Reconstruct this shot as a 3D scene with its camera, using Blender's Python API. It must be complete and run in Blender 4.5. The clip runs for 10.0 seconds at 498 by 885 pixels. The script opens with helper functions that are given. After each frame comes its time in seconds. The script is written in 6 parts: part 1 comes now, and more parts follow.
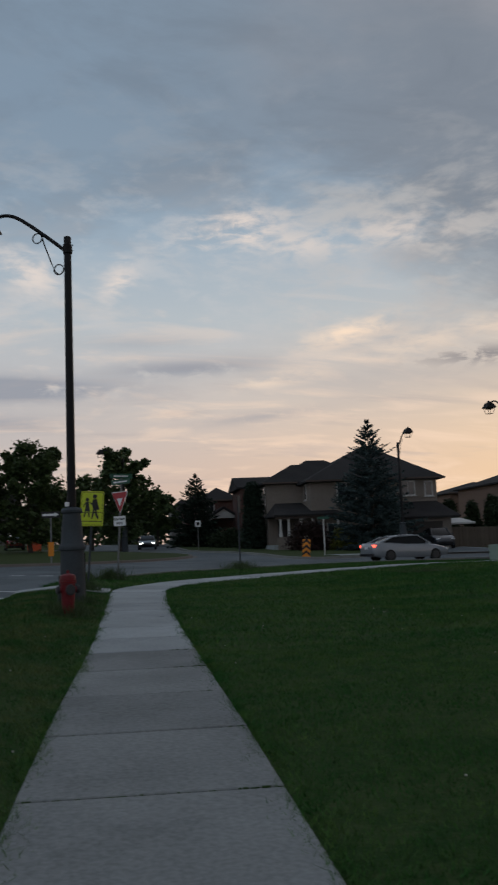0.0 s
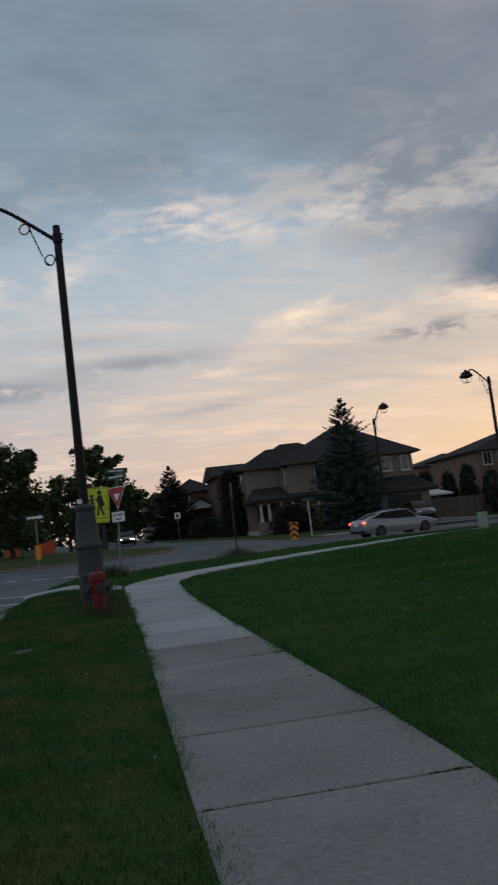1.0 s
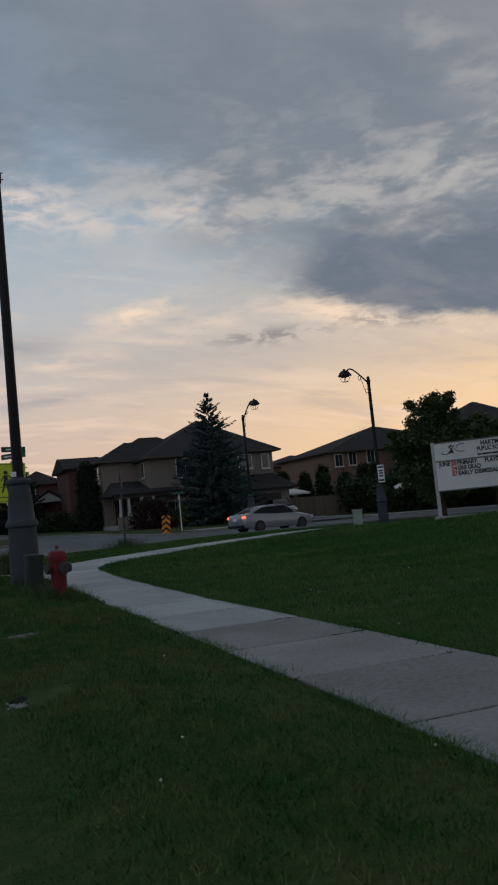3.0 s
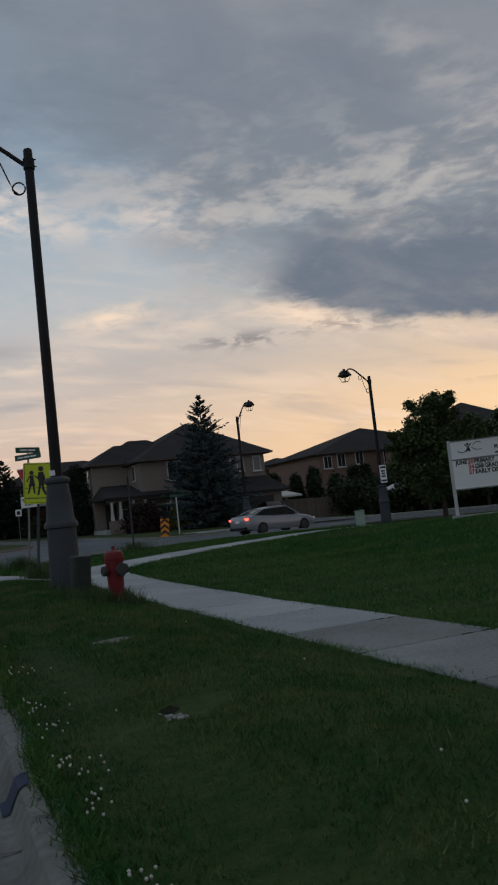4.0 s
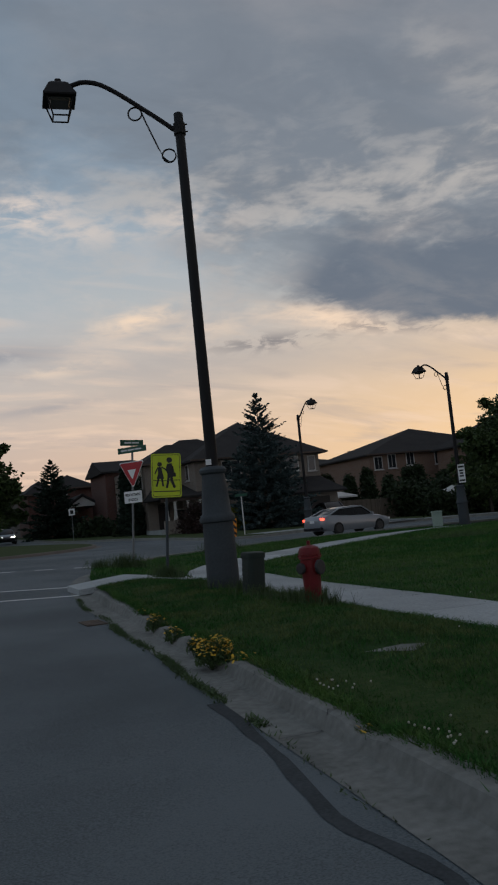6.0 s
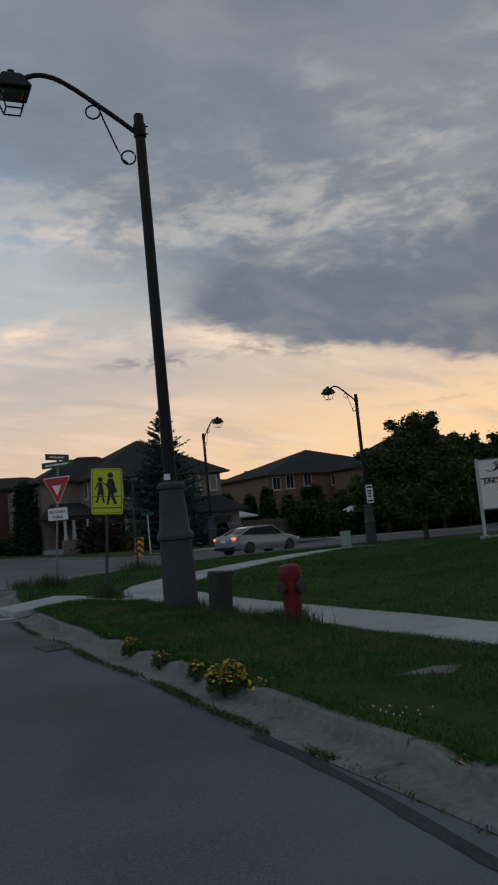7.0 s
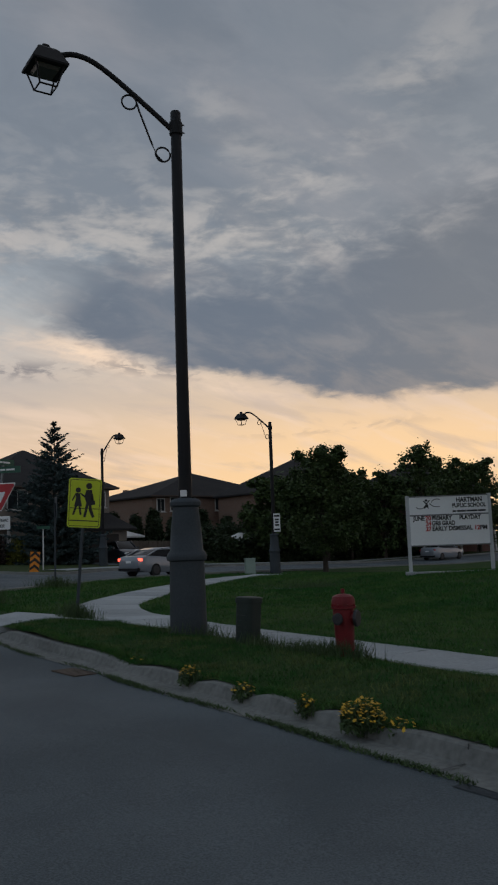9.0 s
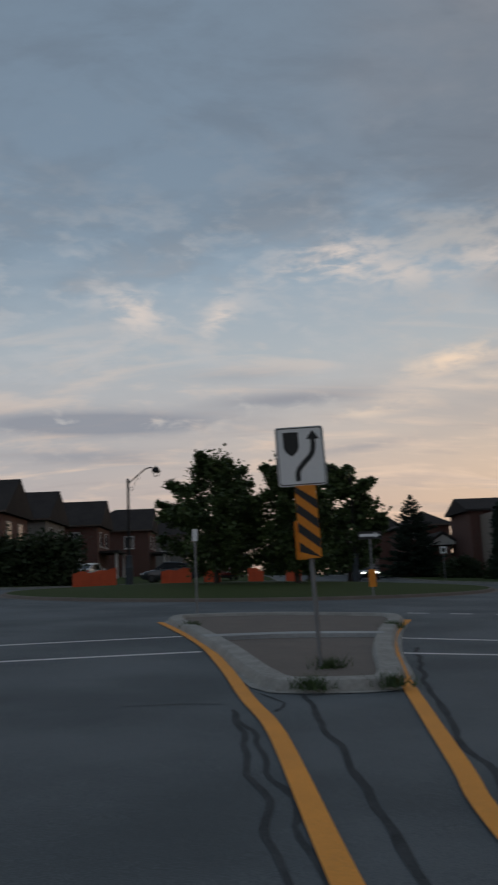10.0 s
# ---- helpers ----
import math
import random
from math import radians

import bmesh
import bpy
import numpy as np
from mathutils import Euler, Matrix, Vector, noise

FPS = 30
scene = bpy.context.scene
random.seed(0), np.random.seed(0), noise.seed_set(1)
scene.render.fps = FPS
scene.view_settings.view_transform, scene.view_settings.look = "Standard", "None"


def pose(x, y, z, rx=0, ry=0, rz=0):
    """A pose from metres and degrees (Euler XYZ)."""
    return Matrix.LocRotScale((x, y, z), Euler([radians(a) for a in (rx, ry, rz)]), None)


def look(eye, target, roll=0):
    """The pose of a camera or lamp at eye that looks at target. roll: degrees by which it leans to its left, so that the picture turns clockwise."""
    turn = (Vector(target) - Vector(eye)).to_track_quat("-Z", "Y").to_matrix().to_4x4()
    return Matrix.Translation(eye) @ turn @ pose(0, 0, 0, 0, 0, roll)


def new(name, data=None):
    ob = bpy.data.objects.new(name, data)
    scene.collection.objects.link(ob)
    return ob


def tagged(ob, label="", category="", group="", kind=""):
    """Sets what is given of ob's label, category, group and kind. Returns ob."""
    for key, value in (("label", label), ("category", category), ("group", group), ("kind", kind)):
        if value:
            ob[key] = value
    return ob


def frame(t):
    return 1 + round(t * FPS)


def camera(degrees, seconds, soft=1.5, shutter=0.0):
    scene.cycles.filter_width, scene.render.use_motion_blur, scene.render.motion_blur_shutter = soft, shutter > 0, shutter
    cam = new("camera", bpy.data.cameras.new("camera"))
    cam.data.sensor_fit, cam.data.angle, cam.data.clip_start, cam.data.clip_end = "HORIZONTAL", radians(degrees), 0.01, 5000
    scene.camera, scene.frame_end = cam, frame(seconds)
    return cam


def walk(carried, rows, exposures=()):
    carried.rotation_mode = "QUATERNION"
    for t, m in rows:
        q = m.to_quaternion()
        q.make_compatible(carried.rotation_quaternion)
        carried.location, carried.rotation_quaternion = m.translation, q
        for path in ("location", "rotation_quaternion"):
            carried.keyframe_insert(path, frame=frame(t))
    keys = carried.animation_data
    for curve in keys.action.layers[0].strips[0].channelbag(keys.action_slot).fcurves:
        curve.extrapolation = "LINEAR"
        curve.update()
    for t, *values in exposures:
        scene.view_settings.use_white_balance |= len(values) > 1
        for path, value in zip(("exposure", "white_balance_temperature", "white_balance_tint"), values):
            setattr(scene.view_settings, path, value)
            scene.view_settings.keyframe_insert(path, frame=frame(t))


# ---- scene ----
cam = camera(33.1, 10.0, soft=2.1, shutter=0.12)
METRES, EYE, TILT, LEAN, TURN = 14.423, 1.5, 0.0, 0.0, -8.2
ROWS = [
    (0.0, 0.0, 0.0, 0.0, 0.29, 7.01, 2.4),
    (0.5, -0.0414, 0.0196, 0.001, 8.06, 8.37, 5.72),
    (1.0, -0.0837, 0.0329, 0.0005, -1.91, 6.04, 6.98),
    (1.5, -0.1203, 0.063, -0.0011, -12.62, 5.06, 8.04),
    (2.0, -0.1614, 0.0915, -0.0028, -19.48, 4.15, 7.01),
    (2.5, -0.2085, 0.1232, -0.0039, -16.14, 3.59, 5.57),
    (3.0, -0.2606, 0.1471, -0.0072, -13.68, 4.81, 5.68),
    (4.5, -0.381, 0.2465, -0.0037, -16.29, 4.6, 6.78),
    (5.0, -0.417, 0.2798, -0.0029, -16.22, 3.69, 7.44),
    (5.5, -0.456, 0.3159, 0.0008, -15.75, 4.71, 6.5),
    (6.0, -0.4964, 0.3465, 0.0035, -13.68, 5.26, 5.79),
    (7.5, -0.6071, 0.434, 0.0125, -25.62, 6.17, 4.23),
    (8.0, -0.6441, 0.4624, 0.0152, -27.28, 6.36, 1.64),
    (8.5, -0.6778, 0.4941, 0.018, -31.91, 6.18, 2.3),
    (9.0, -0.7143, 0.5216, 0.0211, -31.21, 6.84, 2.0),
    (9.5, -0.7475, 0.5568, 0.0197, -16.38, 7.5, 3.98),
    (10.0, -0.7995, 0.583, 0.023, 7.31, 9.4, 2.27),
]
walk(cam, [(t, pose(0, 0, EYE, TILT, LEAN, TURN) @ pose(METRES * x, METRES * y, METRES * z, 90 + pitch, roll, yaw)) for t, x, y, z, yaw, pitch, roll in ROWS],
     [(0.0, 0.08), (0.5, 0.10), (1.1, 0.14), (1.6, 0.14), (2.0, 0.20), (2.5, 0.12), (3.0, 0.0), (4.5, 0.03), (6.0, -0.05), (7.5, 0.05), (9.0, 0.0), (9.5, -0.07), (10.0, -0.09)])


# ---- sky and light ----
SUN_AZ, SUN_EL = radians(50.0), radians(4.0)
world = bpy.data.worlds.new("dusk_sky")
scene.world = world
world.use_nodes = True
WT = world.node_tree
WT.nodes.clear()


def wn(kind, **kw):
    n = WT.nodes.new(kind)
    for k, v in kw.items():
        if k == "op":
            n.operation = v
        elif k == "ins":
            for i, val in v.items():
                if hasattr(val, "is_output"):
                    WT.links.new(val, n.inputs[i])
                else:
                    n.inputs[i].default_value = val
    return n


def wmath(op, a, b=0.0, c=0.0, clamp=False):
    n = wn("ShaderNodeMath", op=op, ins={0: a, 1: b, 2: c})
    n.use_clamp = clamp
    return n.outputs[0]


def wsmooth(x, lo, hi):
    n = wn("ShaderNodeMapRange", ins={0: x, 1: lo, 2: hi})
    n.interpolation_type = "SMOOTHSTEP"
    return n.outputs[0]


def wmix(f, a, b):
    n = WT.nodes.new("ShaderNodeMix")
    n.data_type = "RGBA"
    for i, val in ((0, f), (6, a), (7, b)):
        if hasattr(val, "is_output"):
            WT.links.new(val, n.inputs[i])
        else:
            n.inputs[i].default_value = (*val, 1) if isinstance(val, tuple) else val
    return n.outputs[2]


def wramp(x, stops):
    n = WT.nodes.new("ShaderNodeValToRGB")
    WT.links.new(x, n.inputs[0])
    e = n.color_ramp.elements
    e[0].position, e[0].color = stops[0][0], (*stops[0][1], 1)
    e[1].position, e[1].color = stops[1][0], (*stops[1][1], 1)
    for p, c in stops[2:]:
        k = e.new(p)
        k.color = (*c, 1)
    return n.outputs[0]


tc = wn("ShaderNodeTexCoord")
sep = wn("ShaderNodeSeparateXYZ", ins={0: tc.outputs["Generated"]})
sx, sy, sz = sep.outputs
up = wmath("MAXIMUM", sz, 0.0)
az = wmath("MULTIPLY", wmath("ARCTAN2", sx, sy), 57.2958)
el = wmath("MULTIPLY", wmath("ARCSINE", wmath("MAXIMUM", sz, -0.2)), 57.2958)
# clear evening sky by height
clear = wramp(wmath("DIVIDE", el, 90.0, clamp=True), [
    (0.0, (0.63, 0.43, 0.37)), (0.05, (0.65, 0.50, 0.45)), (0.10, (0.60, 0.54, 0.52)), (0.17, (0.47, 0.53, 0.58)),
    (0.24, (0.34, 0.44, 0.54)), (0.32, (0.21, 0.30, 0.415)), (0.42, (0.145, 0.21, 0.30)), (1.0, (0.225, 0.285, 0.355))])
cool = wramp(wmath("DIVIDE", el, 90.0, clamp=True), [(0.0, (0.29, 0.29, 0.32)), (0.12, (0.30, 0.325, 0.375)), (0.3, (0.27, 0.33, 0.40)), (1.0, (0.25, 0.31, 0.385))])
clear = wmix(wsmooth(wmath("ADD", wmath("MULTIPLY", sx, math.sin(SUN_AZ)), wmath("MULTIPLY", sy, math.cos(SUN_AZ))), 0.35, -0.25), clear, cool)
clear = wmix(wmath("MULTIPLY", wmath("MULTIPLY", wsmooth(az, 14.0, -22.0), wsmooth(el, 20.0, 8.0)), 0.55), clear, (0.42, 0.45, 0.50))
nish = WT.nodes.new("ShaderNodeTexSky")
nish.sky_type, nish.sun_disc = "NISHITA", False
nish.sun_elevation, nish.sun_rotation = radians(1.5), SUN_AZ
nb = wn("ShaderNodeVectorMath", op="SCALE", ins={0: nish.outputs[0]})
nb.inputs["Scale"].default_value = 0.10
clear = wmix(0.12, clear, nb.outputs[0])
# afterglow round the place where the sun went down
daz = wmath("SUBTRACT", az, 50.0)
glow = wmath("MULTIPLY", wmath("EXPONENT", wmath("MULTIPLY", wmath("MULTIPLY", daz, daz), -1 / 1050.0)),
             wmath("EXPONENT", wmath("MULTIPLY", wmath("MULTIPLY", el, el), -1 / 150.0)))
clear = wmix(wmath("MULTIPLY", glow, 0.97), clear, (1.05, 0.70, 0.35))
# cloud sheet, on a plane high above
den = wmath("ADD", up, 0.30)
cx, cy = wmath("DIVIDE", sx, den), wmath("DIVIDE", sy, den)
cp = wn("ShaderNodeCombineXYZ", ins={0: cx, 1: cy}).outputs[0]


def cloud(scale, loc, rot, stretch, detail=7.0, rough=0.55, dist=0.6):
    m = wn("ShaderNodeMapping", ins={0: cp, 1: loc, 2: (0, 0, radians(rot)), 3: (scale, scale * stretch, 1)})
    n = wn("ShaderNodeTexNoise", ins={"Vector": m.outputs[0], "Scale": 1.0, "Detail": detail, "Roughness": rough, "Distortion": dist})
    return n.outputs[0]


def wadd(*v):
    r = v[0]
    for q in v[1:]:
        r = wmath("ADD", r, q)
    return r


def wmul(*v, clamp=False):
    r = v[0]
    for q in v[1:]:
        r = wmath("MULTIPLY", r, q, 0.0, clamp)
    return r


def blob(a0, e0, sa, se, tilt=0.0):
    """A soft lens of cloud about a bearing and a height, in degrees."""
    da = wmath("SUBTRACT", az, a0)
    de = wmath("SUBTRACT", wmath("SUBTRACT", el, e0), wmul(da, tilt))
    qa, qe = wmath("DIVIDE", da, sa), wmath("DIVIDE", de, se)
    return wmath("EXPONENT", wmul(wadd(wmul(qa, qa), wmul(qe, qe)), -1.0))


veil = cloud(1.0, (3.1, 1.7, 0), 35, 1.5)
puff = cloud(4.2, (7.3, 2.2, 0), -25, 1.7, 9, 0.60, 0.4)
streak = cloud(2.4, (1.3, 8.1, 0), -38, 3.4, 9, 0.55, 0.7)


def rolls(sa, se, seed, detail=8.0, rough=0.6, dist=0.5):
    """Cloud rolls drawn out along the horizon."""
    v = wn("ShaderNodeCombineXYZ", ins={0: wmath("MULTIPLY", az, sa), 1: wmath("MULTIPLY", el, se), 2: seed}).outputs[0]
    return wn("ShaderNodeTexNoise", ins={"Vector": v, "Scale": 1.0, "Detail": detail, "Roughness": rough, "Distortion": dist}).outputs[0]


mott = rolls(0.20, 0.48, 2.3, 6.0, 0.55, 0.4)
fine = rolls(0.48, 1.25, 7.1, 6.0, 0.57, 0.4)
# grey overcast higher up, blue-grey to one side and neutral towards the afterglow
over = wmul(wsmooth(wadd(el, wmul(wsmooth(az, 12.0, 28.0), 6.5), wmul(wmath("SUBTRACT", veil, 0.5), 16.0), wmul(wmath("SUBTRACT", puff, 0.5), 10.0)), 17.0, 26.0), wadd(wmul(wsmooth(az, -12.0, 18.0), 0.22), 0.74))
grey = wmix(wsmooth(az, -4.0, 26.0), (0.215, 0.282, 0.358), (0.200, 0.226, 0.266))
grey = wmix(wmul(wsmooth(az, 34.0, 60.0), 0.7), grey, (0.245, 0.262, 0.285))
grey = wmix(wmul(wsmooth(puff, 0.42, 0.66), 0.42), grey, (0.140, 0.163, 0.198))
grey = wmix(wmul(wsmooth(wadd(wmul(mott, 0.75), wmul(fine, 0.25)), 0.48, 0.66), wsmooth(el, 36.0, 20.0), 0.42), grey, (0.36, 0.365, 0.38))
sky = wmix(wmul(over, 0.94), clear, grey)
# light cirrus and puffs, lit from below and behind
lit = wmix(wsmooth(el, 5.0, 25.0), (0.95, 0.70, 0.52), (0.56, 0.54, 0.54))
sky = wmix(wmul(wsmooth(streak, 0.50, 0.70), wsmooth(el, 24.0, 10.0), 0.50), sky, lit)
sky = wmix(wmul(wsmooth(puff, 0.50, 0.72), wsmooth(el, 30.0, 14.0), 0.34), sky, lit)
sky = wmix(wmul(wsmooth(wadd(wmul(mott, 0.6), wmul(fine, 0.4)), 0.46, 0.64), wsmooth(el, 27.0, 19.0), wsmooth(el, 9.0, 15.0), 0.45), sky, wmix(wsmooth(az, 4.0, 20.0), (0.52, 0.53, 0.55), (0.50, 0.475, 0.46)))
sky = wmix(wmul(wsmooth(veil, 0.40, 0.60), wsmooth(el, 7.0, 13.0), wsmooth(az, 6.0, 18.0), 0.55), sky, (0.36, 0.352, 0.372))
# rolls and wisps with a brighter underside
wisps = wadd(wmul(blob(38.0, 20.6, 9.0, 2.0, -0.10), 0.62), wmul(blob(17.0, 21.8, 6.0, 2.0), 0.55), wmul(blob(43.0, 23.4, 5.0, 1.8, 0.3), 0.50),
             wmul(blob(27.5, 19.8, 6.0, 1.4, 0.1), 0.50), wmul(blob(52.0, 29.5, 7.0, 2.4, 0.5), 0.45), wmul(blob(39.0, 27.5, 3.0, 2.0, -0.7), 0.35), wmul(blob(53.0, 20.0, 5.0, 1.6, 0.2), 0.30))
sky = wmix(wmul(wisps, wsmooth(wadd(wmul(mott, 0.7), wmul(fine, 0.3)), 0.40, 0.62), 0.95), sky, (0.50, 0.475, 0.455))
puffs = wadd(wmul(blob(7.6, 21.2, 3.4, 1.25, 0.10), 1.15), wmul(blob(-0.5, 18.0, 1.3, 1.1, 0.4), 0.8), wmul(blob(-6.5, 18.4, 2.2, 1.3, -0.3), 0.8), wmul(blob(19.5, 20.4, 3.5, 1.0), 0.55), wmul(blob(12.5, 20.0, 3.0, 0.9), 0.5))
sky = wmix(wmul(puffs, wsmooth(wadd(wmul(mott, 0.45), wmul(fine, 0.55)), 0.38, 0.60), 0.92), sky, (0.80, 0.68, 0.60))
glowing = wadd(blob(15.6, 14.1, 3.2, 0.75, 0.16), wmul(blob(10.0, 11.2, 3.0, 0.5, 0.12), 0.6), wmul(blob(28.5, 13.1, 3.6, 0.8, -0.22), 1.1), wmul(blob(20.0, 13.0, 4.0, 0.9, 0.1), 0.5), wmul(blob(38.0, 10.6, 5.0, 0.6, -0.2), 0.5))
sky = wmix(wmul(glowing, wsmooth(wadd(wmul(streak, 0.5), wmul(fine, 0.5)), 0.36, 0.58), 0.85), sky, (1.0, 0.76, 0.56))
# thin lilac-grey bars low down
lowbars = wadd(wmul(blob(4.0, 12.2, 5.0, 0.55, 0.02), 1.0), wmul(blob(-9.0, 10.9, 7.5, 0.75), 1.9), wmul(blob(-10.0, 8.7, 5.5, 0.55), 0.7), wmul(blob(9.0, 8.7, 4.0, 0.4, 0.08), 0.55), wmul(blob(1.0, 14.0, 4.0, 0.5), 0.35))
sky = wmix(wmul(lowbars, wsmooth(wadd(wmul(streak, 0.4), wmul(fine, 0.6)), 0.30, 0.52), 0.85, clamp=True), sky, (0.275, 0.295, 0.345))
bars = cloud(2.4, (4.4, 0.3, 0), 0, 3.2, 8, 0.55, 0.5)
sky = wmix(wmul(wsmooth(bars, 0.50, 0.68), wsmooth(el, 17.0, 8.0), 0.34), sky, (0.40, 0.36, 0.36))
# the big slate-blue bank of cloud over the afterglow, a lens that opens to the east
rough_edge = wadd(wmul(wmath("SUBTRACT", mott, 0.5), 4.0), wmul(wmath("SUBTRACT", fine, 0.5), 3.2))
lowedge = wmath("MAXIMUM", wmath("SUBTRACT", 14.7, wmul(wmath("SUBTRACT", az, 23.5), 0.225)), 9.4)
topedge = wadd(wmath("MINIMUM", wadd(15.6, wmul(wmath("SUBTRACT", az, 24.0), 0.46)), 17.8), wmul(wmath("MAXIMUM", wmath("SUBTRACT", az, 42.0), 0.0), 0.30))
b1 = wsmooth(wadd(wmath("SUBTRACT", el, lowedge), wmul(rough_edge, 0.55)), -0.35, 0.75)
b2 = wsmooth(wadd(wmath("SUBTRACT", el, topedge), rough_edge), 2.4, -2.0)
bank = wmul(b1, b2, wsmooth(wadd(az, wmul(rough_edge, 1.6)), 22.5, 29.5))
sky = wmix(wmul(bank, wadd(wmul(wsmooth(puff, 0.66, 0.40), 0.16), 0.80)), sky, wmix(wsmooth(az, 40.0, 56.0), (0.140, 0.172, 0.222), (0.178, 0.196, 0.226)))
# small dark scud below its tip
scud = wmul(wadd(blob(24.5, 11.9, 4.0, 0.55, -0.02), wmul(blob(32.5, 12.0, 4.5, 0.45, -0.15), 0.8), wmul(blob(46.0, 7.6, 6.0, 0.35, 0.05), 0.4)), wsmooth(fine, 0.47, 0.60))
sky = wmix(wmul(scud, 0.8), sky, (0.24, 0.225, 0.235))
bg = wn("ShaderNodeBackground", ins={0: sky, 1: 1.0})
WT.links.new(bg.outputs[0], wn("ShaderNodeOutputWorld").inputs[0])

# the last weak warm light, low over the roofs
sun = new("sun", bpy.data.lights.new("sun", "SUN"))
sun.data.energy, sun.data.angle, sun.data.color = 0.12, radians(20), (1.0, 0.72, 0.48)
sun.matrix_world = look((100 * math.sin(SUN_AZ), 100 * math.cos(SUN_AZ), 100 * math.tan(SUN_EL)), (0, 0, 0))


# ---- materials ----
def mat(name, c, c2=None, big=0.6, fine=30.0, rough=0.85, metal=0.0, bump=0.15, bscale=60.0, lo=0.7, hi=1.3, aniso=None, rnd=0.0, island=0.0, coat=0.0, spec=0.5):
    """Two colours mixed by a broad and a fine noise, with fine relief."""
    m = bpy.data.materials.new(name)
    m.use_nodes = True
    t = m.node_tree
    b = t.nodes["Principled BSDF"]
    c2 = c2 or tuple(v * 0.7 for v in c)
    co = t.nodes.new("ShaderNodeNewGeometry") if rnd == 0 else t.nodes.new("ShaderNodeTexCoord")
    vec = co.outputs["Position"] if rnd == 0 else co.outputs["Object"]
    n1, n2 = t.nodes.new("ShaderNodeTexNoise"), t.nodes.new("ShaderNodeTexNoise")
    n1.inputs["Scale"].default_value, n1.inputs["Detail"].default_value = big, 5
    n2.inputs["Scale"].default_value, n2.inputs["Detail"].default_value = fine, 4
    for n in (n1, n2):
        t.links.new(vec, n.inputs["Vector"])
    if aniso:
        vm = t.nodes.new("ShaderNodeMapping")
        vm.inputs["Rotation"].default_value, vm.inputs["Scale"].default_value = (0, 0, radians(18)), (*aniso, 1)
        t.links.new(vec, vm.inputs[0])
        t.links.new(vm.outputs[0], n1.inputs["Vector"])
    ad = t.nodes.new("ShaderNodeMath")
    ad.operation = "MULTIPLY_ADD"
    t.links.new(n1.outputs[0], ad.inputs[0])
    ad.inputs[1].default_value = 1.0
    t.links.new(n2.outputs[0], ad.inputs[2])
    mr = t.nodes.new("ShaderNodeMapRange")
    mr.inputs[1].default_value, mr.inputs[2].default_value = lo, hi
    t.links.new(ad.outputs[0], mr.inputs[0])
    mx = t.nodes.new("ShaderNodeMix")
    mx.data_type = "RGBA"
    mx.inputs[6].default_value, mx.inputs[7].default_value = (*c, 1), (*c2, 1)
    t.links.new(mr.outputs[0], mx.inputs[0])
    col = mx.outputs[2]
    if rnd or island:
        src = t.nodes.new("ShaderNodeObjectInfo") if rnd else t.nodes.new("ShaderNodeNewGeometry")
        hs = t.nodes.new("ShaderNodeHueSaturation")
        r2 = t.nodes.new("ShaderNodeMapRange")
        a = rnd or island
        r2.inputs[3].default_value, r2.inputs[4].default_value = 1 - a, 1 + a
        t.links.new(src.outputs["Random"] if rnd else src.outputs["Random Per Island"], r2.inputs[0])
        t.links.new(r2.outputs[0], hs.inputs["Value"])
        t.links.new(col, hs.inputs["Color"])
        col = hs.outputs[0]
    t.links.new(col, b.inputs["Base Color"])
    b.inputs["Roughness"].default_value, b.inputs["Metallic"].default_value = rough, metal
    b.inputs["Specular IOR Level"].default_value = spec
    b.inputs["Coat Weight"].default_value = coat
    if bump:
        n3, bp = t.nodes.new("ShaderNodeTexNoise"), t.nodes.new("ShaderNodeBump")
        n3.inputs["Scale"].default_value, n3.inputs["Detail"].default_value = bscale, 4
        bp.inputs["Strength"].default_value, bp.inputs["Distance"].default_value = bump, 0.02
        t.links.new(vec, n3.inputs["Vector"])
        t.links.new(n3.outputs[0], bp.inputs["Height"])
        t.links.new(bp.outputs[0], b.inputs["Normal"])
    return m


def brick_mat(name, c1, c2, mortar, w=0.22, h=0.075):
    m = mat(name, c1, c2)
    t = m.node_tree
    b = t.nodes["Principled BSDF"]
    tcn, mp, br = t.nodes.new("ShaderNodeNewGeometry"), t.nodes.new("ShaderNodeVectorMath"), t.nodes.new("ShaderNodeTexBrick")
    sp, cb, ad = t.nodes.new("ShaderNodeSeparateXYZ"), t.nodes.new("ShaderNodeCombineXYZ"), t.nodes.new("ShaderNodeMath")
    t.links.new(tcn.outputs["Position"], sp.inputs[0])
    t.links.new(sp.outputs[0], ad.inputs[0])
    t.links.new(sp.outputs[1], ad.inputs[1])
    t.links.new(ad.outputs[0], cb.inputs[0])
    t.links.new(sp.outputs[2], cb.inputs[1])
    t.links.new(cb.outputs[0], br.inputs["Vector"])
    br.inputs["Scale"].default_value = 1.0
    br.inputs["Brick Width"].default_value, br.inputs["Row Height"].default_value, br.inputs["Mortar Size"].default_value = w, h, 0.008
    br.inputs["Color1"].default_value, br.inputs["Color2"].default_value, br.inputs["Mortar"].default_value = (*c1, 1), (*c2, 1), (*mortar, 1)
    t.links.new(br.outputs[0], b.inputs["Base Color"])
    return m


def glow_mat(name, c, strength, base=(0.3, 0.02, 0.02)):
    m = mat(name, base, rough=0.2, bump=0)
    b = m.node_tree.nodes["Principled BSDF"]
    b.inputs["Emission Color"].default_value = (*c, 1)
    b.inputs["Emission Strength"].default_value = strength
    return m


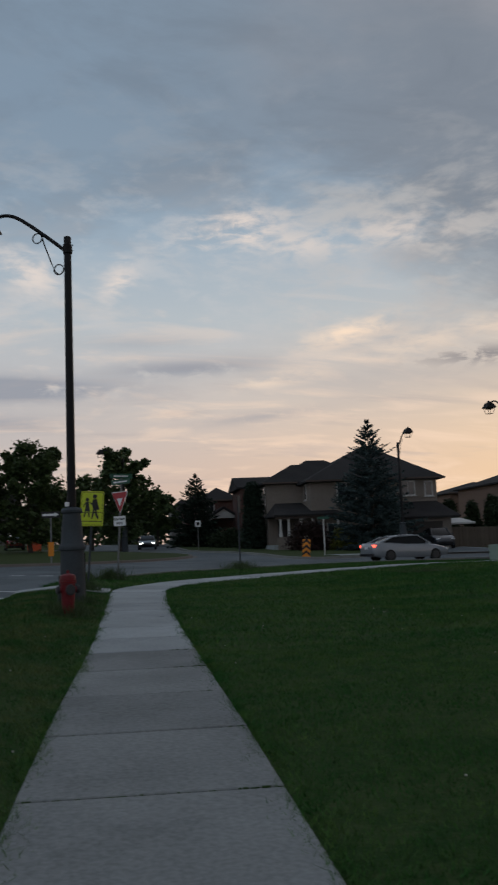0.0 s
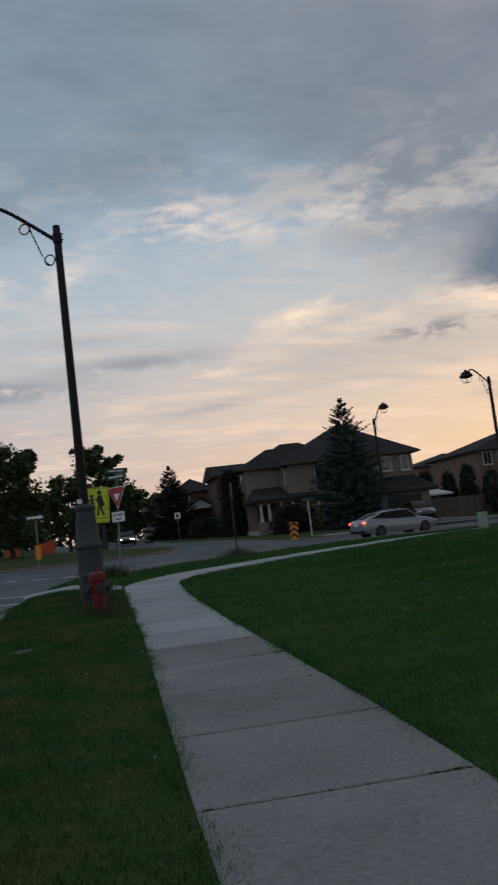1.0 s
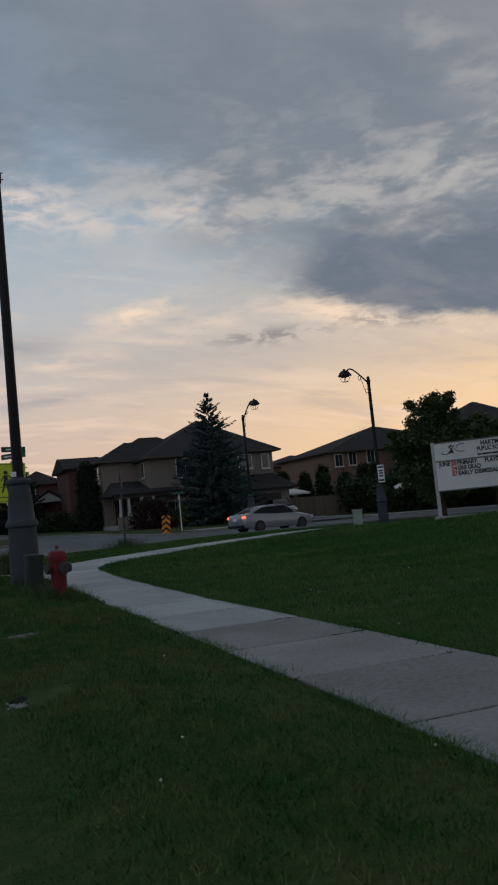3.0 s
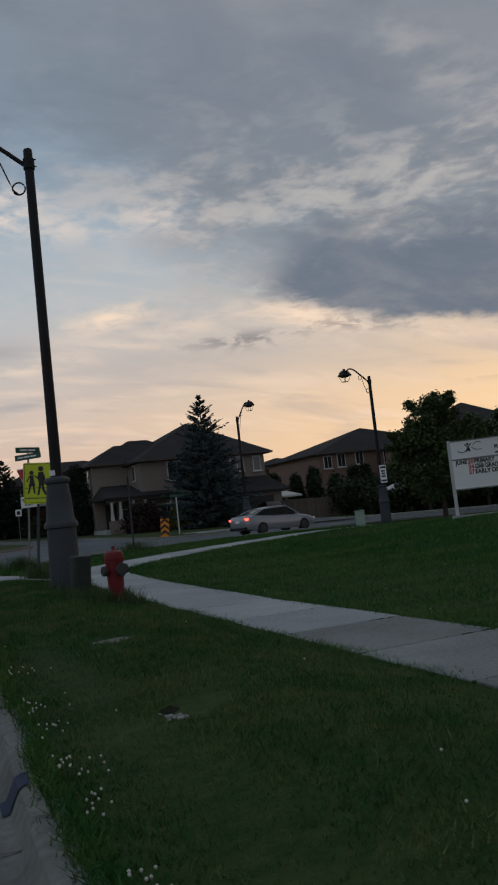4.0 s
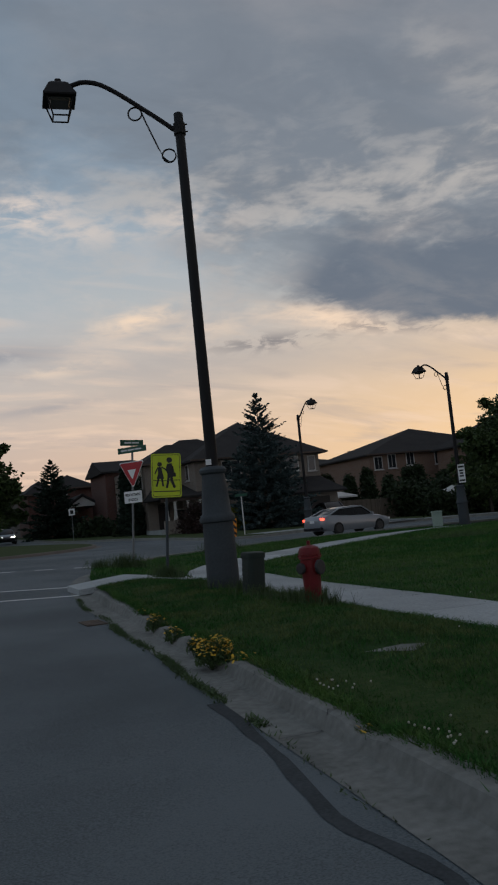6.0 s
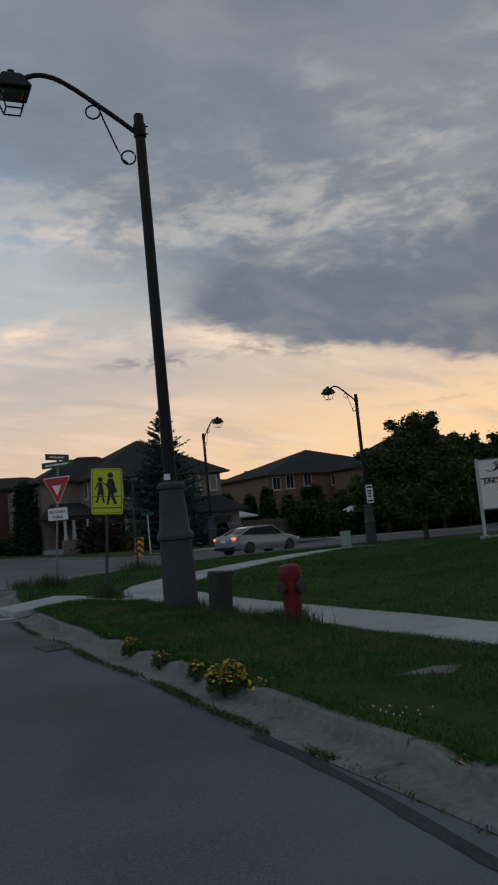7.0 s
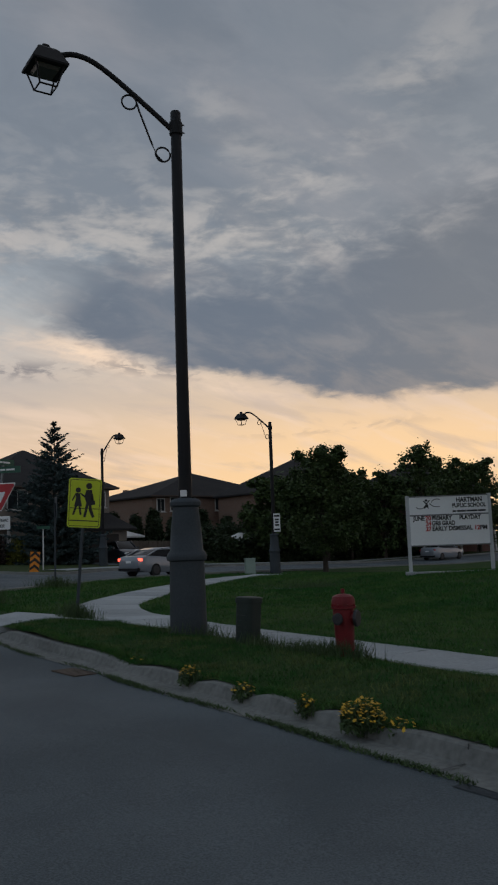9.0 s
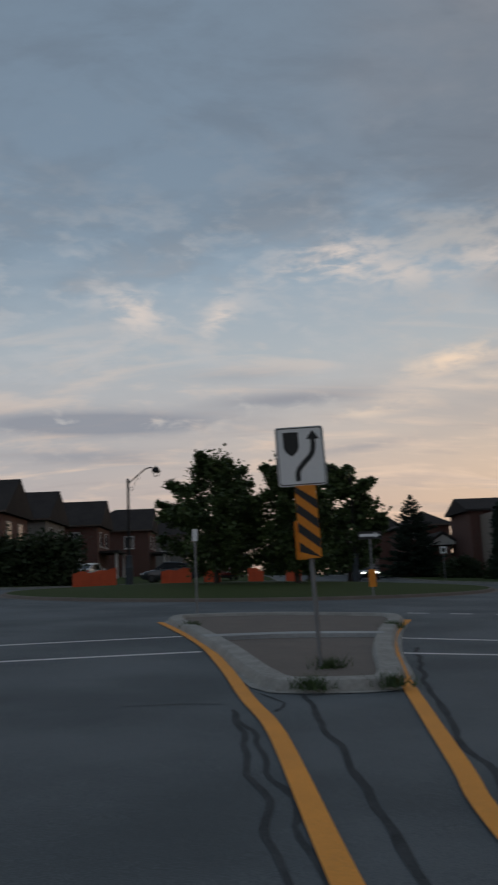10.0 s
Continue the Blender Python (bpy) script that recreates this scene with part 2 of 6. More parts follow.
M_SOIL = mat("lawn_soil_and_thatch", (0.022, 0.056, 0.014), (0.060, 0.084, 0.030), 1.0, 9, 0.95, lo=0.8, hi=1.3, aniso=(0.22, 0.75), bump=0.9, bscale=30, spec=0.1)
M_GRASS = mat("mown_grass_blades", (0.022, 0.100, 0.016), (0.078, 0.150, 0.034), 0.8, 2.6, 0.7, bump=0, lo=0.86, hi=1.16, aniso=(0.22, 0.75), island=0.4, spec=0.2)
M_VERGE = mat("patchy_verge_grass", (0.024, 0.092, 0.017), (0.112, 0.138, 0.046), 1.3, 3.2, 0.75, bump=0, lo=0.90, hi=1.22, island=0.45, spec=0.2)
M_FIELD = mat("distant_grass", (0.04, 0.065, 0.02), (0.06, 0.075, 0.03), 0.2, 6, 0.95, bump=0.6, bscale=12, spec=0.1)
M_ASPH = mat("grey_worn_asphalt", (0.056, 0.072, 0.082), (0.118, 0.140, 0.154), 0.35, 75, 0.80, lo=0.86, hi=1.14, bump=0.5, bscale=110)
M_TAR = mat("black_crack_sealer", (0.042, 0.047, 0.051), (0.078, 0.086, 0.092), 3, 40, 0.95, bump=0.2, spec=0.1)
M_CONC = mat("pale_worn_concrete", (0.420, 0.445, 0.458), (0.255, 0.272, 0.280), 0.8, 26, 0.88, lo=0.74, hi=1.34, bump=0.3, bscale=130, rnd=0.13)
M_CONC_OLD = mat("older_darker_concrete", (0.262, 0.272, 0.272), (0.148, 0.155, 0.155), 0.8, 26, 0.9, lo=0.74, hi=1.34, bump=0.35, bscale=130, rnd=0.12)
M_KERB = mat("stained_kerb_concrete", (0.225, 0.228, 0.215), (0.118, 0.120, 0.112), 1.6, 14, 0.94, bump=0.25, bscale=110)
M_KERB2 = mat("pale_median_kerb_concrete", (0.36, 0.36, 0.34), (0.22, 0.22, 0.205), 1.6, 14, 0.92, bump=0.3, bscale=90)
M_HOLE = mat("dark_bare_earth", (0.012, 0.010, 0.008), (0.022, 0.019, 0.014), 6, 40, 0.97, bump=0.8, bscale=50, spec=0.1)
M_YEL = mat("worn_yellow_road_paint", (0.92, 0.37, 0.045), (0.72, 0.30, 0.045), 1.2, 45, 0.75, bump=0.3, bscale=150)
M_WHT = mat("worn_white_road_paint", (0.78, 0.78, 0.77), (0.55, 0.55, 0.55), 1.5, 40, 0.75, bump=0.3, bscale=150)
M_BLACK = mat("black_painted_steel", (0.010, 0.010, 0.012), (0.016, 0.015, 0.016), 2, 40, 0.6, 0.0, 0.05, spec=0.25)
M_SHROUD = mat("dark_grey_pole_shroud", (0.058, 0.070, 0.080), (0.040, 0.048, 0.056), 2.5, 30, 0.65, bump=0.2, spec=0.3)
M_GALV = mat("galvanised_steel", (0.25, 0.26, 0.27), (0.18, 0.19, 0.20), 4, 50, 0.5, 0.6, 0.05)
M_SIGNW = mat("white_sign_face", (0.86, 0.87, 0.87), (0.80, 0.81, 0.82), 2, 20, 0.4, bump=0)
M_SIGNY = mat("fluorescent_yellow_green_sign", (0.62, 0.72, 0.02), (0.55, 0.66, 0.02), 2, 20, 0.35, bump=0)
M_SIGNR = mat("red_sign_face", (0.50, 0.02, 0.03), (0.42, 0.02, 0.03), 2, 20, 0.4, bump=0)
M_SIGNG = mat("green_street_blade", (0.01, 0.10, 0.06), (0.01, 0.08, 0.05), 2, 20, 0.4, bump=0)
M_INK = mat("black_sign_ink", (0.012, 0.012, 0.014), (0.02, 0.02, 0.02), 2, 20, 0.5, bump=0)
M_REDINK = mat("red_letter", (0.55, 0.03, 0.03), (0.45, 0.03, 0.03), 2, 20, 0.5, bump=0)
M_ORANGE = mat("orange_marker_sheeting", (0.85, 0.28, 0.010), (0.72, 0.24, 0.010), 2, 20, 0.4, bump=0)
M_HYD = mat("red_hydrant_paint", (0.19, 0.009, 0.014), (0.115, 0.007, 0.010), 6, 40, 0.5, bump=0.2, bscale=40, spec=0.35)
M_HYDK = mat("black_hydrant_cap", (0.02, 0.02, 0.025), (0.035, 0.035, 0.04), 6, 40, 0.5, bump=0.1)
M_PEDES = mat("dark_green_pedestal_paint", (0.011, 0.025, 0.020), (0.008, 0.018, 0.015), 4, 30, 0.6, bump=0.1)
M_PALEG = mat("pale_green_cabinet_paint", (0.33, 0.42, 0.36), (0.27, 0.35, 0.30), 4, 30, 0.6, bump=0.05)
M_ROOF = mat("dark_asphalt_shingles", (0.032, 0.030, 0.031), (0.05, 0.046, 0.045), 0.8, 9, 0.97, bump=0.8, bscale=12, spec=0.15)
M_TAUPE = brick_mat("taupe_brick", (0.26, 0.215, 0.18), (0.22, 0.18, 0.15), (0.29, 0.26, 0.235))
M_REDBR = brick_mat("red_brown_brick", (0.135, 0.05, 0.038), (0.105, 0.04, 0.032), (0.14, 0.115, 0.10))
M_BROWN = brick_mat("orange_brown_brick", (0.23, 0.135, 0.095), (0.19, 0.11, 0.078), (0.25, 0.20, 0.17))
M_GREYBR = brick_mat("grey_brick", (0.23, 0.22, 0.20), (0.19, 0.18, 0.17), (0.26, 0.25, 0.24))
M_TRIM = mat("white_painted_trim", (0.68, 0.67, 0.65), (0.58, 0.57, 0.55), 2, 20, 0.5, bump=0.03)
M_FASCIA = mat("brown_gutter_and_fascia", (0.10, 0.07, 0.055), (0.08, 0.055, 0.045), 2, 20, 0.5, bump=0.03)
M_PANE = mat("window_glass", (0.03, 0.035, 0.04), (0.025, 0.03, 0.035), 1, 5, 0.06, bump=0, spec=1.0)
M_GDOOR = mat("dark_brown_garage_door", (0.045, 0.035, 0.03), (0.035, 0.028, 0.025), 2, 20, 0.6, bump=0.05)
M_WOOD = mat("weathered_fence_board", (0.17, 0.135, 0.105), (0.12, 0.095, 0.075), 1.5, 18, 0.9, bump=0.3, rnd=0.15)
M_BARK = mat("grey_brown_bark", (0.075, 0.06, 0.048), (0.045, 0.037, 0.03), 5, 30, 0.95, bump=0.8, bscale=25)
M_LEAF = mat("maple_leaves", (0.038, 0.068, 0.020), (0.060, 0.088, 0.025), 0.5, 4, 0.6, bump=0, island=0.4, spec=0.3)
M_LEAFD = mat("dark_hedge_leaves", (0.022, 0.042, 0.016), (0.035, 0.05, 0.02), 0.5, 4, 0.65, bump=0, island=0.4, spec=0.3)
M_LEAFR = mat("dark_red_shrub_leaves", (0.045, 0.018, 0.018), (0.03, 0.022, 0.016), 0.5, 4, 0.65, bump=0, island=0.4, spec=0.3)
M_LEAFY = mat("yellow_green_shrub_leaves", (0.15, 0.14, 0.02), (0.10, 0.11, 0.02), 0.5, 4, 0.65, bump=0, island=0.4, spec=0.3)
M_SPRUCE = mat("blue_spruce_needles", (0.070, 0.102, 0.102), (0.046, 0.070, 0.070), 0.6, 5, 0.7, bump=0, island=0.4, spec=0.2)
M_SPRUCED = mat("dark_spruce_needles", (0.025, 0.045, 0.03), (0.02, 0.033, 0.022), 0.6, 5, 0.7, bump=0, island=0.4, spec=0.2)
M_PETAL = mat("yellow_petals", (0.70, 0.42, 0.02), (0.55, 0.33, 0.02), 9, 50, 0.6, bump=0, island=0.2)
M_CLOVER = mat("white_clover_heads", (0.60, 0.58, 0.52), (0.45, 0.42, 0.38), 9, 50, 0.7, bump=0, island=0.15)
M_WEED = mat("weed_leaves", (0.06, 0.10, 0.03), (0.04, 0.075, 0.022), 4, 20, 0.7, bump=0, island=0.35)
M_CARW = mat("silver_car_paint", (0.30, 0.325, 0.36), (0.27, 0.295, 0.33), 1, 10, 0.3, 0.25, 0, coat=0.5)
M_CARD = mat("dark_blue_grey_car_paint", (0.035, 0.04, 0.05), (0.03, 0.034, 0.043), 1, 10, 0.28, 0.3, 0, coat=1.0)
M_CARR = mat("dark_red_car_paint", (0.16, 0.015, 0.015), (0.13, 0.012, 0.012), 1, 10, 0.28, 0.3, 0, coat=1.0)
M_CARLT = mat("white_car_paint", (0.62, 0.62, 0.61), (0.58, 0.58, 0.57), 1, 10, 0.3, 0.0, 0, coat=1.0)
M_TYRE = mat("black_tyre_rubber", (0.016, 0.016, 0.016), (0.024, 0.024, 0.024), 6, 40, 0.9, bump=0.2)
M_RIM = mat("dark_alloy", (0.055, 0.056, 0.06), (0.04, 0.041, 0.044), 4, 30, 0.45, 0.3, 0)
M_DGLASS = mat("tinted_car_glass", (0.008, 0.009, 0.010), (0.006, 0.007, 0.008), 1, 5, 0.08, bump=0, spec=0.2)
M_TAIL = glow_mat("lit_tail_lamp", (1.0, 0.10, 0.06), 3.0)
M_HEAD = glow_mat("lit_head_lamp", (1.0, 0.93, 0.80), 9.0, (0.6, 0.6, 0.6))
M_NET = mat("orange_plastic_barrier", (0.62, 0.09, 0.025), (0.50, 0.07, 0.02), 2, 20, 0.7, bump=0.3)
M_BLUE = mat("faded_blue_paint_mark", (0.012, 0.024, 0.07), (0.03, 0.04, 0.075), 6, 40, 0.85, bump=0.2)
M_RUST = mat("rusty_cast_iron", (0.13, 0.095, 0.07), (0.08, 0.06, 0.05), 5, 40, 0.7, 0.4, 0.3)
M_PAVER = mat("brown_stamped_concrete", (0.17, 0.145, 0.125), (0.13, 0.112, 0.10), 1.5, 16, 0.9, bump=0.4, bscale=40)
M_LGLASS = mat("lantern_frosted_lens", (0.09, 0.088, 0.08), (0.07, 0.068, 0.062), 3, 20, 0.3, bump=0)


# ---- ground levels ----
def R(x, y):
    """Level of the roadway: it climbs ahead, and falls to the right further on."""
    x, y = min(max(x, -45.0), 45.0), min(max(y, -40.0), 120.0)
    s = min(max((y - 6) / 26, 0.0), 1.0)
    s = s * s * (3 - 2 * s)
    return -0.23 - 0.028 * x * s + 0.021 * y


def bell(v, c, w):
    return math.exp(-0.5 * ((v - c) / w) ** 2)


KY = (-24.0, 4.0, 8.3, 9.3, 10.6, 12.4, 13.4, 14.6, 16.6, 17.6, 18.8, 20.6, 22.4, 24.4, 27.2)
KX = (-4.10, -4.05, -3.97, -3.92, -3.84, -3.74, -3.66, -3.58, -3.50, -3.43, -3.34, -3.28, -3.12, -2.92, -2.40)


def kerb_x(y):
    """Foot of the kerb beside the verge."""
    return float(np.interp(y, KY, KX))


def broken(y):
    """How far the kerb has crumbled away where weeds and flowers grow through it."""
    return 0.5 * max(bell(y, c, w) for c, w in ((10.9, 0.10), (14.1, 0.22), (14.95, 0.14), (15.95, 0.14), (17.0, 0.14), (18.6, 0.35)))


def ease(v):
    v = min(max(v, 0.0), 1.0)
    return v * v * (3 - 2 * v)


def L(x, y):
    """Level of the lawns."""
    z = R(x, y) + 0.075
    z -= 0.045 * ease((x + 1.0) / 0.5) * (1 - ease((x - 2.0) / 4.0)) * ease((y - 9.0) / 5.0) * (1 - ease((y - 20.0) / 4.0))
    if 10.0 < y < 21.0 and x < -2.8:
        z -= 0.16 * broken(y) * bell(x, kerb_x(y) + 0.14, 0.16)
    z -= 0.09 * bell(x, -2.55, 0.16) * bell(y, 9.48, 0.18)
    z += 0.03 * bell(x, 8.2, 1.2) * bell(y, 24.0, 6.0) - 0.03 * bell(x, 5.4, 1.4) * bell(y, 21.0, 5.0)
    z += 0.16 * bell(x, -2.0, 0.65) * min(max((34 - y) / 6, 0.0), 1.0)
    z += 0.066 * bell(x, kerb_x(y) + 0.20, 0.28) * min(max((24 - y) / 2, 0.0), 1.0)
    z += 0.62 * bell(x, 18.5, 5.5) * bell(y, 24.5, 6.5)
    z -= 0.38 * bell(x, 11.2, 1.5) * bell(y, 30.6, 1.6)
    z -= 0.09 * bell(y, 44, 3) * bell(x, 21, 5)
    z += 0.02 * noise.noise((x * 0.6, y * 0.6, 3.0))
    return z


# ---- mesh helpers ----
def quad_box(bm, c, s, m=None):
    vs = []
    for dz in (-1, 1):
        for dx, dy in ((-1, -1), (1, -1), (1, 1), (-1, 1)):
            p = Vector((c[0] + dx * s[0] / 2, c[1] + dy * s[1] / 2, c[2] + dz * s[2] / 2))
            vs.append(bm.verts.new(m @ p if m else p))
    for f in ((3, 2, 1, 0), (4, 5, 6, 7), (0, 1, 5, 4), (1, 2, 6, 5), (2, 3, 7, 6), (3, 0, 4, 7)):
        bm.faces.new([vs[i] for i in f])
    return bm


def rings(bm, rows, close=True, cap=True):
    """Skin of vertex rows of equal length."""
    vv = [[bm.verts.new(p) for p in r] for r in rows]
    n = len(vv[0])
    for a, b in zip(vv, vv[1:]):
        for i in range(n if close else n - 1):
            bm.faces.new((a[i], a[(i + 1) % n], b[(i + 1) % n], b[i]))
    if cap and close:
        bm.faces.new(vv[0][::-1])
        bm.faces.new(vv[-1])
    return bm


def lathe(bm, prof, n=16, c=(0, 0), square=0.0):
    def p(r, z, i):
        a = 2 * math.pi * (i + 0.5) / n
        return (c[0] + r * math.cos(a), c[1] + r * math.sin(a), z)
    return rings(bm, [[p(r, z, i) for i in range(n)] for r, z in prof])


def tube(bm, pts, rad, n=8):
    """A round bar along points; rad is one radius or one a point."""
    pts = [Vector(p) for p in pts]
    rows = []
    for i, p in enumerate(pts):
        d = (pts[min(i + 1, len(pts) - 1)] - pts[max(i - 1, 0)]).normalized()
        a = d.cross(Vector((0, 0, 1)) if abs(d.z) < 0.9 else Vector((1, 0, 0))).normalized()
        b = d.cross(a)
        r = rad[i] if isinstance(rad, (list, tuple)) else rad
        rows.append([p + (a * math.cos(t) + b * math.sin(t)) * r for t in (2 * math.pi * k / n for k in range(n))])
    return rings(bm, rows)


def plate(bm, poly, y0, y1, m=None):
    """A flat plate in the xz plane, from y0 (face) to y1 (back)."""
    f = [bm.verts.new((m @ Vector((x, y0, z))) if m else (x, y0, z)) for x, z in poly]
    b = [bm.verts.new((m @ Vector((x, y1, z))) if m else (x, y1, z)) for x, z in poly]
    bm.faces.new(f)
    bm.faces.new(b[::-1])
    for i in range(len(f)):
        bm.faces.new((f[i], b[i], b[(i + 1) % len(f)], f[(i + 1) % len(f)]))
    return bm


def rrect(w, h, r, cx=0.0, cz=0.0, n=4):
    out = []
    for sx_, sz_, a0 in ((1, 1, 0), (-1, 1, 90), (-1, -1, 180), (1, -1, 270)):
        for k in range(n + 1):
            a = radians(a0 + 90 * k / n)
            out.append((cx + sx_ * (w / 2 - r) + r * math.cos(a), cz + sz_ * (h / 2 - r) + r * math.sin(a)))
    return out


def disc(r, cx, cz, n=14):
    return [(cx + r * math.cos(2 * math.pi * k / n), cz + r * math.sin(2 * math.pi * k / n)) for k in range(n)]


def finish(bm, name, material, smooth=False, bevel=0.0):
    if bevel:
        bmesh.ops.bevel(bm, geom=bm.edges[:], offset=bevel, segments=2, affect="EDGES", clamp_overlap=True)
    bmesh.ops.recalc_face_normals(bm, faces=bm.faces[:])
    me = bpy.data.meshes.new(name)
    bm.to_mesh(me)
    bm.free()
    me.materials.append(material)
    if smooth:
        for p in me.polygons:
            p.use_smooth = True
        me.set_sharp_from_angle(angle=radians(40))
    return me


def part(name, bm, material, parent, label="", smooth=False, bevel=0.0):
    """One mesh object under a thing or a part."""
    ob = new(name, finish(bm, name, material, smooth, bevel))
    ob.parent = parent
    return tagged(ob, label)


def solo(name, bm, material, label, category, group="", kind="", smooth=False, bevel=0.0):
    return tagged(new(name, finish(bm, name, material, smooth, bevel)), label, category, group, kind)


def thing(name, label, category, m, group="", kind=""):
    ob = new(name)
    ob.empty_display_size = 0.1
    ob.matrix_basis = m
    return tagged(ob, label, category, group, kind)


def raw(name, verts, faces, material, smooth=False):
    me = bpy.data.meshes.new(name)
    me.from_pydata(verts, [], faces)
    me.materials.append(material)
    if smooth:
        me.polygons.foreach_set("use_smooth", [True] * len(me.polygons))
    return me


def np_mesh(name, verts, k, material):
    """Separate faces of k corners each, from an array of corners."""
    n = len(verts) // k
    me = bpy.data.meshes.new(name)
    me.vertices.add(len(verts))
    me.vertices.foreach_set("co", np.ascontiguousarray(verts, dtype=np.float32).ravel())
    me.loops.add(len(verts))
    me.loops.foreach_set("vertex_index", np.arange(len(verts), dtype=np.int32))
    me.polygons.add(n)
    me.polygons.foreach_set("loop_start", np.arange(0, len(verts), k, dtype=np.int32))
    me.update(calc_edges=True)
    me.materials.append(material)
    return me


def smooth_line(pts, step=0.5):
    """Catmull-Rom line through points, at even steps."""
    P = [np.array(p, float) for p in pts]
    P = [2 * P[0] - P[1]] + P + [2 * P[-1] - P[-2]]
    out = []
    for i in range(1, len(P) - 2):
        a, b, c, d = P[i - 1:i + 3]
        n = max(2, int(np.linalg.norm(c - b) / step))
        for k in range(n):
            t = k / n
            out.append(0.5 * (2 * b + (c - a) * t + (2 * a - 5 * b + 4 * c - d) * t * t + (3 * b - a - 3 * c + d) * t ** 3))
    out.append(P[-2])
    return out


def offset_line(line, d):
    """The line moved d to its left."""
    out = []
    for i, p in enumerate(line):
        t = line[min(i + 1, len(line) - 1)] - line[max(i - 1, 0)]
        t = t / np.linalg.norm(t)
        out.append(p + d * np.array((-t[1], t[0])))
    return out


def sweep(bm, line, prof, level):
    """Sweeps a section of (offset to the left, height) along a line on the ground."""
    cols = [[(*q, level(q[0], q[1]) + h) for q in offset_line(line, o)] for o, h in prof]
    return rings(bm, list(zip(*cols)), close=False)


def inside(poly, xs, ys):
    """Which of the points lie in the polygon."""
    res = np.zeros(len(xs), bool)
    n = len(poly)
    for i in range(n):
        (x0, y0), (x1, y1) = poly[i][:2], poly[(i + 1) % n][:2]
        if y0 == y1:
            continue
        res ^= ((y0 > ys) != (y1 > ys)) & (xs < (x1 - x0) * (ys - y0) / (y1 - y0) + x0)
    return res


from mathutils.geometry import delaunay_2d_cdt


def ground_patch(name, poly, step, level, material):
    """A sheet that fills a polygon and follows the level."""
    poly = [tuple(map(float, p[:2])) for p in poly]
    xs, ys = [p[0] for p in poly], [p[1] for p in poly]
    gx, gy = np.meshgrid(np.arange(min(xs), max(xs), step), np.arange(min(ys), max(ys), step))
    gx, gy = gx.ravel() + 0.013, gy.ravel() + 0.017
    keep = inside(poly, gx, gy)
    pts = [Vector(p) for p in poly] + [Vector((a, b)) for a, b in zip(gx[keep], gy[keep])]
    n = len(poly)
    v, e, f, *_ = delaunay_2d_cdt(pts, [(i, (i + 1) % n) for i in range(n)], [list(range(n))], 1, 1e-4)
    return raw(name, [(p.x, p.y, level(p.x, p.y)) for p in v], f, material, True)


def text_mesh(body, size, material, name="lettering", bold=0.0, width=None):
    """Lettering as a mesh in the xz plane, facing -y, from the left end of its base line."""
    cu = bpy.data.curves.new(name, "FONT")
    cu.body, cu.size, cu.extrude, cu.offset = body, size, 0.002, bold
    ob = bpy.data.objects.new(name, cu)
    scene.collection.objects.link(ob)
    me = bpy.data.meshes.new_from_object(ob.evaluated_get(bpy.context.evaluated_depsgraph_get()))
    bpy.data.objects.remove(ob)
    me.transform(Matrix.Rotation(radians(90), 4, "X"))
    if width:
        xs = [v.co.x for v in me.vertices]
        me.transform(Matrix.Diagonal((width / (max(xs) - min(xs)), 1, 1, 1)))
    me.materials.clear()
    me.materials.append(material)
    return me


def letters(body, size, material, parent, at, bold=0.0, width=None):
    ob = new("lettering", text_mesh(body, size, material, "lettering", bold, width))
    ob.parent, ob.location = parent, at
    return ob


def on_lawn(x, y, rz=0.0, dz=-0.02):
    return pose(x, y, L(x, y) + dz, 0, 0, rz)


rng = np.random.default_rng(7)

# ---- ground, roads, lawns ----
far = []
for i in range(49):
    for j in range(49):
        fx, fy = math.copysign(abs(i - 24) ** 2 * 1.6, i - 24), 40 + math.copysign(abs(j - 24) ** 2 * 1.6, j - 24)
        far.append((fx, fy, R(fx, fy) - 0.10 - (0.25 if abs(fx) < 75 and -30 < fy < 130 else 0.0)))
tagged(new("ground", raw("ground", far, [(a * 49 + b, (a + 1) * 49 + b, (a + 1) * 49 + b + 1, a * 49 + b + 1) for a in range(48) for b in range(48)], M_FIELD, True)),
       "dark green grassy ground reaching to the horizon", "ground", kind="structure")

road_me = raw("road", [(x, y, R(x, y)) for x in range(-62, 73) for y in range(-28, 125)], [(a * 153 + b, (a + 1) * 153 + b, (a + 1) * 153 + b + 1, a * 153 + b + 1) for a in range(134) for b in range(152)], M_ASPH, True)
road = tagged(new("road", road_me), "worn grey asphalt road round a small traffic circle", "road", kind="structure")

# kerb line of the corner lawn, from behind the camera round into the side road
CORNER = smooth_line(list(zip(KX, KY)) + [(-1.5, 30), (0.8, 34), (3.8, 36.8), (8.4, 40.0), (13, 42.6), (19.5, 45.4), (27, 46.6), (37, 48.5), (48, 50), (70, 52)], 0.2)
NE = smooth_line([(70, 62), (55, 59.5), (43, 58.6), (31, 57.6), (22, 56.0), (16.2, 53.2), (12.5, 50.2), (10.5, 50.2), (9.4, 53), (9.2, 59), (8, 66), (5.4, 72), (4.6, 80), (4.6, 122)], 0.7)
NW = smooth_line([(-6.6, 122), (-6.6, 86), (-8.5, 80), (-15, 76), (-23, 69.5), (-33, 66.5), (-60, 65)], 0.7)
SW = smooth_line([(-60, 48), (-30, 45), (-21, 38), (-17.6, 29), (-16.6, 20), (-16.4, 0), (-16.4, -24)], 0.7)
ISLE = [np.array((-9.5 + 13.7 * math.cos(a), 59.2 + 13.7 * math.sin(a))) for a in np.linspace(0, 2 * math.pi, 73)]
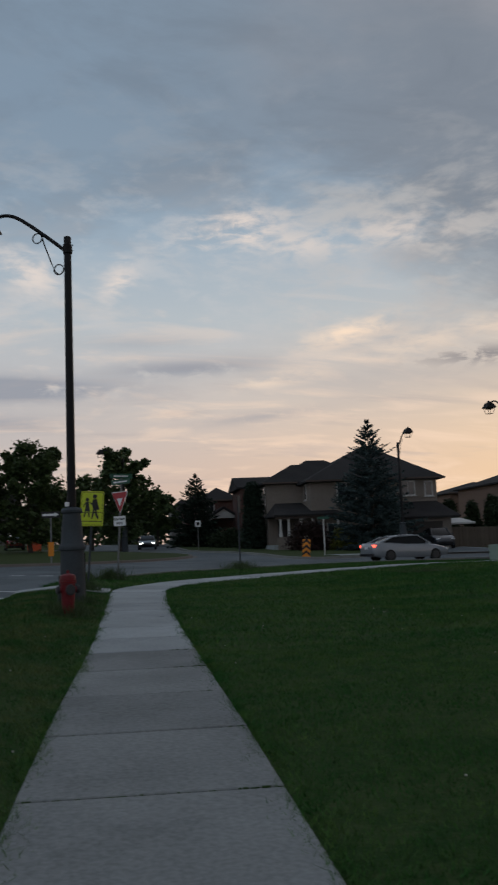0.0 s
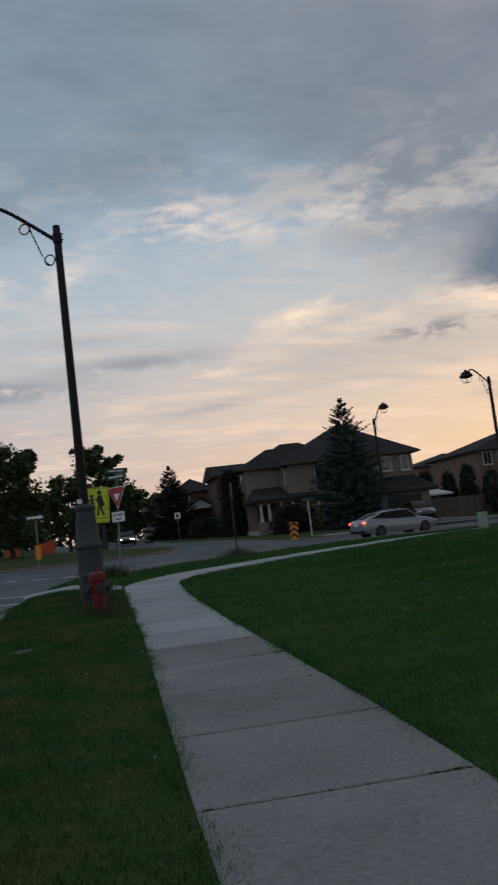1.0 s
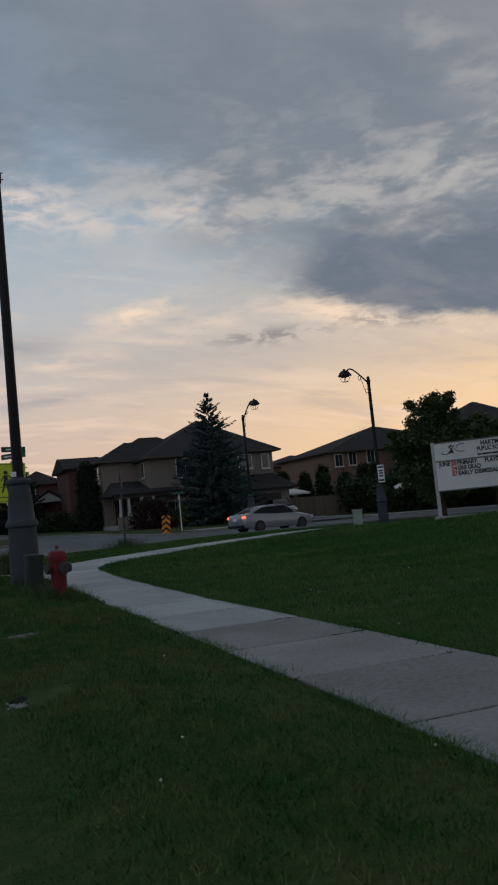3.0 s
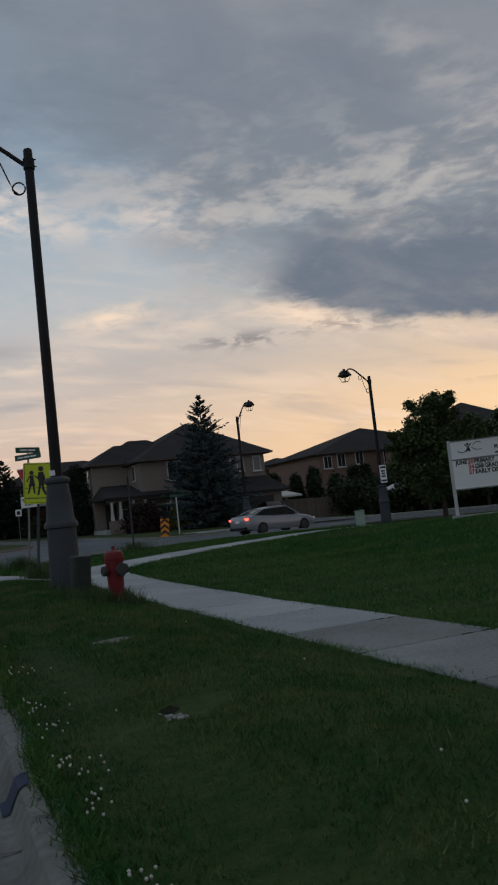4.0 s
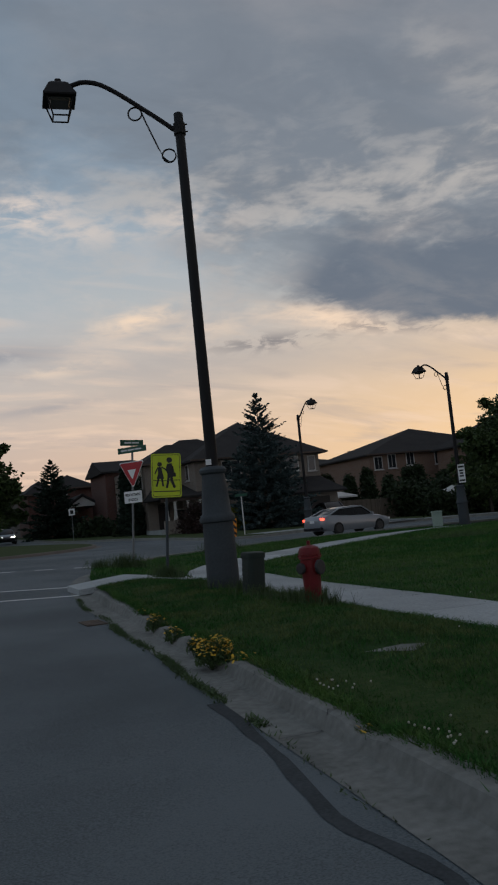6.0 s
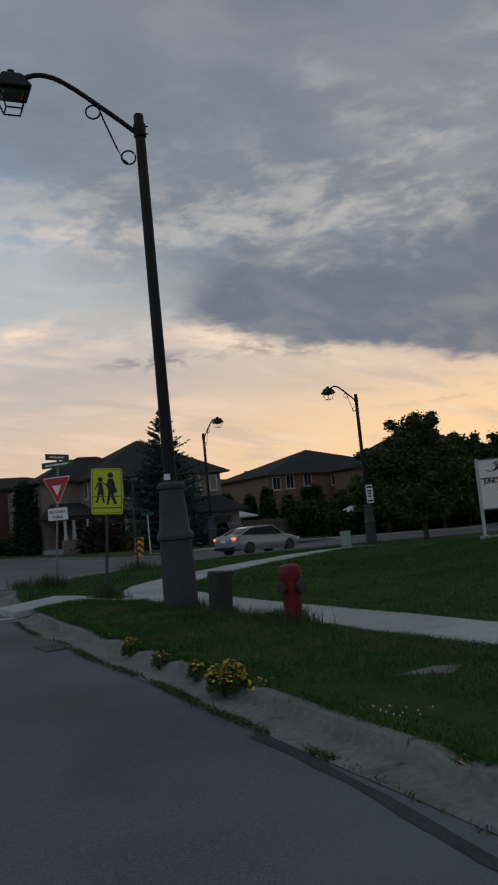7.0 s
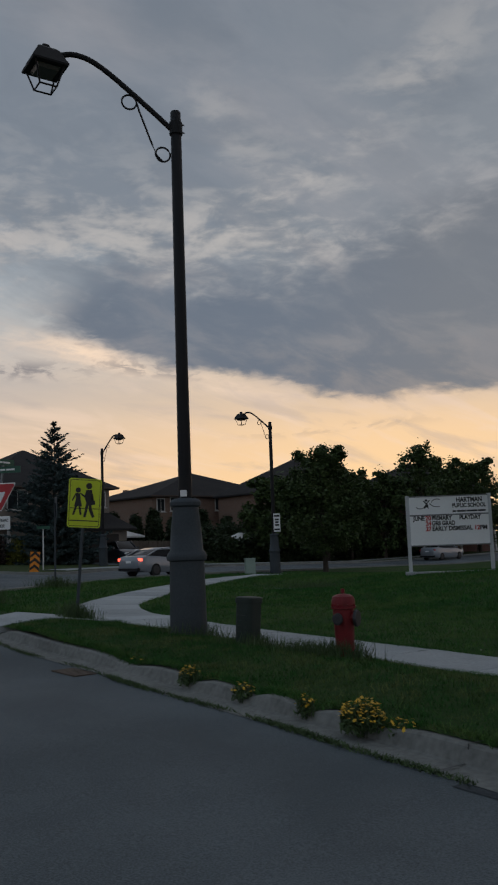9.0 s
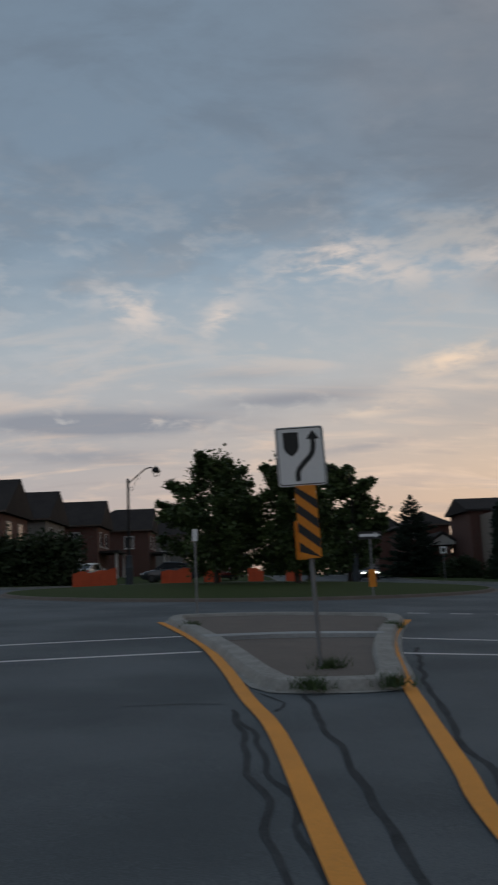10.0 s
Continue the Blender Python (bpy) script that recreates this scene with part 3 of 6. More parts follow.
# splitter island in the approach
SPLIT = smooth_line([(-9.0, 21.15), (-8.2, 21.25), (-7.85, 22.2), (-7.45, 25), (-6.75, 28.6), (-5.75, 33), (-6.3, 34.3), (-9, 35.2), (-11.4, 34.8), (-12.1, 33.4), (-11.2, 28.6), (-10.55, 25.2), (-10.1, 22.4), (-9.75, 21.3), (-9.0, 21.15)], 0.4)


def mound(x, y):
    d = math.hypot(x + 9.5, y - 59.2) / 13.7
    return R(x, y) + 0.13 + 0.35 * max(0.0, 1 - d * d)


def NWL(x, y):
    return R(x, y) + 0.13


lawn = tagged(new("lawn", ground_patch("lawn", offset_line(CORNER, -0.15) + [np.array((70.0, -24.0))], 0.6, L, M_SOIL)), "short mown green lawn with a low rise", "lawn", kind="structure")
for nm, edge_line, extra, lev in (("lawn_north_east", NE, [(70, 122)], NWL), ("lawn_north_west", NW, [(-60, 122)], NWL), ("lawn_south_west", SW, [(-60, -24)], NWL)):
    tagged(new(nm, ground_patch(nm, offset_line(edge_line, -0.2) + [np.array(map_p, float) for map_p in extra], 2.0, lev, M_FIELD)), "dark green mown verge beside the road", "lawn", kind="structure")
tagged(new("central_island_lawn", ground_patch("central_island_lawn", offset_line(ISLE, 0.2)[:-1], 1.2, mound, M_FIELD)), "slightly mounded grass island of the traffic circle", "lawn", kind="structure")


def kerb(name, line, level_gutter, label, ramp=None):
    """Gutter pan, face and rounded top along the edge of the road."""
    prof = [(0.34, 0.006), (0.05, 0.004), (0.0, 0.014), (-0.035, 0.09), (-0.055, 0.130), (-0.085, 0.146), (-0.24, 0.142), (-0.27, 0.05)]
    bm = bmesh.new()
    cols = []
    for o, h in prof:
        col = []
        for q in offset_line(line, o):
            hh = h
            if ramp and h > 0.02:
                d = math.hypot(q[0] - ramp[0], q[1] - ramp[1])
                hh = h * min(max((d - 0.75) / 0.8, 0.12), 1.0)
                hh *= 1 - broken(q[1])
            wob = 0.003 * noise.noise((q[0] * 1.7, q[1] * 1.7, h * 3)) + 0.0012 * noise.noise((q[0] * 7.7, q[1] * 7.7, h * 9))
            col.append((q[0], q[1], level_gutter(q[0], q[1]) + hh + wob))
        cols.append(col)
    rings(bm, list(zip(*cols)), close=False)
    ob = solo(name, bm, M_KERB, label, "kerb", kind="structure")
    if ramp:
        bm = bmesh.new()
        for y in (2.6, 5.2, 8.05, 11.35, 13.1, 17.2, 19.9):
            i = min(range(len(line)), key=lambda k: abs(line[k][1] - y))
            q = line[i]
            a, b = offset_line(line, 0.33)[i], offset_line(line, -0.25)[i]
            sweep(bm, [np.array((a[0], a[1])), np.array((q[0] + 0.02, q[1])), np.array((q[0] + 0.06, q[1] + 0.004)), np.array((b[0], b[1]))], [(0.007, 0.0), (-0.007, 0.0)], lambda x_, y_: level_gutter(x_, y_) + (0.018 if x_ < q[0] + 0.03 else 0.156))
        part("joint", bm, M_INK, ob)
    return ob


kerb("kerb", CORNER, R, "weathered concrete kerb and gutter with crumbling joints", (-2.9, 24.4))
kerb("kerb_north_east", NE, R, "pale concrete kerb along the far verge")
kerb("kerb_north_west", NW, R, "pale concrete kerb along the far verge")
kerb("kerb_south_west", SW, R, "pale concrete kerb along the road")
kerb("kerb_central_island", ISLE[::-1], R, "dark worn kerb round the grass island").data.materials[0] = M_PAVER

# splitter island: kerb ring, sunken fill, cross strip
bm = bmesh.new()
rings(bm, [[(*q, R(*q) + h) for q in offset_line(SPLIT, o)][:-1] for o, h in ((-0.12, 0.012), (0.0, 0.012), (0.03, 0.11), (0.07, 0.15), (0.36, 0.155), (0.40, 0.12), (0.43, 0.02))], cap=False)
split = solo("median_kerb", bm, M_KERB2, "low concrete kerb ring of the median island", "kerb", kind="structure", smooth=True)
tagged(new("median_fill", ground_patch("median_fill", offset_line(SPLIT, 0.41)[:-1], 0.8, lambda x, y: R(x, y) + 0.07, M_PAVER)), "brown stamped concrete inside the median island", "paving", kind="structure")
bm = bmesh.new()
sweep(bm, smooth_line([(-10.9, 27.4), (-9, 27.8), (-7.2, 27.6)], 0.5), [(0.24, 0.06), (0.24, 0.155), (-0.24, 0.155), (-0.24, 0.06)], R)
part("cross_strip", bm, M_CONC, split)


def stripe(name, pts, w, material, label, h=0.006, wob=0.0, taper=False):
    line = smooth_line(pts, 0.25)
    if wob:
        line = [p + wob * np.array((noise.noise((p[0] * 1.3, p[1] * 1.3, 5)), noise.noise((p[0] * 1.3, p[1] * 1.3, 9)))) for p in line]
    bm = bmesh.new()
    a, b = offset_line(line, w / 2), offset_line(line, -w / 2)
    if wob:
        a = [p + (p - q) * 0.5 * noise.noise((p[0] * 4, p[1] * 4, 1)) for p, q in zip(a, b)]
    rings(bm, [[(*p, R(*p) + h), (*(p + q) / 2, R(*((p + q) / 2)) + h + 0.001), (*q, R(*q) + h)] for p, q in zip(a, b)], close=False)
    return solo(name, bm, material, label, "road marking", kind="structure")


stripe("yellow_line", [(-8.75, -24), (-8.75, 5), (-8.68, 11), (-8.58, 14.6), (-8.52, 16.2), (-8.40, 17.2), (-8.16, 19.6), (-7.79, 22.9), (-6.95, 28.0), (-5.6, 33)], 0.18, M_YEL, "worn yellow line painted on the road", 0.022)
stripe("yellow_line", [(-9.25, -24), (-9.25, 5), (-9.48, 12), (-9.67, 15.0), (-9.86, 18.8), (-10.12, 20.8), (-10.47, 23.9), (-11.0, 27.4), (-12.3, 33.2)], 0.19, M_YEL, "worn yellow line painted on the road", 0.022)
for pts in ([(-6.9, 27.9), (-2.75, 26.0)], [(-7.3, 25.15), (-3.2, 23.75)], [(-11.45, 28.9), (-16.3, 27.1)], [(-10.9, 25.9), (-16.4, 24.4)]):
    stripe("crosswalk_line", pts, 0.17, M_WHT, "thin white crosswalk line on the asphalt")
for k in range(4):
    stripe("yield_line", [(-5.0 + k * 1.2, 36.2 - 0.6 * k), (-4.4 + k * 1.2, 35.9 - 0.6 * k)], 0.22, M_WHT, "worn white yield dash on the asphalt")
for pts, w in (([(-9.42, 21.0), (-9.33, 19.0), (-9.28, 17.6), (-9.25, 15.1), (-9.1, 11), (-8.9, 5)], 0.075), ([(-6.9, 26), (-7.5, 22.8), (-7.86, 20.4), (-8.2, 17.1), (-8.4, 14.7), (-8.45, 12), (-8.4, 7)], 0.08),
               ([(-10.24, 19.9), (-10.2, 18.6), (-10.06, 16.3), (-10.0, 15.0), (-9.9, 11)], 0.06), ([(-10.26, 20.1), (-10.05, 18.2), (-9.9, 16.6), (-9.78, 15), (-9.7, 12)], 0.055),
               ([(-4.46, 6.5), (-4.43, 8.3), (-4.41, 8.7), (-4.37, 9.15), (-4.40, 9.6), (-4.41, 10.0), (-4.34, 10.7), (-4.26, 11.4), (-4.18, 12.1), (-4.1, 12.8)], 0.10), ([(-4.36, 6.8), (-4.33, 8.0), (-4.34, 8.9)], 0.05),
               ([(-6.2, 9.35), (-5.4, 9.2), (-4.95, 9.12), (-4.57, 9.03), (-4.42, 9.06)], 0.045), ([(-11.6, 20.5), (-10.9, 20.6), (-10.4, 20.5)], 0.022), ([(-9.95, 21.2), (-9.72, 20.5), (-9.85, 20.0)], 0.04)):
    stripe("sealed_crack", pts, w, M_TAR, "black tar sealing a crack in the road", 0.005, 0.10)
# ---- walks ----
def slab_obj(name, corners, parent, material=None):
    """One slab: four corners on plan, with a slightly rounded edge."""
    bm = bmesh.new()
    c = sum((np.array(p) for p in corners), np.zeros(2)) / 4
    ins = [np.array(p) + (c - np.array(p)) * 0.012 for p in corners]
    tilt = rng.normal(0, 0.003)
    rows = [[(*p, L(*p) - 0.10) for p in corners], [(*p, L(*p) + 0.018 + tilt) for p in corners], [(*p, L(*p) + 0.026 + tilt) for p in ins]]
    rings(bm, rows)
    return part(name, bm, material or M_CONC, parent)


def walk_w(y):
    return float(np.interp(y, (6.0, 9.0, 13.0, 23.4), (-0.75, -0.70, -0.62, -0.60)))


def walk_e(y):
    return float(np.interp(y, (6.0, 9.0, 13.0, 20.0, 23.4), (0.93, 0.88, 0.84, 0.80, 0.90)))


walk_ob = tagged(new("pavement"), "pale grey concrete sidewalk of jointed slabs", "sidewalk", kind="structure")
for k in range(17):
    y0 = -4.25 + 1.625 * k
    slab_obj("slab", [(walk_w(y0), y0 + 0.012), (walk_e(y0), y0 + 0.012), (walk_e(y0 + 1.62), y0 + 1.613), (walk_w(y0 + 1.62), y0 + 1.613)], walk_ob, M_CONC_OLD if k < 10 else None)
curve_c = smooth_line([(0.13, 23.4), (0.35, 25.0), (1.5, 27.4), (4.1, 30.2), (7.5, 33.2), (11.8, 36.5), (16.2, 39.8), (20, 42.6)], 1.5)
ca, cb2 = offset_line(curve_c, 0.75), offset_line(curve_c, -0.75)
ca[0], cb2[0] = np.array((-0.60, 23.38)), np.array((0.90, 23.38))
for k in range(len(curve_c) - 1):
    e = 0.006
    slab_obj("slab", [ca[k] + (ca[k + 1] - ca[k]) * e, cb2[k] + (cb2[k + 1] - cb2[k]) * e, cb2[k + 1] - (cb2[k + 1] - cb2[k]) * e, ca[k + 1] - (ca[k + 1] - ca[k]) * e], walk_ob)
for k in range(2):
    x1, x0 = -0.63 - 1.3 * k, -0.63 - 1.3 * (k + 1) + 0.01
    slab_obj("slab", [(x0, 23.5 + 0.1 * k), (x1, 23.45), (x1, 25.0), (x0, 25.0)], walk_ob)
# narrow seams of soil and grass between the slabs
bm = bmesh.new()
for k in range(17):
    y0 = -4.25 + 1.625 * k
    for j in range(48):
        x = -0.7 + 1.6 * rng.random()
        w, h = 0.01 + 0.05 * rng.random(), 0.006 + 0.018 * rng.random()
        if rng.random() < 0.55:
            quad_box(bm, (x, y0 + rng.normal(0, 0.006), L(x, y0) + 0.02), (w, 0.014 + 0.022 * rng.random(), h))
solo("joint_dirt", bm, M_SOIL, "dark dirt and moss in the joints of the sidewalk", "dirt", kind="stuff")

# access cover slabs in the verge
for cxx, cyy, w, d, rz in ((-2.36, 12.84, 0.70, 0.26, -62),):
    t_ob = thing("cover_slab", "small pale concrete cover sunk in the lawn", "cover slab", on_lawn(cxx, cyy, 0, -0.040) @ pose(0, 0, 0, 0, -math.degrees(math.atan((L(cxx + 0.2, cyy) - L(cxx - 0.2, cyy)) / 0.4)), 0) @ pose(0, 0, 0, 0, 0, rz), "cover slabs")
    part("lid", quad_box(bmesh.new(), (0, 0, 0.0), (w, d, 0.07)), M_KERB, t_ob, bevel=0.012)
    part("rim", quad_box(bmesh.new(), (0, 0, -0.02), (w + 0.14, d + 0.12, 0.05)), M_SOIL, t_ob)

# catch-basin grate in the gutter
gr = thing("gutter_grate", "rusty cast-iron grate in the gutter", "drain grate", pose(-3.88, 18.95, R(-3.88, 18.95) + 0.008, math.degrees(math.atan(R(-3.88, 19.45) - R(-3.88, 18.45))), -math.degrees(math.atan(R(-3.53, 19.05) - R(-4.53, 19.05))), 2))
part("frame", quad_box(bmesh.new(), (0, 0, 0), (0.32, 0.60, 0.012)), M_RUST, gr)
for k in range(7):
    part("bar", quad_box(bmesh.new(), (0, -0.26 + k * 0.087, 0.006), (0.30, 0.04, 0.008)), M_RUST, gr)

# blue paint mark on the kerb
bm = bmesh.new()
line = smooth_line([(kerb_x(y), y) for y in (8.58, 8.66, 8.74, 8.82)], 0.05)
sweep(bm, line, [(0.050, 0.013), (0.012, 0.020), (-0.022, 0.094), (-0.043, 0.138), (-0.080, 0.157), (-0.11, 0.156)], R)
solo("paint_mark", bm, M_BLUE, "faded blue survey paint across the kerb", "paint mark", kind="structure")


# ---- street lamps ----
def street_lamp(x, y, z0, ztop, dx, dy, label, twist=0.0):
    """Dark pole with a flared shroud, a swan-neck arm with scrolls and a four-sided lantern, arm along dx, dy."""
    H = ztop - z0
    ob = thing("street_lamp", label, "street lamp", pose(x, y, z0, 0, 0, math.degrees(math.atan2(dy, dx))), "street lamps")
    part("shroud", lathe(bmesh.new(), [(0.30, -0.15), (0.295, 0.0), (0.285, 0.6), (0.275, 1.17), (0.315, 1.19), (0.325, 1.24), (0.30, 1.30), (0.265, 1.34), (0.24, 1.7), (0.205, 2.02),
                                       (0.245, 2.05), (0.25, 2.10), (0.21, 2.15), (0.115, 2.17)], 14), M_SHROUD, ob, "dark grey flared base shroud", True)
    part("pole", lathe(bmesh.new(), [(0.11, 2.1), (0.10, 4), (0.088, H - 0.02), (0.075, H), (0.0, H + 0.015)], 14), M_BLACK, ob, smooth=True)
    part("collar", lathe(bmesh.new(), [(0.098, H - 0.42), (0.112, H - 0.41), (0.112, H - 0.20), (0.098, H - 0.19)], 14), M_BLACK, ob)
    for k in (-0.36, -0.22):
        part("bolt", tube(bmesh.new(), [(-0.09, 0, H + k), (-0.15, 0, H + k)], 0.012, 6), M_BLACK, ob)
    arm = [(0.08, 0, H - 0.32), (0.4, 0, H - 0.05), (0.8, 0, H + 0.27), (1.1, 0, H + 0.50), (1.35, 0, H + 0.66), (1.55, 0, H + 0.735), (1.75, 0, H + 0.75), (1.95, 0, H + 0.69)]
    part("arm", tube(bmesh.new(), [tuple((p[0], 0, p[1])) for p in smooth_line([(a, c) for a, b, c in arm], 0.1)], 0.045, 8), M_BLACK, ob, smooth=True)
    sc = []
    for k in range(17):
        a = radians(-30 + 360 * k / 16)
        sc.append((0.79 + 0.125 * math.cos(a), 0, H + 0.06 + 0.125 * math.sin(a)))
    part("scroll", tube(bmesh.new(), sc, 0.016, 6), M_BLACK, ob)
    sc = []
    for k in range(17):
        a = radians(60 - 360 * k / 16)
        sc.append((0.235 - 0.125 * math.cos(a), 0, H - 0.79 + 0.125 * math.sin(a)))
    part("scroll", tube(bmesh.new(), sc, 0.016, 6), M_BLACK, ob)
    part("stay", tube(bmesh.new(), [(0.69, 0, H + 0.15), (0.62, 0, H - 0.08), (0.42, 0, H - 0.62), (0.33, 0, H - 0.83), (0.25, 0, H - 0.90)], 0.016, 6), M_BLACK, ob)
    # lantern
    cxl, zt = 2.12, H + 0.47
    sq = lambda r, z: [(cxl + sx_ * r * 0.87, sy_ * r * 0.87, z) for sx_, sy_ in ((-1, -1), (1, -1), (1, 1), (-1, 1))]
    la = part("lantern_hood", rings(bmesh.new(), [sq(0.36, zt - 0.06), sq(0.37, zt - 0.03), sq(0.22, zt + 0.24), sq(0.16, zt + 0.29), sq(0.07, zt + 0.31), sq(0.07, zt + 0.38), sq(0.03, zt + 0.41)]), M_BLACK, ob)
    part("lens", rings(bmesh.new(), [sq(0.20, zt - 0.13), sq(0.24, zt - 0.065)]), M_LGLASS, la, "frosted lens under the hood")
    for sx_, sy_ in ((-1, -1), (1, -1), (1, 1), (-1, 1)):
        part("glazing_bar", tube(bmesh.new(), [(cxl + sx_ * 0.25, sy_ * 0.25, zt - 0.06), (cxl + sx_ * 0.15, sy_ * 0.15, zt - 0.41)], 0.016, 6), M_BLACK, la)
    for (ax, ay), (bx, by) in (((-1, -1), (1, -1)), ((1, -1), (1, 1)), ((1, 1), (-1, 1)), ((-1, 1), (-1, -1))):
        part("bottom_bar", tube(bmesh.new(), [(cxl + ax * 0.15, ay * 0.15, zt - 0.41), (cxl + bx * 0.15, by * 0.15, zt - 0.41)], 0.016, 6), M_BLACK, la)
    # the lantern hangs turned on its arm
    la.matrix_basis = pose(cxl + 0.03, 0, zt + 0.12, 0, 0, twist) @ Matrix.Scale(0.93, 4) @ pose(-cxl, 0, -zt - 0.12)
    return ob


lampA = street_lamp(-1.36, 19.93, L(-1.36, 19.93) - 0.0, 9.10, -0.93, 0.35, "tall dark street lamp with a scrolled arm and lantern", 14.0)
lampC = street_lamp(20.95, 43.35, 0.10, 8.38, -0.13, 1.0, "dark street lamp with a parking notice on its pole")
street_lamp(19.8, 59.8, R(19.8, 59.8) + 0.1, 8.65, 0.05, -1.0, "dark street lamp beside the driveway")
street_lamp(-18.0, 72.4, R(-18, 72.4) + 0.1, 9.75, 1.0, -0.1, "dark street lamp at the far side of the circle")
street_lamp(-0.6, 77.5, R(-0.6, 77.5) + 0.1, 9.9, -0.95, -0.3, "dark street lamp on the grass island among trees")
part("tag", quad_box(bmesh.new(), (0.06, 0.12, 2.24), (0.10, 0.03, 0.10)), M_SIGNW, lampA, "small white number tag")
# cable duct up the side of the near pole
part("duct", tube(bmesh.new(), [(-0.18, -0.27, -0.1), (-0.18, -0.27, 1.1)], 0.02, 6), M_BLACK, lampA)


# ---- signs ----
def bars_text(parent, x0, x1, z, h, material, y=-0.014, gaps=(0.3, 0.55, 0.8)):
    """A line of writing too small to read."""
    xs = [x0] + [x0 + (x1 - x0) * g for g in gaps] + [x1]
    for a, b in zip(xs, xs[1:]):
        part("writing_bar", quad_box(bmesh.new(), ((a + b) / 2 - 0.01, y, z), (b - a - 0.025, 0.003, h)), material, parent)


def post(parent, h, r=0.028, lean=0.0, material=None, z0=-0.3):
    part("post", tube(bmesh.new(), [(0, 0.03, z0), (lean, 0.03, h)], r, 8), material or M_GALV, parent)


# school crossing sign
sg = thing("school_crossing_sign", "yellow-green school crossing sign with two black figures on a steel post", "road sign", on_lawn(-1.24, 23.85, -14) @ pose(0, 0, 0, 0, 3.5, 0))
post(sg, 2.72, 0.032, 0.05, M_SHROUD)
face = part("sign_face", plate(bmesh.new(), rrect(0.66, 0.97, 0.05, 0.04, 2.27), -0.012, 0.0), M_SIGNY, sg, "yellow-green reflective face")
ink = lambda poly: part("pictogram", plate(bmesh.new(), poly, -0.016, -0.0125), M_INK, face)
for k, (w, h) in enumerate(((0.61, 0.92),)):
    o, i2 = rrect(w, h, 0.04, 0.04, 2.27), rrect(w - 0.02, h - 0.02, 0.035, 0.04, 2.27)
    bm = bmesh.new()
    rings(bm, [[(a, -0.014, b) for a, b in o] + [(o[0][0], -0.014, o[0][1])], [(a, -0.014, b) for a, b in i2] + [(i2[0][0], -0.014, i2[0][1])]], close=False)
    part("border", bm, M_INK, face)
ink(disc(0.062, 0.115, 2.61)), ink([(0.06, 2.53), (0.17, 2.54), (0.21, 2.36), (0.17, 2.30), (0.07, 2.28), (0.03, 2.40)])
ink([(0.07, 2.30), (0.13, 2.30), (0.10, 2.13), (0.07, 1.99), (0.02, 1.99), (0.05, 2.13)]), ink([(0.11, 2.30), (0.17, 2.30), (0.19, 2.15), (0.25, 2.01), (0.20, 1.98), (0.13, 2.13)])
ink([(0.16, 2.48), (0.20, 2.46), (0.22, 2.33), (0.25, 2.32), (0.25, 2.24), (0.16, 2.24)])
ink(disc(0.052, -0.10, 2.52)), ink([(-0.14, 2.46), (-0.06, 2.46), (-0.04, 2.32), (-0.01, 2.20), (-0.17, 2.20), (-0.14, 2.32)])
ink([(-0.15, 2.20), (-0.11, 2.20), (-0.16, 2.03), (-0.20, 2.03)]), ink([(-0.08, 2.20), (-0.04, 2.20), (-0.01, 2.03), (-0.05, 2.03)])
ink([(-0.06, 2.45), (0.06, 2.36), (0.07, 2.40), (-0.05, 2.47)]), ink([(-0.13, 2.44), (-0.20, 2.30), (-0.22, 2.32), (-0.15, 2.46)])
ink([(-0.25, 2.155), (0.33, 2.155), (0.33, 2.17), (-0.25, 2.17)]), ink([(-0.25, 1.91), (0.33, 1.91), (0.33, 1.93), (-0.25, 1.93)])

# yield sign with tab and street blades
yg = thing("yield_sign", "red and white yield sign with green street blades, on leaning post", "road sign", on_lawn(-0.55, 29.8, -50))
post(yg, 3.55, 0.032, 0.36)


def tri_poly(w, cx, cz):
    h = w * 0.9
    return [(cx - w / 2, cz + h / 2), (cx - w / 2 - 0.02, cz + h / 2 - 0.04), (cx - 0.03, cz - h / 2), (cx + 0.03, cz - h / 2), (cx + w / 2 + 0.02, cz + h / 2 - 0.04), (cx + w / 2, cz + h / 2)]


part("sign_back", plate(bmesh.new(), tri_poly(0.80, 0.30, 2.72), -0.012, 0.0), M_SIGNW, yg)
part("sign_face", plate(bmesh.new(), tri_poly(0.74, 0.30, 2.72), -0.016, -0.0125), M_SIGNR, yg, "red triangular face")
part("centre", plate(bmesh.new(), [(0.15, 2.85), (0.285, 2.58), (0.315, 2.58), (0.45, 2.85)], -0.02, -0.0165), M_SIGNW, yg)
tab = part("tab", plate(bmesh.new(), rrect(0.62, 0.34, 0.02, 0.26, 2.06), -0.012, 0.0), M_SIGNW, yg, "white tab with two lines of black words")
letters("YIELD TO TRAFFIC", 0.10, M_INK, tab, (-0.01, -0.016, 2.09), 0.002, 0.54)
letters("IN CIRCLE", 0.10, M_INK, tab, (0.10, -0.016, 1.95), 0.002, 0.32)
bl = part("street_blade", plate(bmesh.new(), rrect(1.0, 0.17, 0.02, 0.36, 3.42), -0.01, 0.0), M_SIGNG, yg, "green street-name blade")
bars_text(bl, -0.02, 0.72, 3.42, 0.045, M_SIGNW, -0.012, (0.32, 0.65))
b2_ = part("street_blade", plate(bmesh.new(), rrect(0.85, 0.17, 0.02, 0.0, 0.0), -0.005, 0.005), M_SIGNG, yg, "green street-name blade")
b2_.matrix_basis = pose(0.36, 0.02, 3.62, 0, 0, 75)
bars_text(b2_, -0.28, 0.28, 0.0, 0.045, M_SIGNW, -0.007, (0.5,))

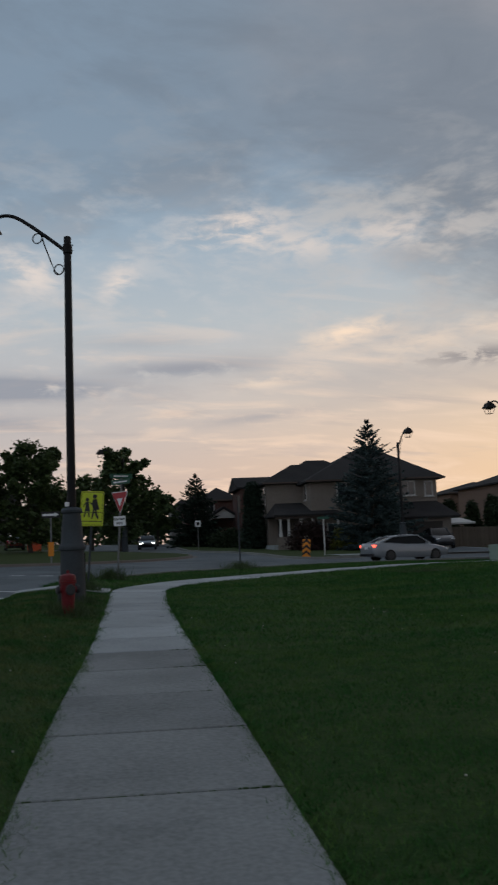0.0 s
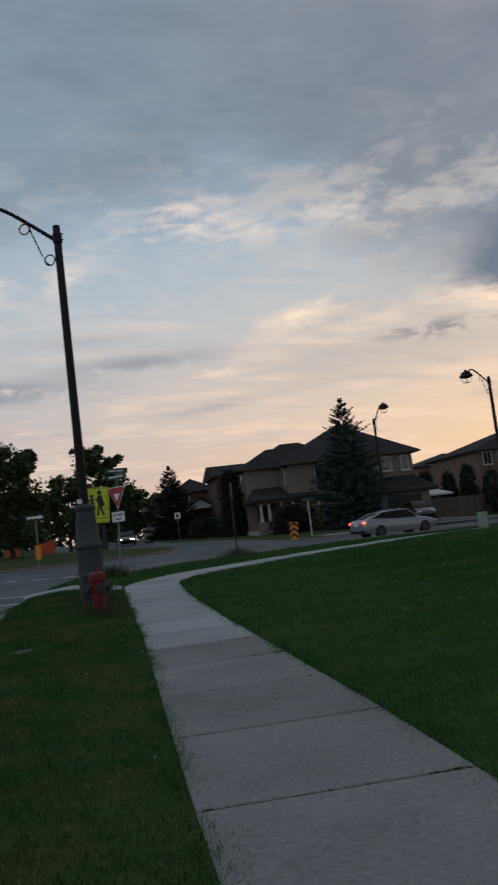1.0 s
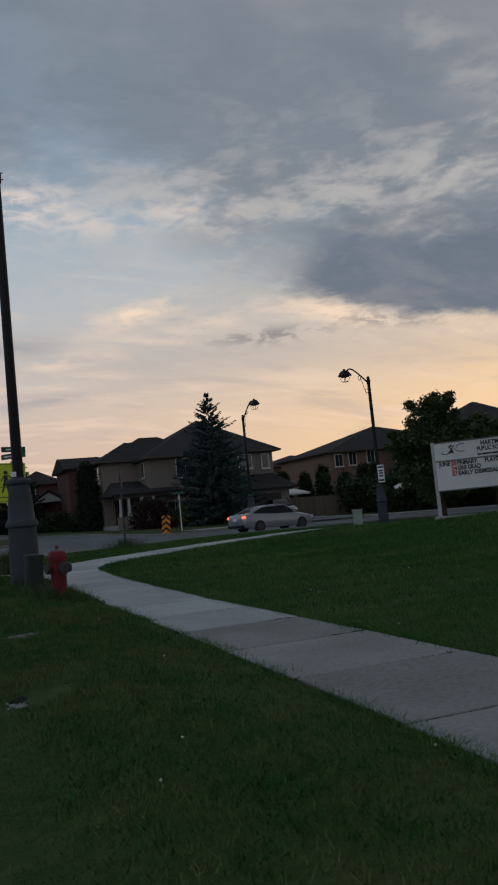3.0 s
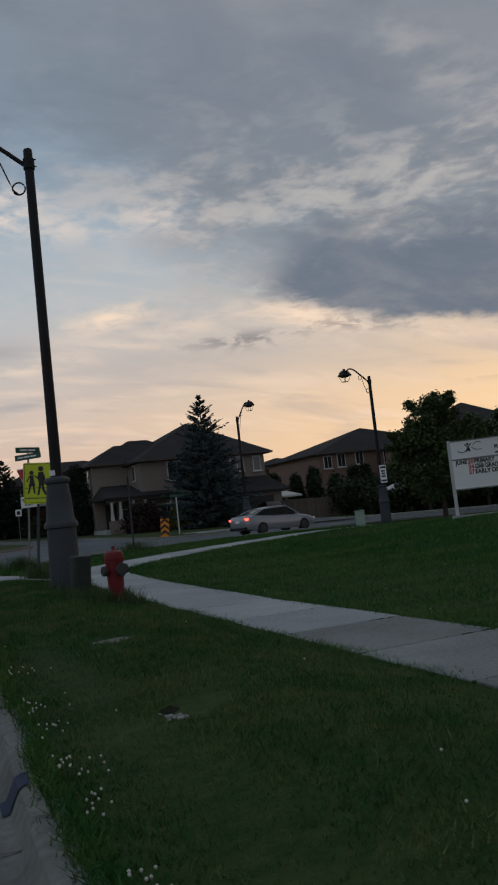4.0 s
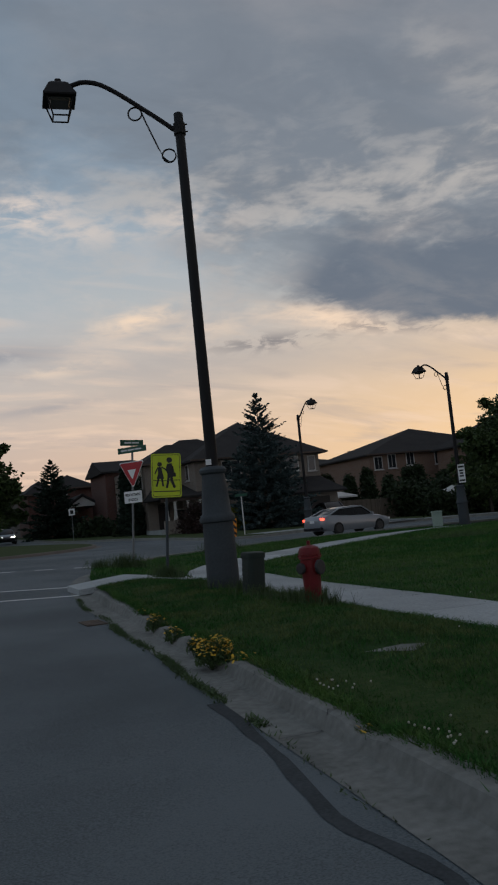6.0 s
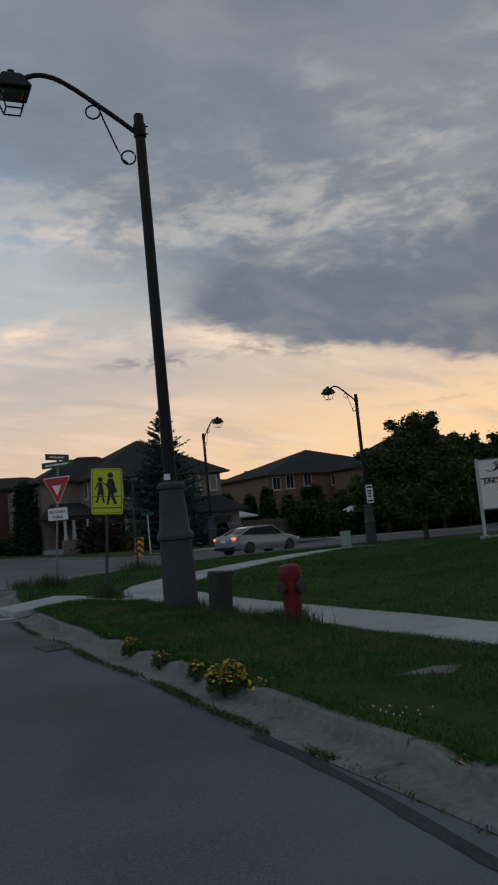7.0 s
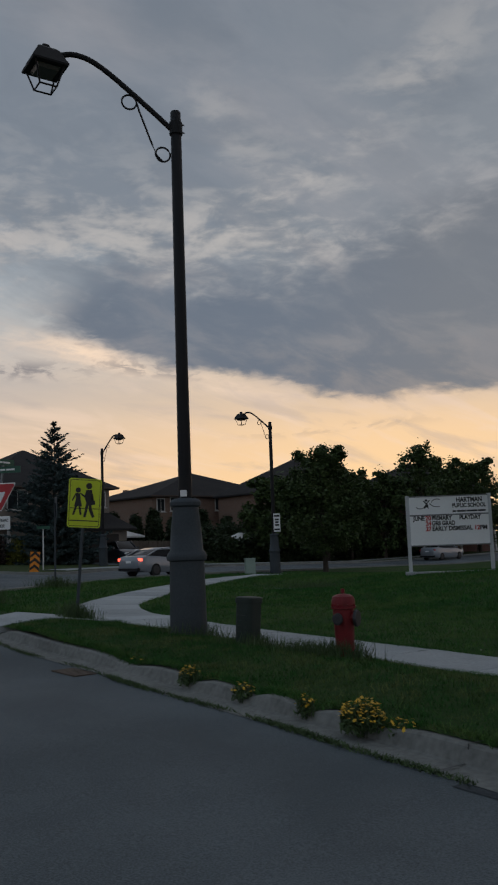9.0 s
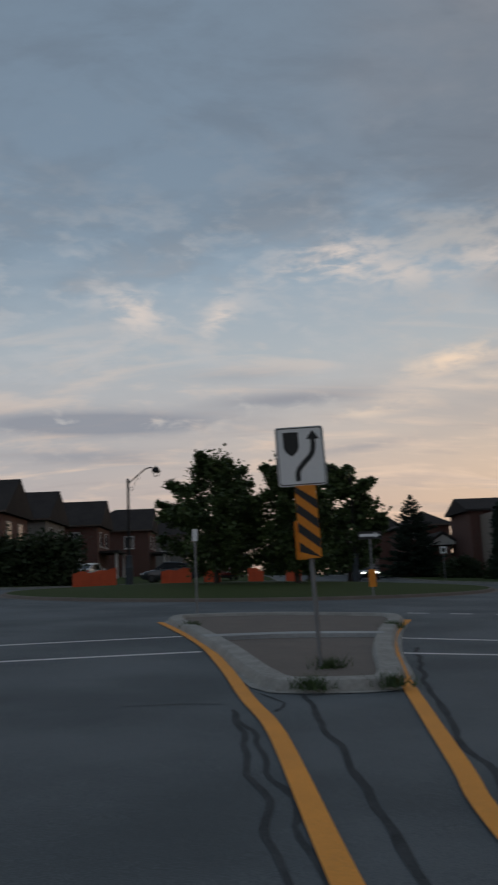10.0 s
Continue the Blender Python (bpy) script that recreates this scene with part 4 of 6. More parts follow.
# keep-right sign on the median
kr = thing("keep_right_sign", "white arrow sign over an orange striped marker on a median", "road sign", pose(-8.98, 22.85, R(-8.98, 22.85) + 0.07, 0, -2.2, 3))
post(kr, 3.6, 0.035, 0.0, M_GALV)
kf = part("sign_face", plate(bmesh.new(), rrect(0.76, 0.93, 0.05, -0.03, 3.22), -0.014, 0.0), M_SIGNW, kr, "white face with black arrow")
o, i2 = rrect(0.73, 0.90, 0.045, -0.03, 3.22), rrect(0.70, 0.87, 0.04, -0.03, 3.22)
bm = bmesh.new()
rings(bm, [[(a, -0.0165, b) for a, b in o] + [(o[0][0], -0.0165, o[0][1])], [(a, -0.0165, b) for a, b in i2] + [(i2[0][0], -0.0165, i2[0][1])]], close=False)
part("border", bm, M_INK, kf)
part("island_symbol", plate(bmesh.new(), [(-0.29, 3.60), (-0.05, 3.60), (-0.05, 3.36), (-0.09, 3.28), (-0.17, 3.22), (-0.25, 3.28), (-0.29, 3.36)], -0.019, -0.0145), M_INK, kf)
bm = bmesh.new()
ln = smooth_line([(-0.10, 2.83), (-0.09, 2.98), (0.0, 3.10), (0.12, 3.22), (0.17, 3.34), (0.175, 3.52)], 0.03)
a_, b_ = offset_line(ln, 0.04), offset_line(ln, -0.04)
rings(bm, [[(p[0], -0.018, p[1]), (q[0], -0.018, q[1])] for p, q in zip(a_, b_)], close=False)
part("arrow_shaft", bm, M_INK, kf)
part("arrow_head", plate(bmesh.new(), [(0.07, 3.48), (0.175, 3.62), (0.28, 3.48)], -0.0195, -0.0145), M_INK, kf)
hz = part("hazard_marker", plate(bmesh.new(), rrect(0.33, 1.12, 0.03, -0.01, 2.20), -0.03, -0.016), M_ORANGE, kr, "orange marker with black diagonal stripes")
for k in range(4):
    zc = 2.78 - 0.30 * k
    zz = [(-0.172, zc + 0.02), (-0.172, zc - 0.13), (0.152, zc - 0.40), (0.152, zc - 0.25)]
    zz = [(x, min(max(z, 1.645), 2.755)) for x, z in zz]
    part("stripe", plate(bmesh.new(), zz, -0.034, -0.0305), M_INK, hz)
hz2 = part("hazard_back", plate(bmesh.new(), rrect(0.24, 0.6, 0.03, -0.10, 1.93), 0.06, 0.074), M_ORANGE, kr, "second orange marker behind the post")

# double chevron marker beyond the road
cv = thing("chevron_marker", "orange and black chevron marker on a short post", "road sign", pose(10.6, 51.0, R(10.6, 51.0) + 0.02, 0, 4, -26))
post(cv, 1.0, 0.03)
cf = part("marker_face", plate(bmesh.new(), rrect(0.50, 1.10, 0.03, 0, 0.62), -0.012, 0), M_ORANGE, cv)
for k in range(3):
    z = 0.16 + 0.34 * k
    part("stripe", plate(bmesh.new(), [(-0.24, z), (0, z + 0.2), (0.24, z), (0.24, z + 0.16), (0, z + 0.36), (-0.24, z + 0.16)], -0.016, -0.0125), M_INK, cf)

# one-way sign on the island
ow = thing("one_way_sign", "narrow white one-way arrow sign on a steel post", "road sign", pose(-4.3, 46.6, mound(-4.3, 46.6), 0, 0, -8))
post(ow, 2.75, 0.04)
of = part("sign_face", plate(bmesh.new(), rrect(1.02, 0.34, 0.02, 0, 2.6), -0.012, 0), M_INK, ow, "black face with a white arrow")
part("arrow", plate(bmesh.new(), [(-0.45, 2.54), (0.2, 2.54), (0.2, 2.48), (0.45, 2.6), (0.2, 2.72), (0.2, 2.66), (-0.45, 2.66)], -0.016, -0.0125), M_SIGNW, of)
part("marker", plate(bmesh.new(), rrect(0.3, 0.75, 0.02, 0, 0.75), -0.012, 0), M_ORANGE, ow, "orange striped marker low on the post")

# narrow sign seen edge-on, at the inner verge
es = thing("verge_sign", "grey sign on a steel post seen edge-on at the verge", "road sign", on_lawn(4.7, 36.6, 72))
post(es, 3.0, 0.035, 0, M_SHROUD)
part("sign_back", plate(bmesh.new(), rrect(0.6, 0.75, 0.03, 0, 2.85), -0.012, 0.0), M_SHROUD, es)
# small signs on the far verge
for x, y, h, w, hh, rz, mt, lab in ((12.4, 53.6, 2.5, 0.75, 0.16, -15, M_SIGNG, "thin pale post with a green street blade on the far verge"), (5.9, 75.0, 2.6, 0.5, 0.55, 0, M_SIGNW, "small white square sign on a post"),
                                    (-11.4, 35.4, 2.5, 0.16, 0.36, 0, M_SIGNW, "thin marker post at the tip of the median")):
    lv = R(x, y) + 0.12
    t_ob = thing("sign_post", lab, "road sign", pose(x, y, lv, 0, 0, rz), "small signs")
    post(t_ob, h, 0.04 if x > 10 else 0.03, 0, M_TRIM if x > 10 else None)
    part("sign_face", plate(bmesh.new(), rrect(w, hh, 0.02, 0, h - hh / 2), -0.012, 0), mt, t_ob)
    if x == 5.9:
        part("symbol", plate(bmesh.new(), rrect(0.25, 0.3, 0.02, 0, h - 0.28), -0.016, -0.0125), M_INK, t_ob)

# parking notice on the lamp across the lawn
pn = part("notice", plate(bmesh.new(), rrect(0.36, 0.98, 0.02, 0, 0), -0.02, 0.0), M_SIGNW, lampC, "white notice with black lines of writing")
pn.matrix_basis = lampC.matrix_basis.inverted() @ pose(20.92, 43.05, 2.85, 0, 0, -33)
for k, (z, h, w) in enumerate(((0.36, 0.10, 0.30), (0.16, 0.09, 0.22), (0.02, 0.09, 0.18), (-0.13, 0.09, 0.22), (-0.37, 0.09, 0.30))):
    part("writing_bar", quad_box(bmesh.new(), (0, -0.022, z), (w, 0.003, h)), M_INK, pn)

# ---- school notice board ----
M_PALE = mat("pale_grey_painted_steel", (0.55, 0.57, 0.58), (0.48, 0.50, 0.51), 3, 30, 0.5, bump=0.03)
bd = thing("school_notice_board", "white school notice board with black lettering on two grey posts", "notice board", pose(15.62, 27.68, 0.0, 0, 0, -44))
zb = L(15.62, 27.68)
for sx_ in (-1, 1):
    p_ = part("post", quad_box(bmesh.new(), (sx_ * 1.45, 0, zb + 1.38), (0.12, 0.12, 2.82)), M_PALE, bd, "grey square steel post", bevel=0.008)
    part("foot", quad_box(bmesh.new(), (sx_ * 1.45, 0, zb + 0.01), (0.36, 0.36, 0.14)), M_CONC, bd, "concrete footing", bevel=0.02)
zt = zb + 2.76
top = part("header_panel", quad_box(bmesh.new(), (0, 0, zt - 0.34), (2.78, 0.16, 0.66)), M_SIGNW, bd, "white header panel", bevel=0.008)
part("cabinet", quad_box(bmesh.new(), (0, 0, zt - 1.24), (2.78, 0.16, 1.10)), M_SIGNW, bd, "white changeable-letter cabinet", bevel=0.008)
part("rail", quad_box(bmesh.new(), (0, -0.085, zt - 0.69), (2.78, 0.03, 0.05)), M_GALV, bd)
part("rail", quad_box(bmesh.new(), (0, -0.085, zt - 1.77), (2.78, 0.03, 0.04)), M_GALV, bd)
part("rail", quad_box(bmesh.new(), (0, -0.085, zt - 0.02), (2.78, 0.03, 0.04)), M_GALV, bd)
letters("HARTMAN", 0.23, M_INK, bd, (0.28, -0.084, zt - 0.25), 0.009, 0.90)
letters("PUBLIC SCHOOL", 0.20, M_INK, bd, (0.13, -0.084, zt - 0.44), 0.008, 1.19)
bars_text(bd, 0.13, 1.32, zt - 0.575, 0.06, M_INK, -0.084, (0.13, 0.42, 0.75))
for poly in (disc(0.045, -0.78, zt - 0.16), [(-0.9, zt - 0.17), (-0.77, zt - 0.32), (-0.64, zt - 0.14), (-0.68, zt - 0.14), (-0.77, zt - 0.25), (-0.86, zt - 0.16)], [(-0.82, zt - 0.30), (-0.72, zt - 0.30), (-0.70, zt - 0.46), (-0.78, zt - 0.40), (-0.88, zt - 0.47)]):
    part("emblem", plate(bmesh.new(), poly, -0.084, -0.081), M_INK, bd)
for c0, r0, a0, a1 in (((-0.40, zt - 0.26), 0.20, 60, 170), ((-0.40, zt - 0.20), 0.28, 200, 290), ((-1.0, zt - 0.34), 0.16, 200, 350)):
    pts = [(c0[0] + r0 * math.cos(radians(a0 + (a1 - a0) * k / 10)), -0.083, c0[1] + r0 * 0.7 * math.sin(radians(a0 + (a1 - a0) * k / 10))) for k in range(11)]
    part("emblem", tube(bmesh.new(), pts, 0.014, 5), M_INK, bd)
z1, z2, z3 = zt - 0.87, zt - 1.06, zt - 1.25
letters("JUNE", 0.215, M_INK, bd, (-1.27, -0.084, z1), 0.009, 0.42)
letters("20", 0.215, M_REDINK, bd, (-0.84, -0.084, z1), 0.009, 0.2)
letters("PRIMARY", 0.215, M_INK, bd, (-0.62, -0.084, z1), 0.009, 0.72)
letters("PLAYDAY", 0.215, M_INK, bd, (0.36, -0.084, z1), 0.009, 0.76)
letters("24", 0.215, M_REDINK, bd, (-0.84, -0.084, z2), 0.009, 0.2)
letters("GR8 GRAD", 0.215, M_INK, bd, (-0.62, -0.084, z2), 0.009, 0.82)
letters("27", 0.215, M_REDINK, bd, (-0.84, -0.084, z3), 0.009, 0.2)
letters("EARLY DISMISSAL", 0.215, M_INK, bd, (-0.62, -0.084, z3), 0.009, 1.42)
letters("12", 0.215, M_REDINK, bd, (0.86, -0.084, z3), 0.009, 0.17)
letters("PM", 0.215, M_INK, bd, (1.06, -0.084, z3), 0.009, 0.25)
tagged(new("footing_strip", finish(quad_box(bmesh.new(), (0, 0, 0), (2.6, 0.3, 0.06), pose(15.75, 27.85, zb + 0.03, 0, 0, -44)), "footing_strip", M_CONC)), "pale concrete strip under the notice board", "concrete strip")

# ---- hydrant, pedestal, cabinet ----
hy = thing("fire_hydrant", "red fire hydrant with black side caps standing in long grass", "fire hydrant", on_lawn(-1.23, 16.65, 20) @ Matrix.Diagonal((1.0, 1.0, 1.16, 1.0)))
part("barrel", lathe(bmesh.new(), [(0.155, -0.1), (0.155, 0.02), (0.125, 0.03), (0.12, 0.20), (0.13, 0.36), (0.138, 0.48), (0.138, 0.56), (0.16, 0.565), (0.16, 0.59), (0.14, 0.60)], 18), M_HYD, hy, smooth=True)
part("bonnet", lathe(bmesh.new(), [(0.152, 0.60), (0.152, 0.655), (0.135, 0.695), (0.09, 0.715), (0.03, 0.725)], 18), M_HYD, hy, smooth=True)
part("operating_nut", lathe(bmesh.new(), [(0.03, 0.73), (0.026, 0.775), (0.02, 0.78)], 5), M_HYD, hy)
for a, r, l, mt in ((180, 0.062, 0.10, M_HYDK), (0, 0.062, 0.10, M_HYDK), (-90, 0.085, 0.08, M_HYDK)):
    d = Vector((math.cos(radians(a)), math.sin(radians(a)), 0))
    oz = Vector((0, 0, 0.46))
    nz = part("nozzle", tube(bmesh.new(), [oz + d * 0.10, oz + d * (0.12 + l * 0.5)], r * 0.8, 12), M_HYD, hy)
    part("cap", tube(bmesh.new(), [oz + d * (0.12 + l * 0.45), oz + d * (0.13 + l * 0.5), oz + d * (0.12 + l), oz + d * (0.125 + l)], [r, r * 1.12, r * 1.05, r * 0.7], 12), mt, nz, "black hose cap")
for k in range(8):
    a = 2 * math.pi * k / 8
    part("bolt", lathe(bmesh.new(), [(0.014, 0.585), (0.014, 0.615)], 6, (0.15 * math.cos(a), 0.15 * math.sin(a))), M_HYD, hy)

pd = thing("utility_pedestal", "dark green louvred utility pedestal beside the lamp post", "utility box", on_lawn(-1.42, 18.4, 12) @ pose(0, 0, 0, 2, 3, 0))
body = rrect(0.31, 0.29, 0.07)
part("body", rings(bmesh.new(), [[(a * s, b * s, z) for a, b in body] for s, z in ((1.04, -0.1), (1.04, 0.03), (0.98, 0.04), (0.98, 0.63))]), M_PEDES, pd, smooth=True)
part("lid", rings(bmesh.new(), [[(a * s, b * s, z) for a, b in body] for s, z in ((1.06, 0.61), (1.08, 0.63), (1.06, 0.69), (0.85, 0.705))]), M_PEDES, pd, "pale-edged green lid", True)
for k in range(6):
    for sx_ in (-1, 1):
        part("louvre", quad_box(bmesh.new(), (sx_ * 0.153, 0, 0.13 + k * 0.075), (0.016, 0.17, 0.03)), M_PEDES, pd)
uc = thing("utility_cabinet", "pale green utility cabinet beside the far lamp", "utility box", pose(19.6, 43.85, 0.06, 0, 0, -30))
part("body", quad_box(bmesh.new(), (0, 0, 0.42), (0.52, 0.45, 0.9)), M_PALEG, uc, bevel=0.02)
part("lid", quad_box(bmesh.new(), (0, 0, 0.90), (0.58, 0.51, 0.08)), M_PALEG, uc, bevel=0.02)

# ---- houses ----
def hip_roof(bm, x0, x1, y0, y1, ze, zr, over=0.45, gable="", run=None):
    x0, x1, y0, y1 = x0 - over, x1 + over, y0 - over, y1 + over
    w, d = x1 - x0, y1 - y0
    th = 0.16
    if w >= d:
        i = run or d / 2
        a = Vector((x0 + (0 if "w" in gable else i), (y0 + y1) / 2, zr))
        b = Vector((x1 - (0 if "e" in gable else i), (y0 + y1) / 2, zr))
    else:
        i = w / 2
        a = Vector(((x0 + x1) / 2, y0 + (0 if "s" in gable else i), zr))
        b = Vector(((x0 + x1) / 2, y1 - (0 if "n" in gable else i), zr))
    lo = [bm.verts.new(p) for p in ((x0, y0, ze - th), (x1, y0, ze - th), (x1, y1, ze - th), (x0, y1, ze - th))]
    c = [bm.verts.new(p) for p in ((x0, y0, ze), (x1, y0, ze), (x1, y1, ze), (x0, y1, ze))]
    va, vb = bm.verts.new(a), bm.verts.new(b)
    bm.faces.new(lo[::-1])
    for k in range(4):
        bm.faces.new((lo[k], lo[(k + 1) % 4], c[(k + 1) % 4], c[k]))
    if w >= d:
        fs = [(c[0], c[1], vb, va), (c[1], c[2], vb), (c[2], c[3], va, vb), (c[3], c[0], va)]
    else:
        fs = [(c[0], c[1], va), (c[1], c[2], vb, va), (c[2], c[3], vb), (c[3], c[0], va, vb)]
    for f in fs:
        bm.faces.new(f)
    return bm


def shed_roof(bm, x0, x1, y0, y1, zlow, zhigh):
    """Falls towards -y, with hipped ends."""
    d = min(1.0, (x1 - x0) / 4)
    th = 0.14
    lo = [(x0, y0, zlow), (x1, y0, zlow), (x1, y1, zlow), (x0, y1, zlow)]
    hi = [(x0 + d, y1, zhigh), (x1 - d, y1, zhigh)]
    v = [bm.verts.new(p) for p in lo] + [bm.verts.new((p[0], p[1], p[2] - th)) for p in lo] + [bm.verts.new(p) for p in hi]
    for f in ((0, 1, 9, 8), (1, 2, 9), (3, 0, 8), (2, 3, 8, 9), (4, 7, 6, 5), (0, 4, 5, 1), (1, 5, 6, 2), (3, 7, 4, 0), (2, 6, 7, 3)):
        bm.faces.new([v[i] for i in f])
    return bm


def window(parent, cx, cz, w, h, y, side="s", x=None, mull=1):
    """Frame, sill, panes; on a wall that faces -y (s), -x (w) or +x (e)."""
    def M(px, py, pz):
        if side == "s":
            return (cx + px, y + py, cz + pz)
        if side == "w":
            return (x + py, y + cx - px, cz + pz)
        return (x - py, y + cx + px, cz + pz)
    def bx(c, s):
        bm = bmesh.new()
        quad_box(bm, c, s)
        for v in bm.verts:
            v.co = M(*v.co)
        return bm
    wo = part("window", bx((0, -0.02, 0), (w + 0.14, 0.07, h + 0.14)), M_TRIM, parent, "white-framed window")
    n = mull + 1
    for k in range(n):
        pw = w / n
        part("pane", bx((-w / 2 + pw * (k + 0.5), -0.062, 0), (pw - 0.06, 0.02, h - 0.06)), M_PANE, wo)
    part("sill", bx((0, -0.09, -h / 2 - 0.10), (w + 0.3, 0.16, 0.07)), M_TRIM, wo)
    return wo


def wall_block(parent, x0, x1, y0, y1, z0, z1, material, name="wall"):
    return part(name, quad_box(bmesh.new(), ((x0 + x1) / 2, (y0 + y1) / 2, (z0 + z1) / 2), (x1 - x0, y1 - y0, z1 - z0)), material, parent)


def gutter(parent, x0, x1, y0, ze, side="s"):
    bm = bmesh.new()
    quad_box(bm, ((x0 + x1) / 2, y0, ze), (x1 - x0, 0.12, 0.14))
    part("gutter", bm, M_FASCIA, parent)


def column(parent, x, y, z0, z1, r=0.13):
    part("column", rings(bmesh.new(), [[(x + a * s, y + b * s, z) for a, b in ((-1, -1), (1, -1), (1, 1), (-1, 1))] for s, z in ((r * 1.3, z0), (r * 1.3, z0 + 0.3), (r, z0 + 0.32), (r * 0.8, z1 - 0.12), (r * 1.25, z1 - 0.1), (r * 1.25, z1))]), M_TRIM, parent, "white porch column")


# the corner house beyond the junction
hA = thing("corner_house", "two-storey taupe brick house with a dark hipped roof and porch", "house", Matrix.Identity(4))
g0 = R(20, 72) - 0.4
wall_block(hA, 15.4, 26.8, 71.0, 86.0, g0, 6.75, M_TAUPE)
wall_block(hA, 12.2, 15.4, 74.8, 86.0, g0, 6.95, M_TAUPE)
wall_block(hA, 11.3, 18.0, 86.0, 93.0, g0, 7.4, M_REDBR)
bm = bmesh.new()
eave = [[(x, y, z) for x, y in ((14.95, 70.5), (27.45, 70.5), (27.45, 87.5), (14.95, 87.5))] for z in (6.69, 6.85)]
rings(bm, eave + [[(22.6, 78.9, 10.7), (22.8, 78.9, 10.7), (22.8, 79.4, 10.7), (22.6, 79.4, 10.7)]])
part("roof", bm, M_ROOF, hA, "dark shingled hipped roof")
part("roof", hip_roof(bmesh.new(), 12.2, 20.0, 74.8, 80.6, 7.05, 8.9), M_ROOF, hA)
part("roof", hip_roof(bmesh.new(), 11.3, 18.5, 86.0, 93.0, 7.5, 8.8, gable="w"), M_ROOF, hA)
part("roof_wing", hip_roof(bmesh.new(), 13.2, 22.0, 75.0, 82.0, 7.1, 9.35), M_ROOF, hA)
gutter(hA, 14.95, 27.45, 70.44, 6.78), gutter(hA, 11.75, 15.0, 74.3, 6.98)
window(hA, 24.15, 5.93, 1.2, 1.2, 71.0), window(hA, 26.05, 5.85, 0.62, 1.2, 71.0, mull=0)
window(hA, 18.6, 5.8, 1.6, 1.5, 71.0), window(hA, 1.9, 5.95, 0.6, 1.25, 71.0, "w", 15.4, 0), window(hA, 1.2, 5.9, 0.55, 1.5, 74.8, "w", 12.2, 0)
window(hA, 17.4, 2.3, 1.2, 1.5, 71.0), window(hA, 15.0, 2.3, 0.8, 1.4, 74.8, mull=0)
gp = R(14, 72) + 0.1
part("porch_floor", quad_box(bmesh.new(), (14.6, 72.3, gp + 0.2), (5.4, 4.6, 0.5)), M_CONC, hA)
part("porch_roof", shed_roof(bmesh.new(), 11.9, 17.9, 69.7, 74.8, 3.95, 5.15), M_ROOF, hA, "dark shingled porch roof")
part("porch_beam", quad_box(bmesh.new(), (14.8, 70.05, 3.72), (5.5, 0.2, 0.28)), M_FASCIA, hA)
for x in (12.5, 13.2, 14.3, 15.3, 17.5):
    column(hA, x, 70.1, gp + 1.1, 3.62, 0.10)
wall_block(hA, 12.2, 17.8, 69.95, 70.25, gp, gp + 1.1, M_TAUPE, "porch_wall")
part("front_door", quad_box(bmesh.new(), (13.6, 74.77, gp + 1.5), (1.0, 0.08, 2.1)), M_GDOOR, hA, "dark front door under the porch")
# garage with its own skirt roof
wall_block(hA, 21.6, 27.0, 68.6, 71.0, g0, 3.3, M_TAUPE, "garage_wall")
part("garage_roof", shed_roof(bmesh.new(), 21.0, 27.7, 68.1, 71.02, 3.35, 4.75), M_ROOF, hA)
gd = part("garage_door", quad_box(bmesh.new(), (24.4, 68.57, 1.75), (3.6, 0.10, 2.3)), M_GDOOR, hA, "dark brown panelled garage door")
for k in range(4):
    part("door_panel", quad_box(bmesh.new(), (24.4, 68.50, 0.95 + 0.56 * k), (3.4, 0.04, 0.48)), M_GDOOR, gd, bevel=0.015)

# driveway
bm = bmesh.new()
rings(bm, [[(18.6 + 0.3 * k, 54.9 + 0.62 * k, R(19, 55) + 0.135 + 0.012 * k), (27.6, 57.2 + 0.35 * k, R(27, 57) + 0.135 + 0.012 * k)] for k in range(5)], close=False)
solo("driveway_apron", bm, M_CONC, "pale concrete apron where the driveway meets the road", "apron", kind="structure")
bm = bmesh.new()
rings(bm, [[(20.8 + (1.2 - 0.05 * k) - 0.6, 56.4 + k * 1.22, R(21, 56.4 + k * 1.22) + 0.155), (27.5 + 0.05 * k, 57.3 + k * 1.14, R(27, 57.3 + k * 1.14) + 0.155)] for k in range(11)], close=False)
solo("driveway", bm, M_ASPH, "dark asphalt driveway in front of the garage", "driveway", kind="structure")
bm = bmesh.new()
sweep(bm, smooth_line([(27.8, 57.8), (28.0, 63), (28.2, 70)], 1.0), [(0.25, 0.12), (0.25, 0.19), (-0.25, 0.19), (-0.25, 0.12)], R)
solo("driveway_edging", bm, M_CONC, "pale concrete edging of the driveway", "edging", kind="structure")
bm = bmesh.new()
sweep(bm, smooth_line([(12.6, 52.6), (16.2, 54.9), (22, 57.6), (31, 59.4), (43, 60.4), (60, 62.4)], 1.0), [(0.7, 0.10), (0.7, 0.16), (-0.7, 0.16), (-0.7, 0.10)], R)
solo("far_pavement", bm, M_CONC, "pale concrete sidewalk along the far verge", "sidewalk", kind="structure")


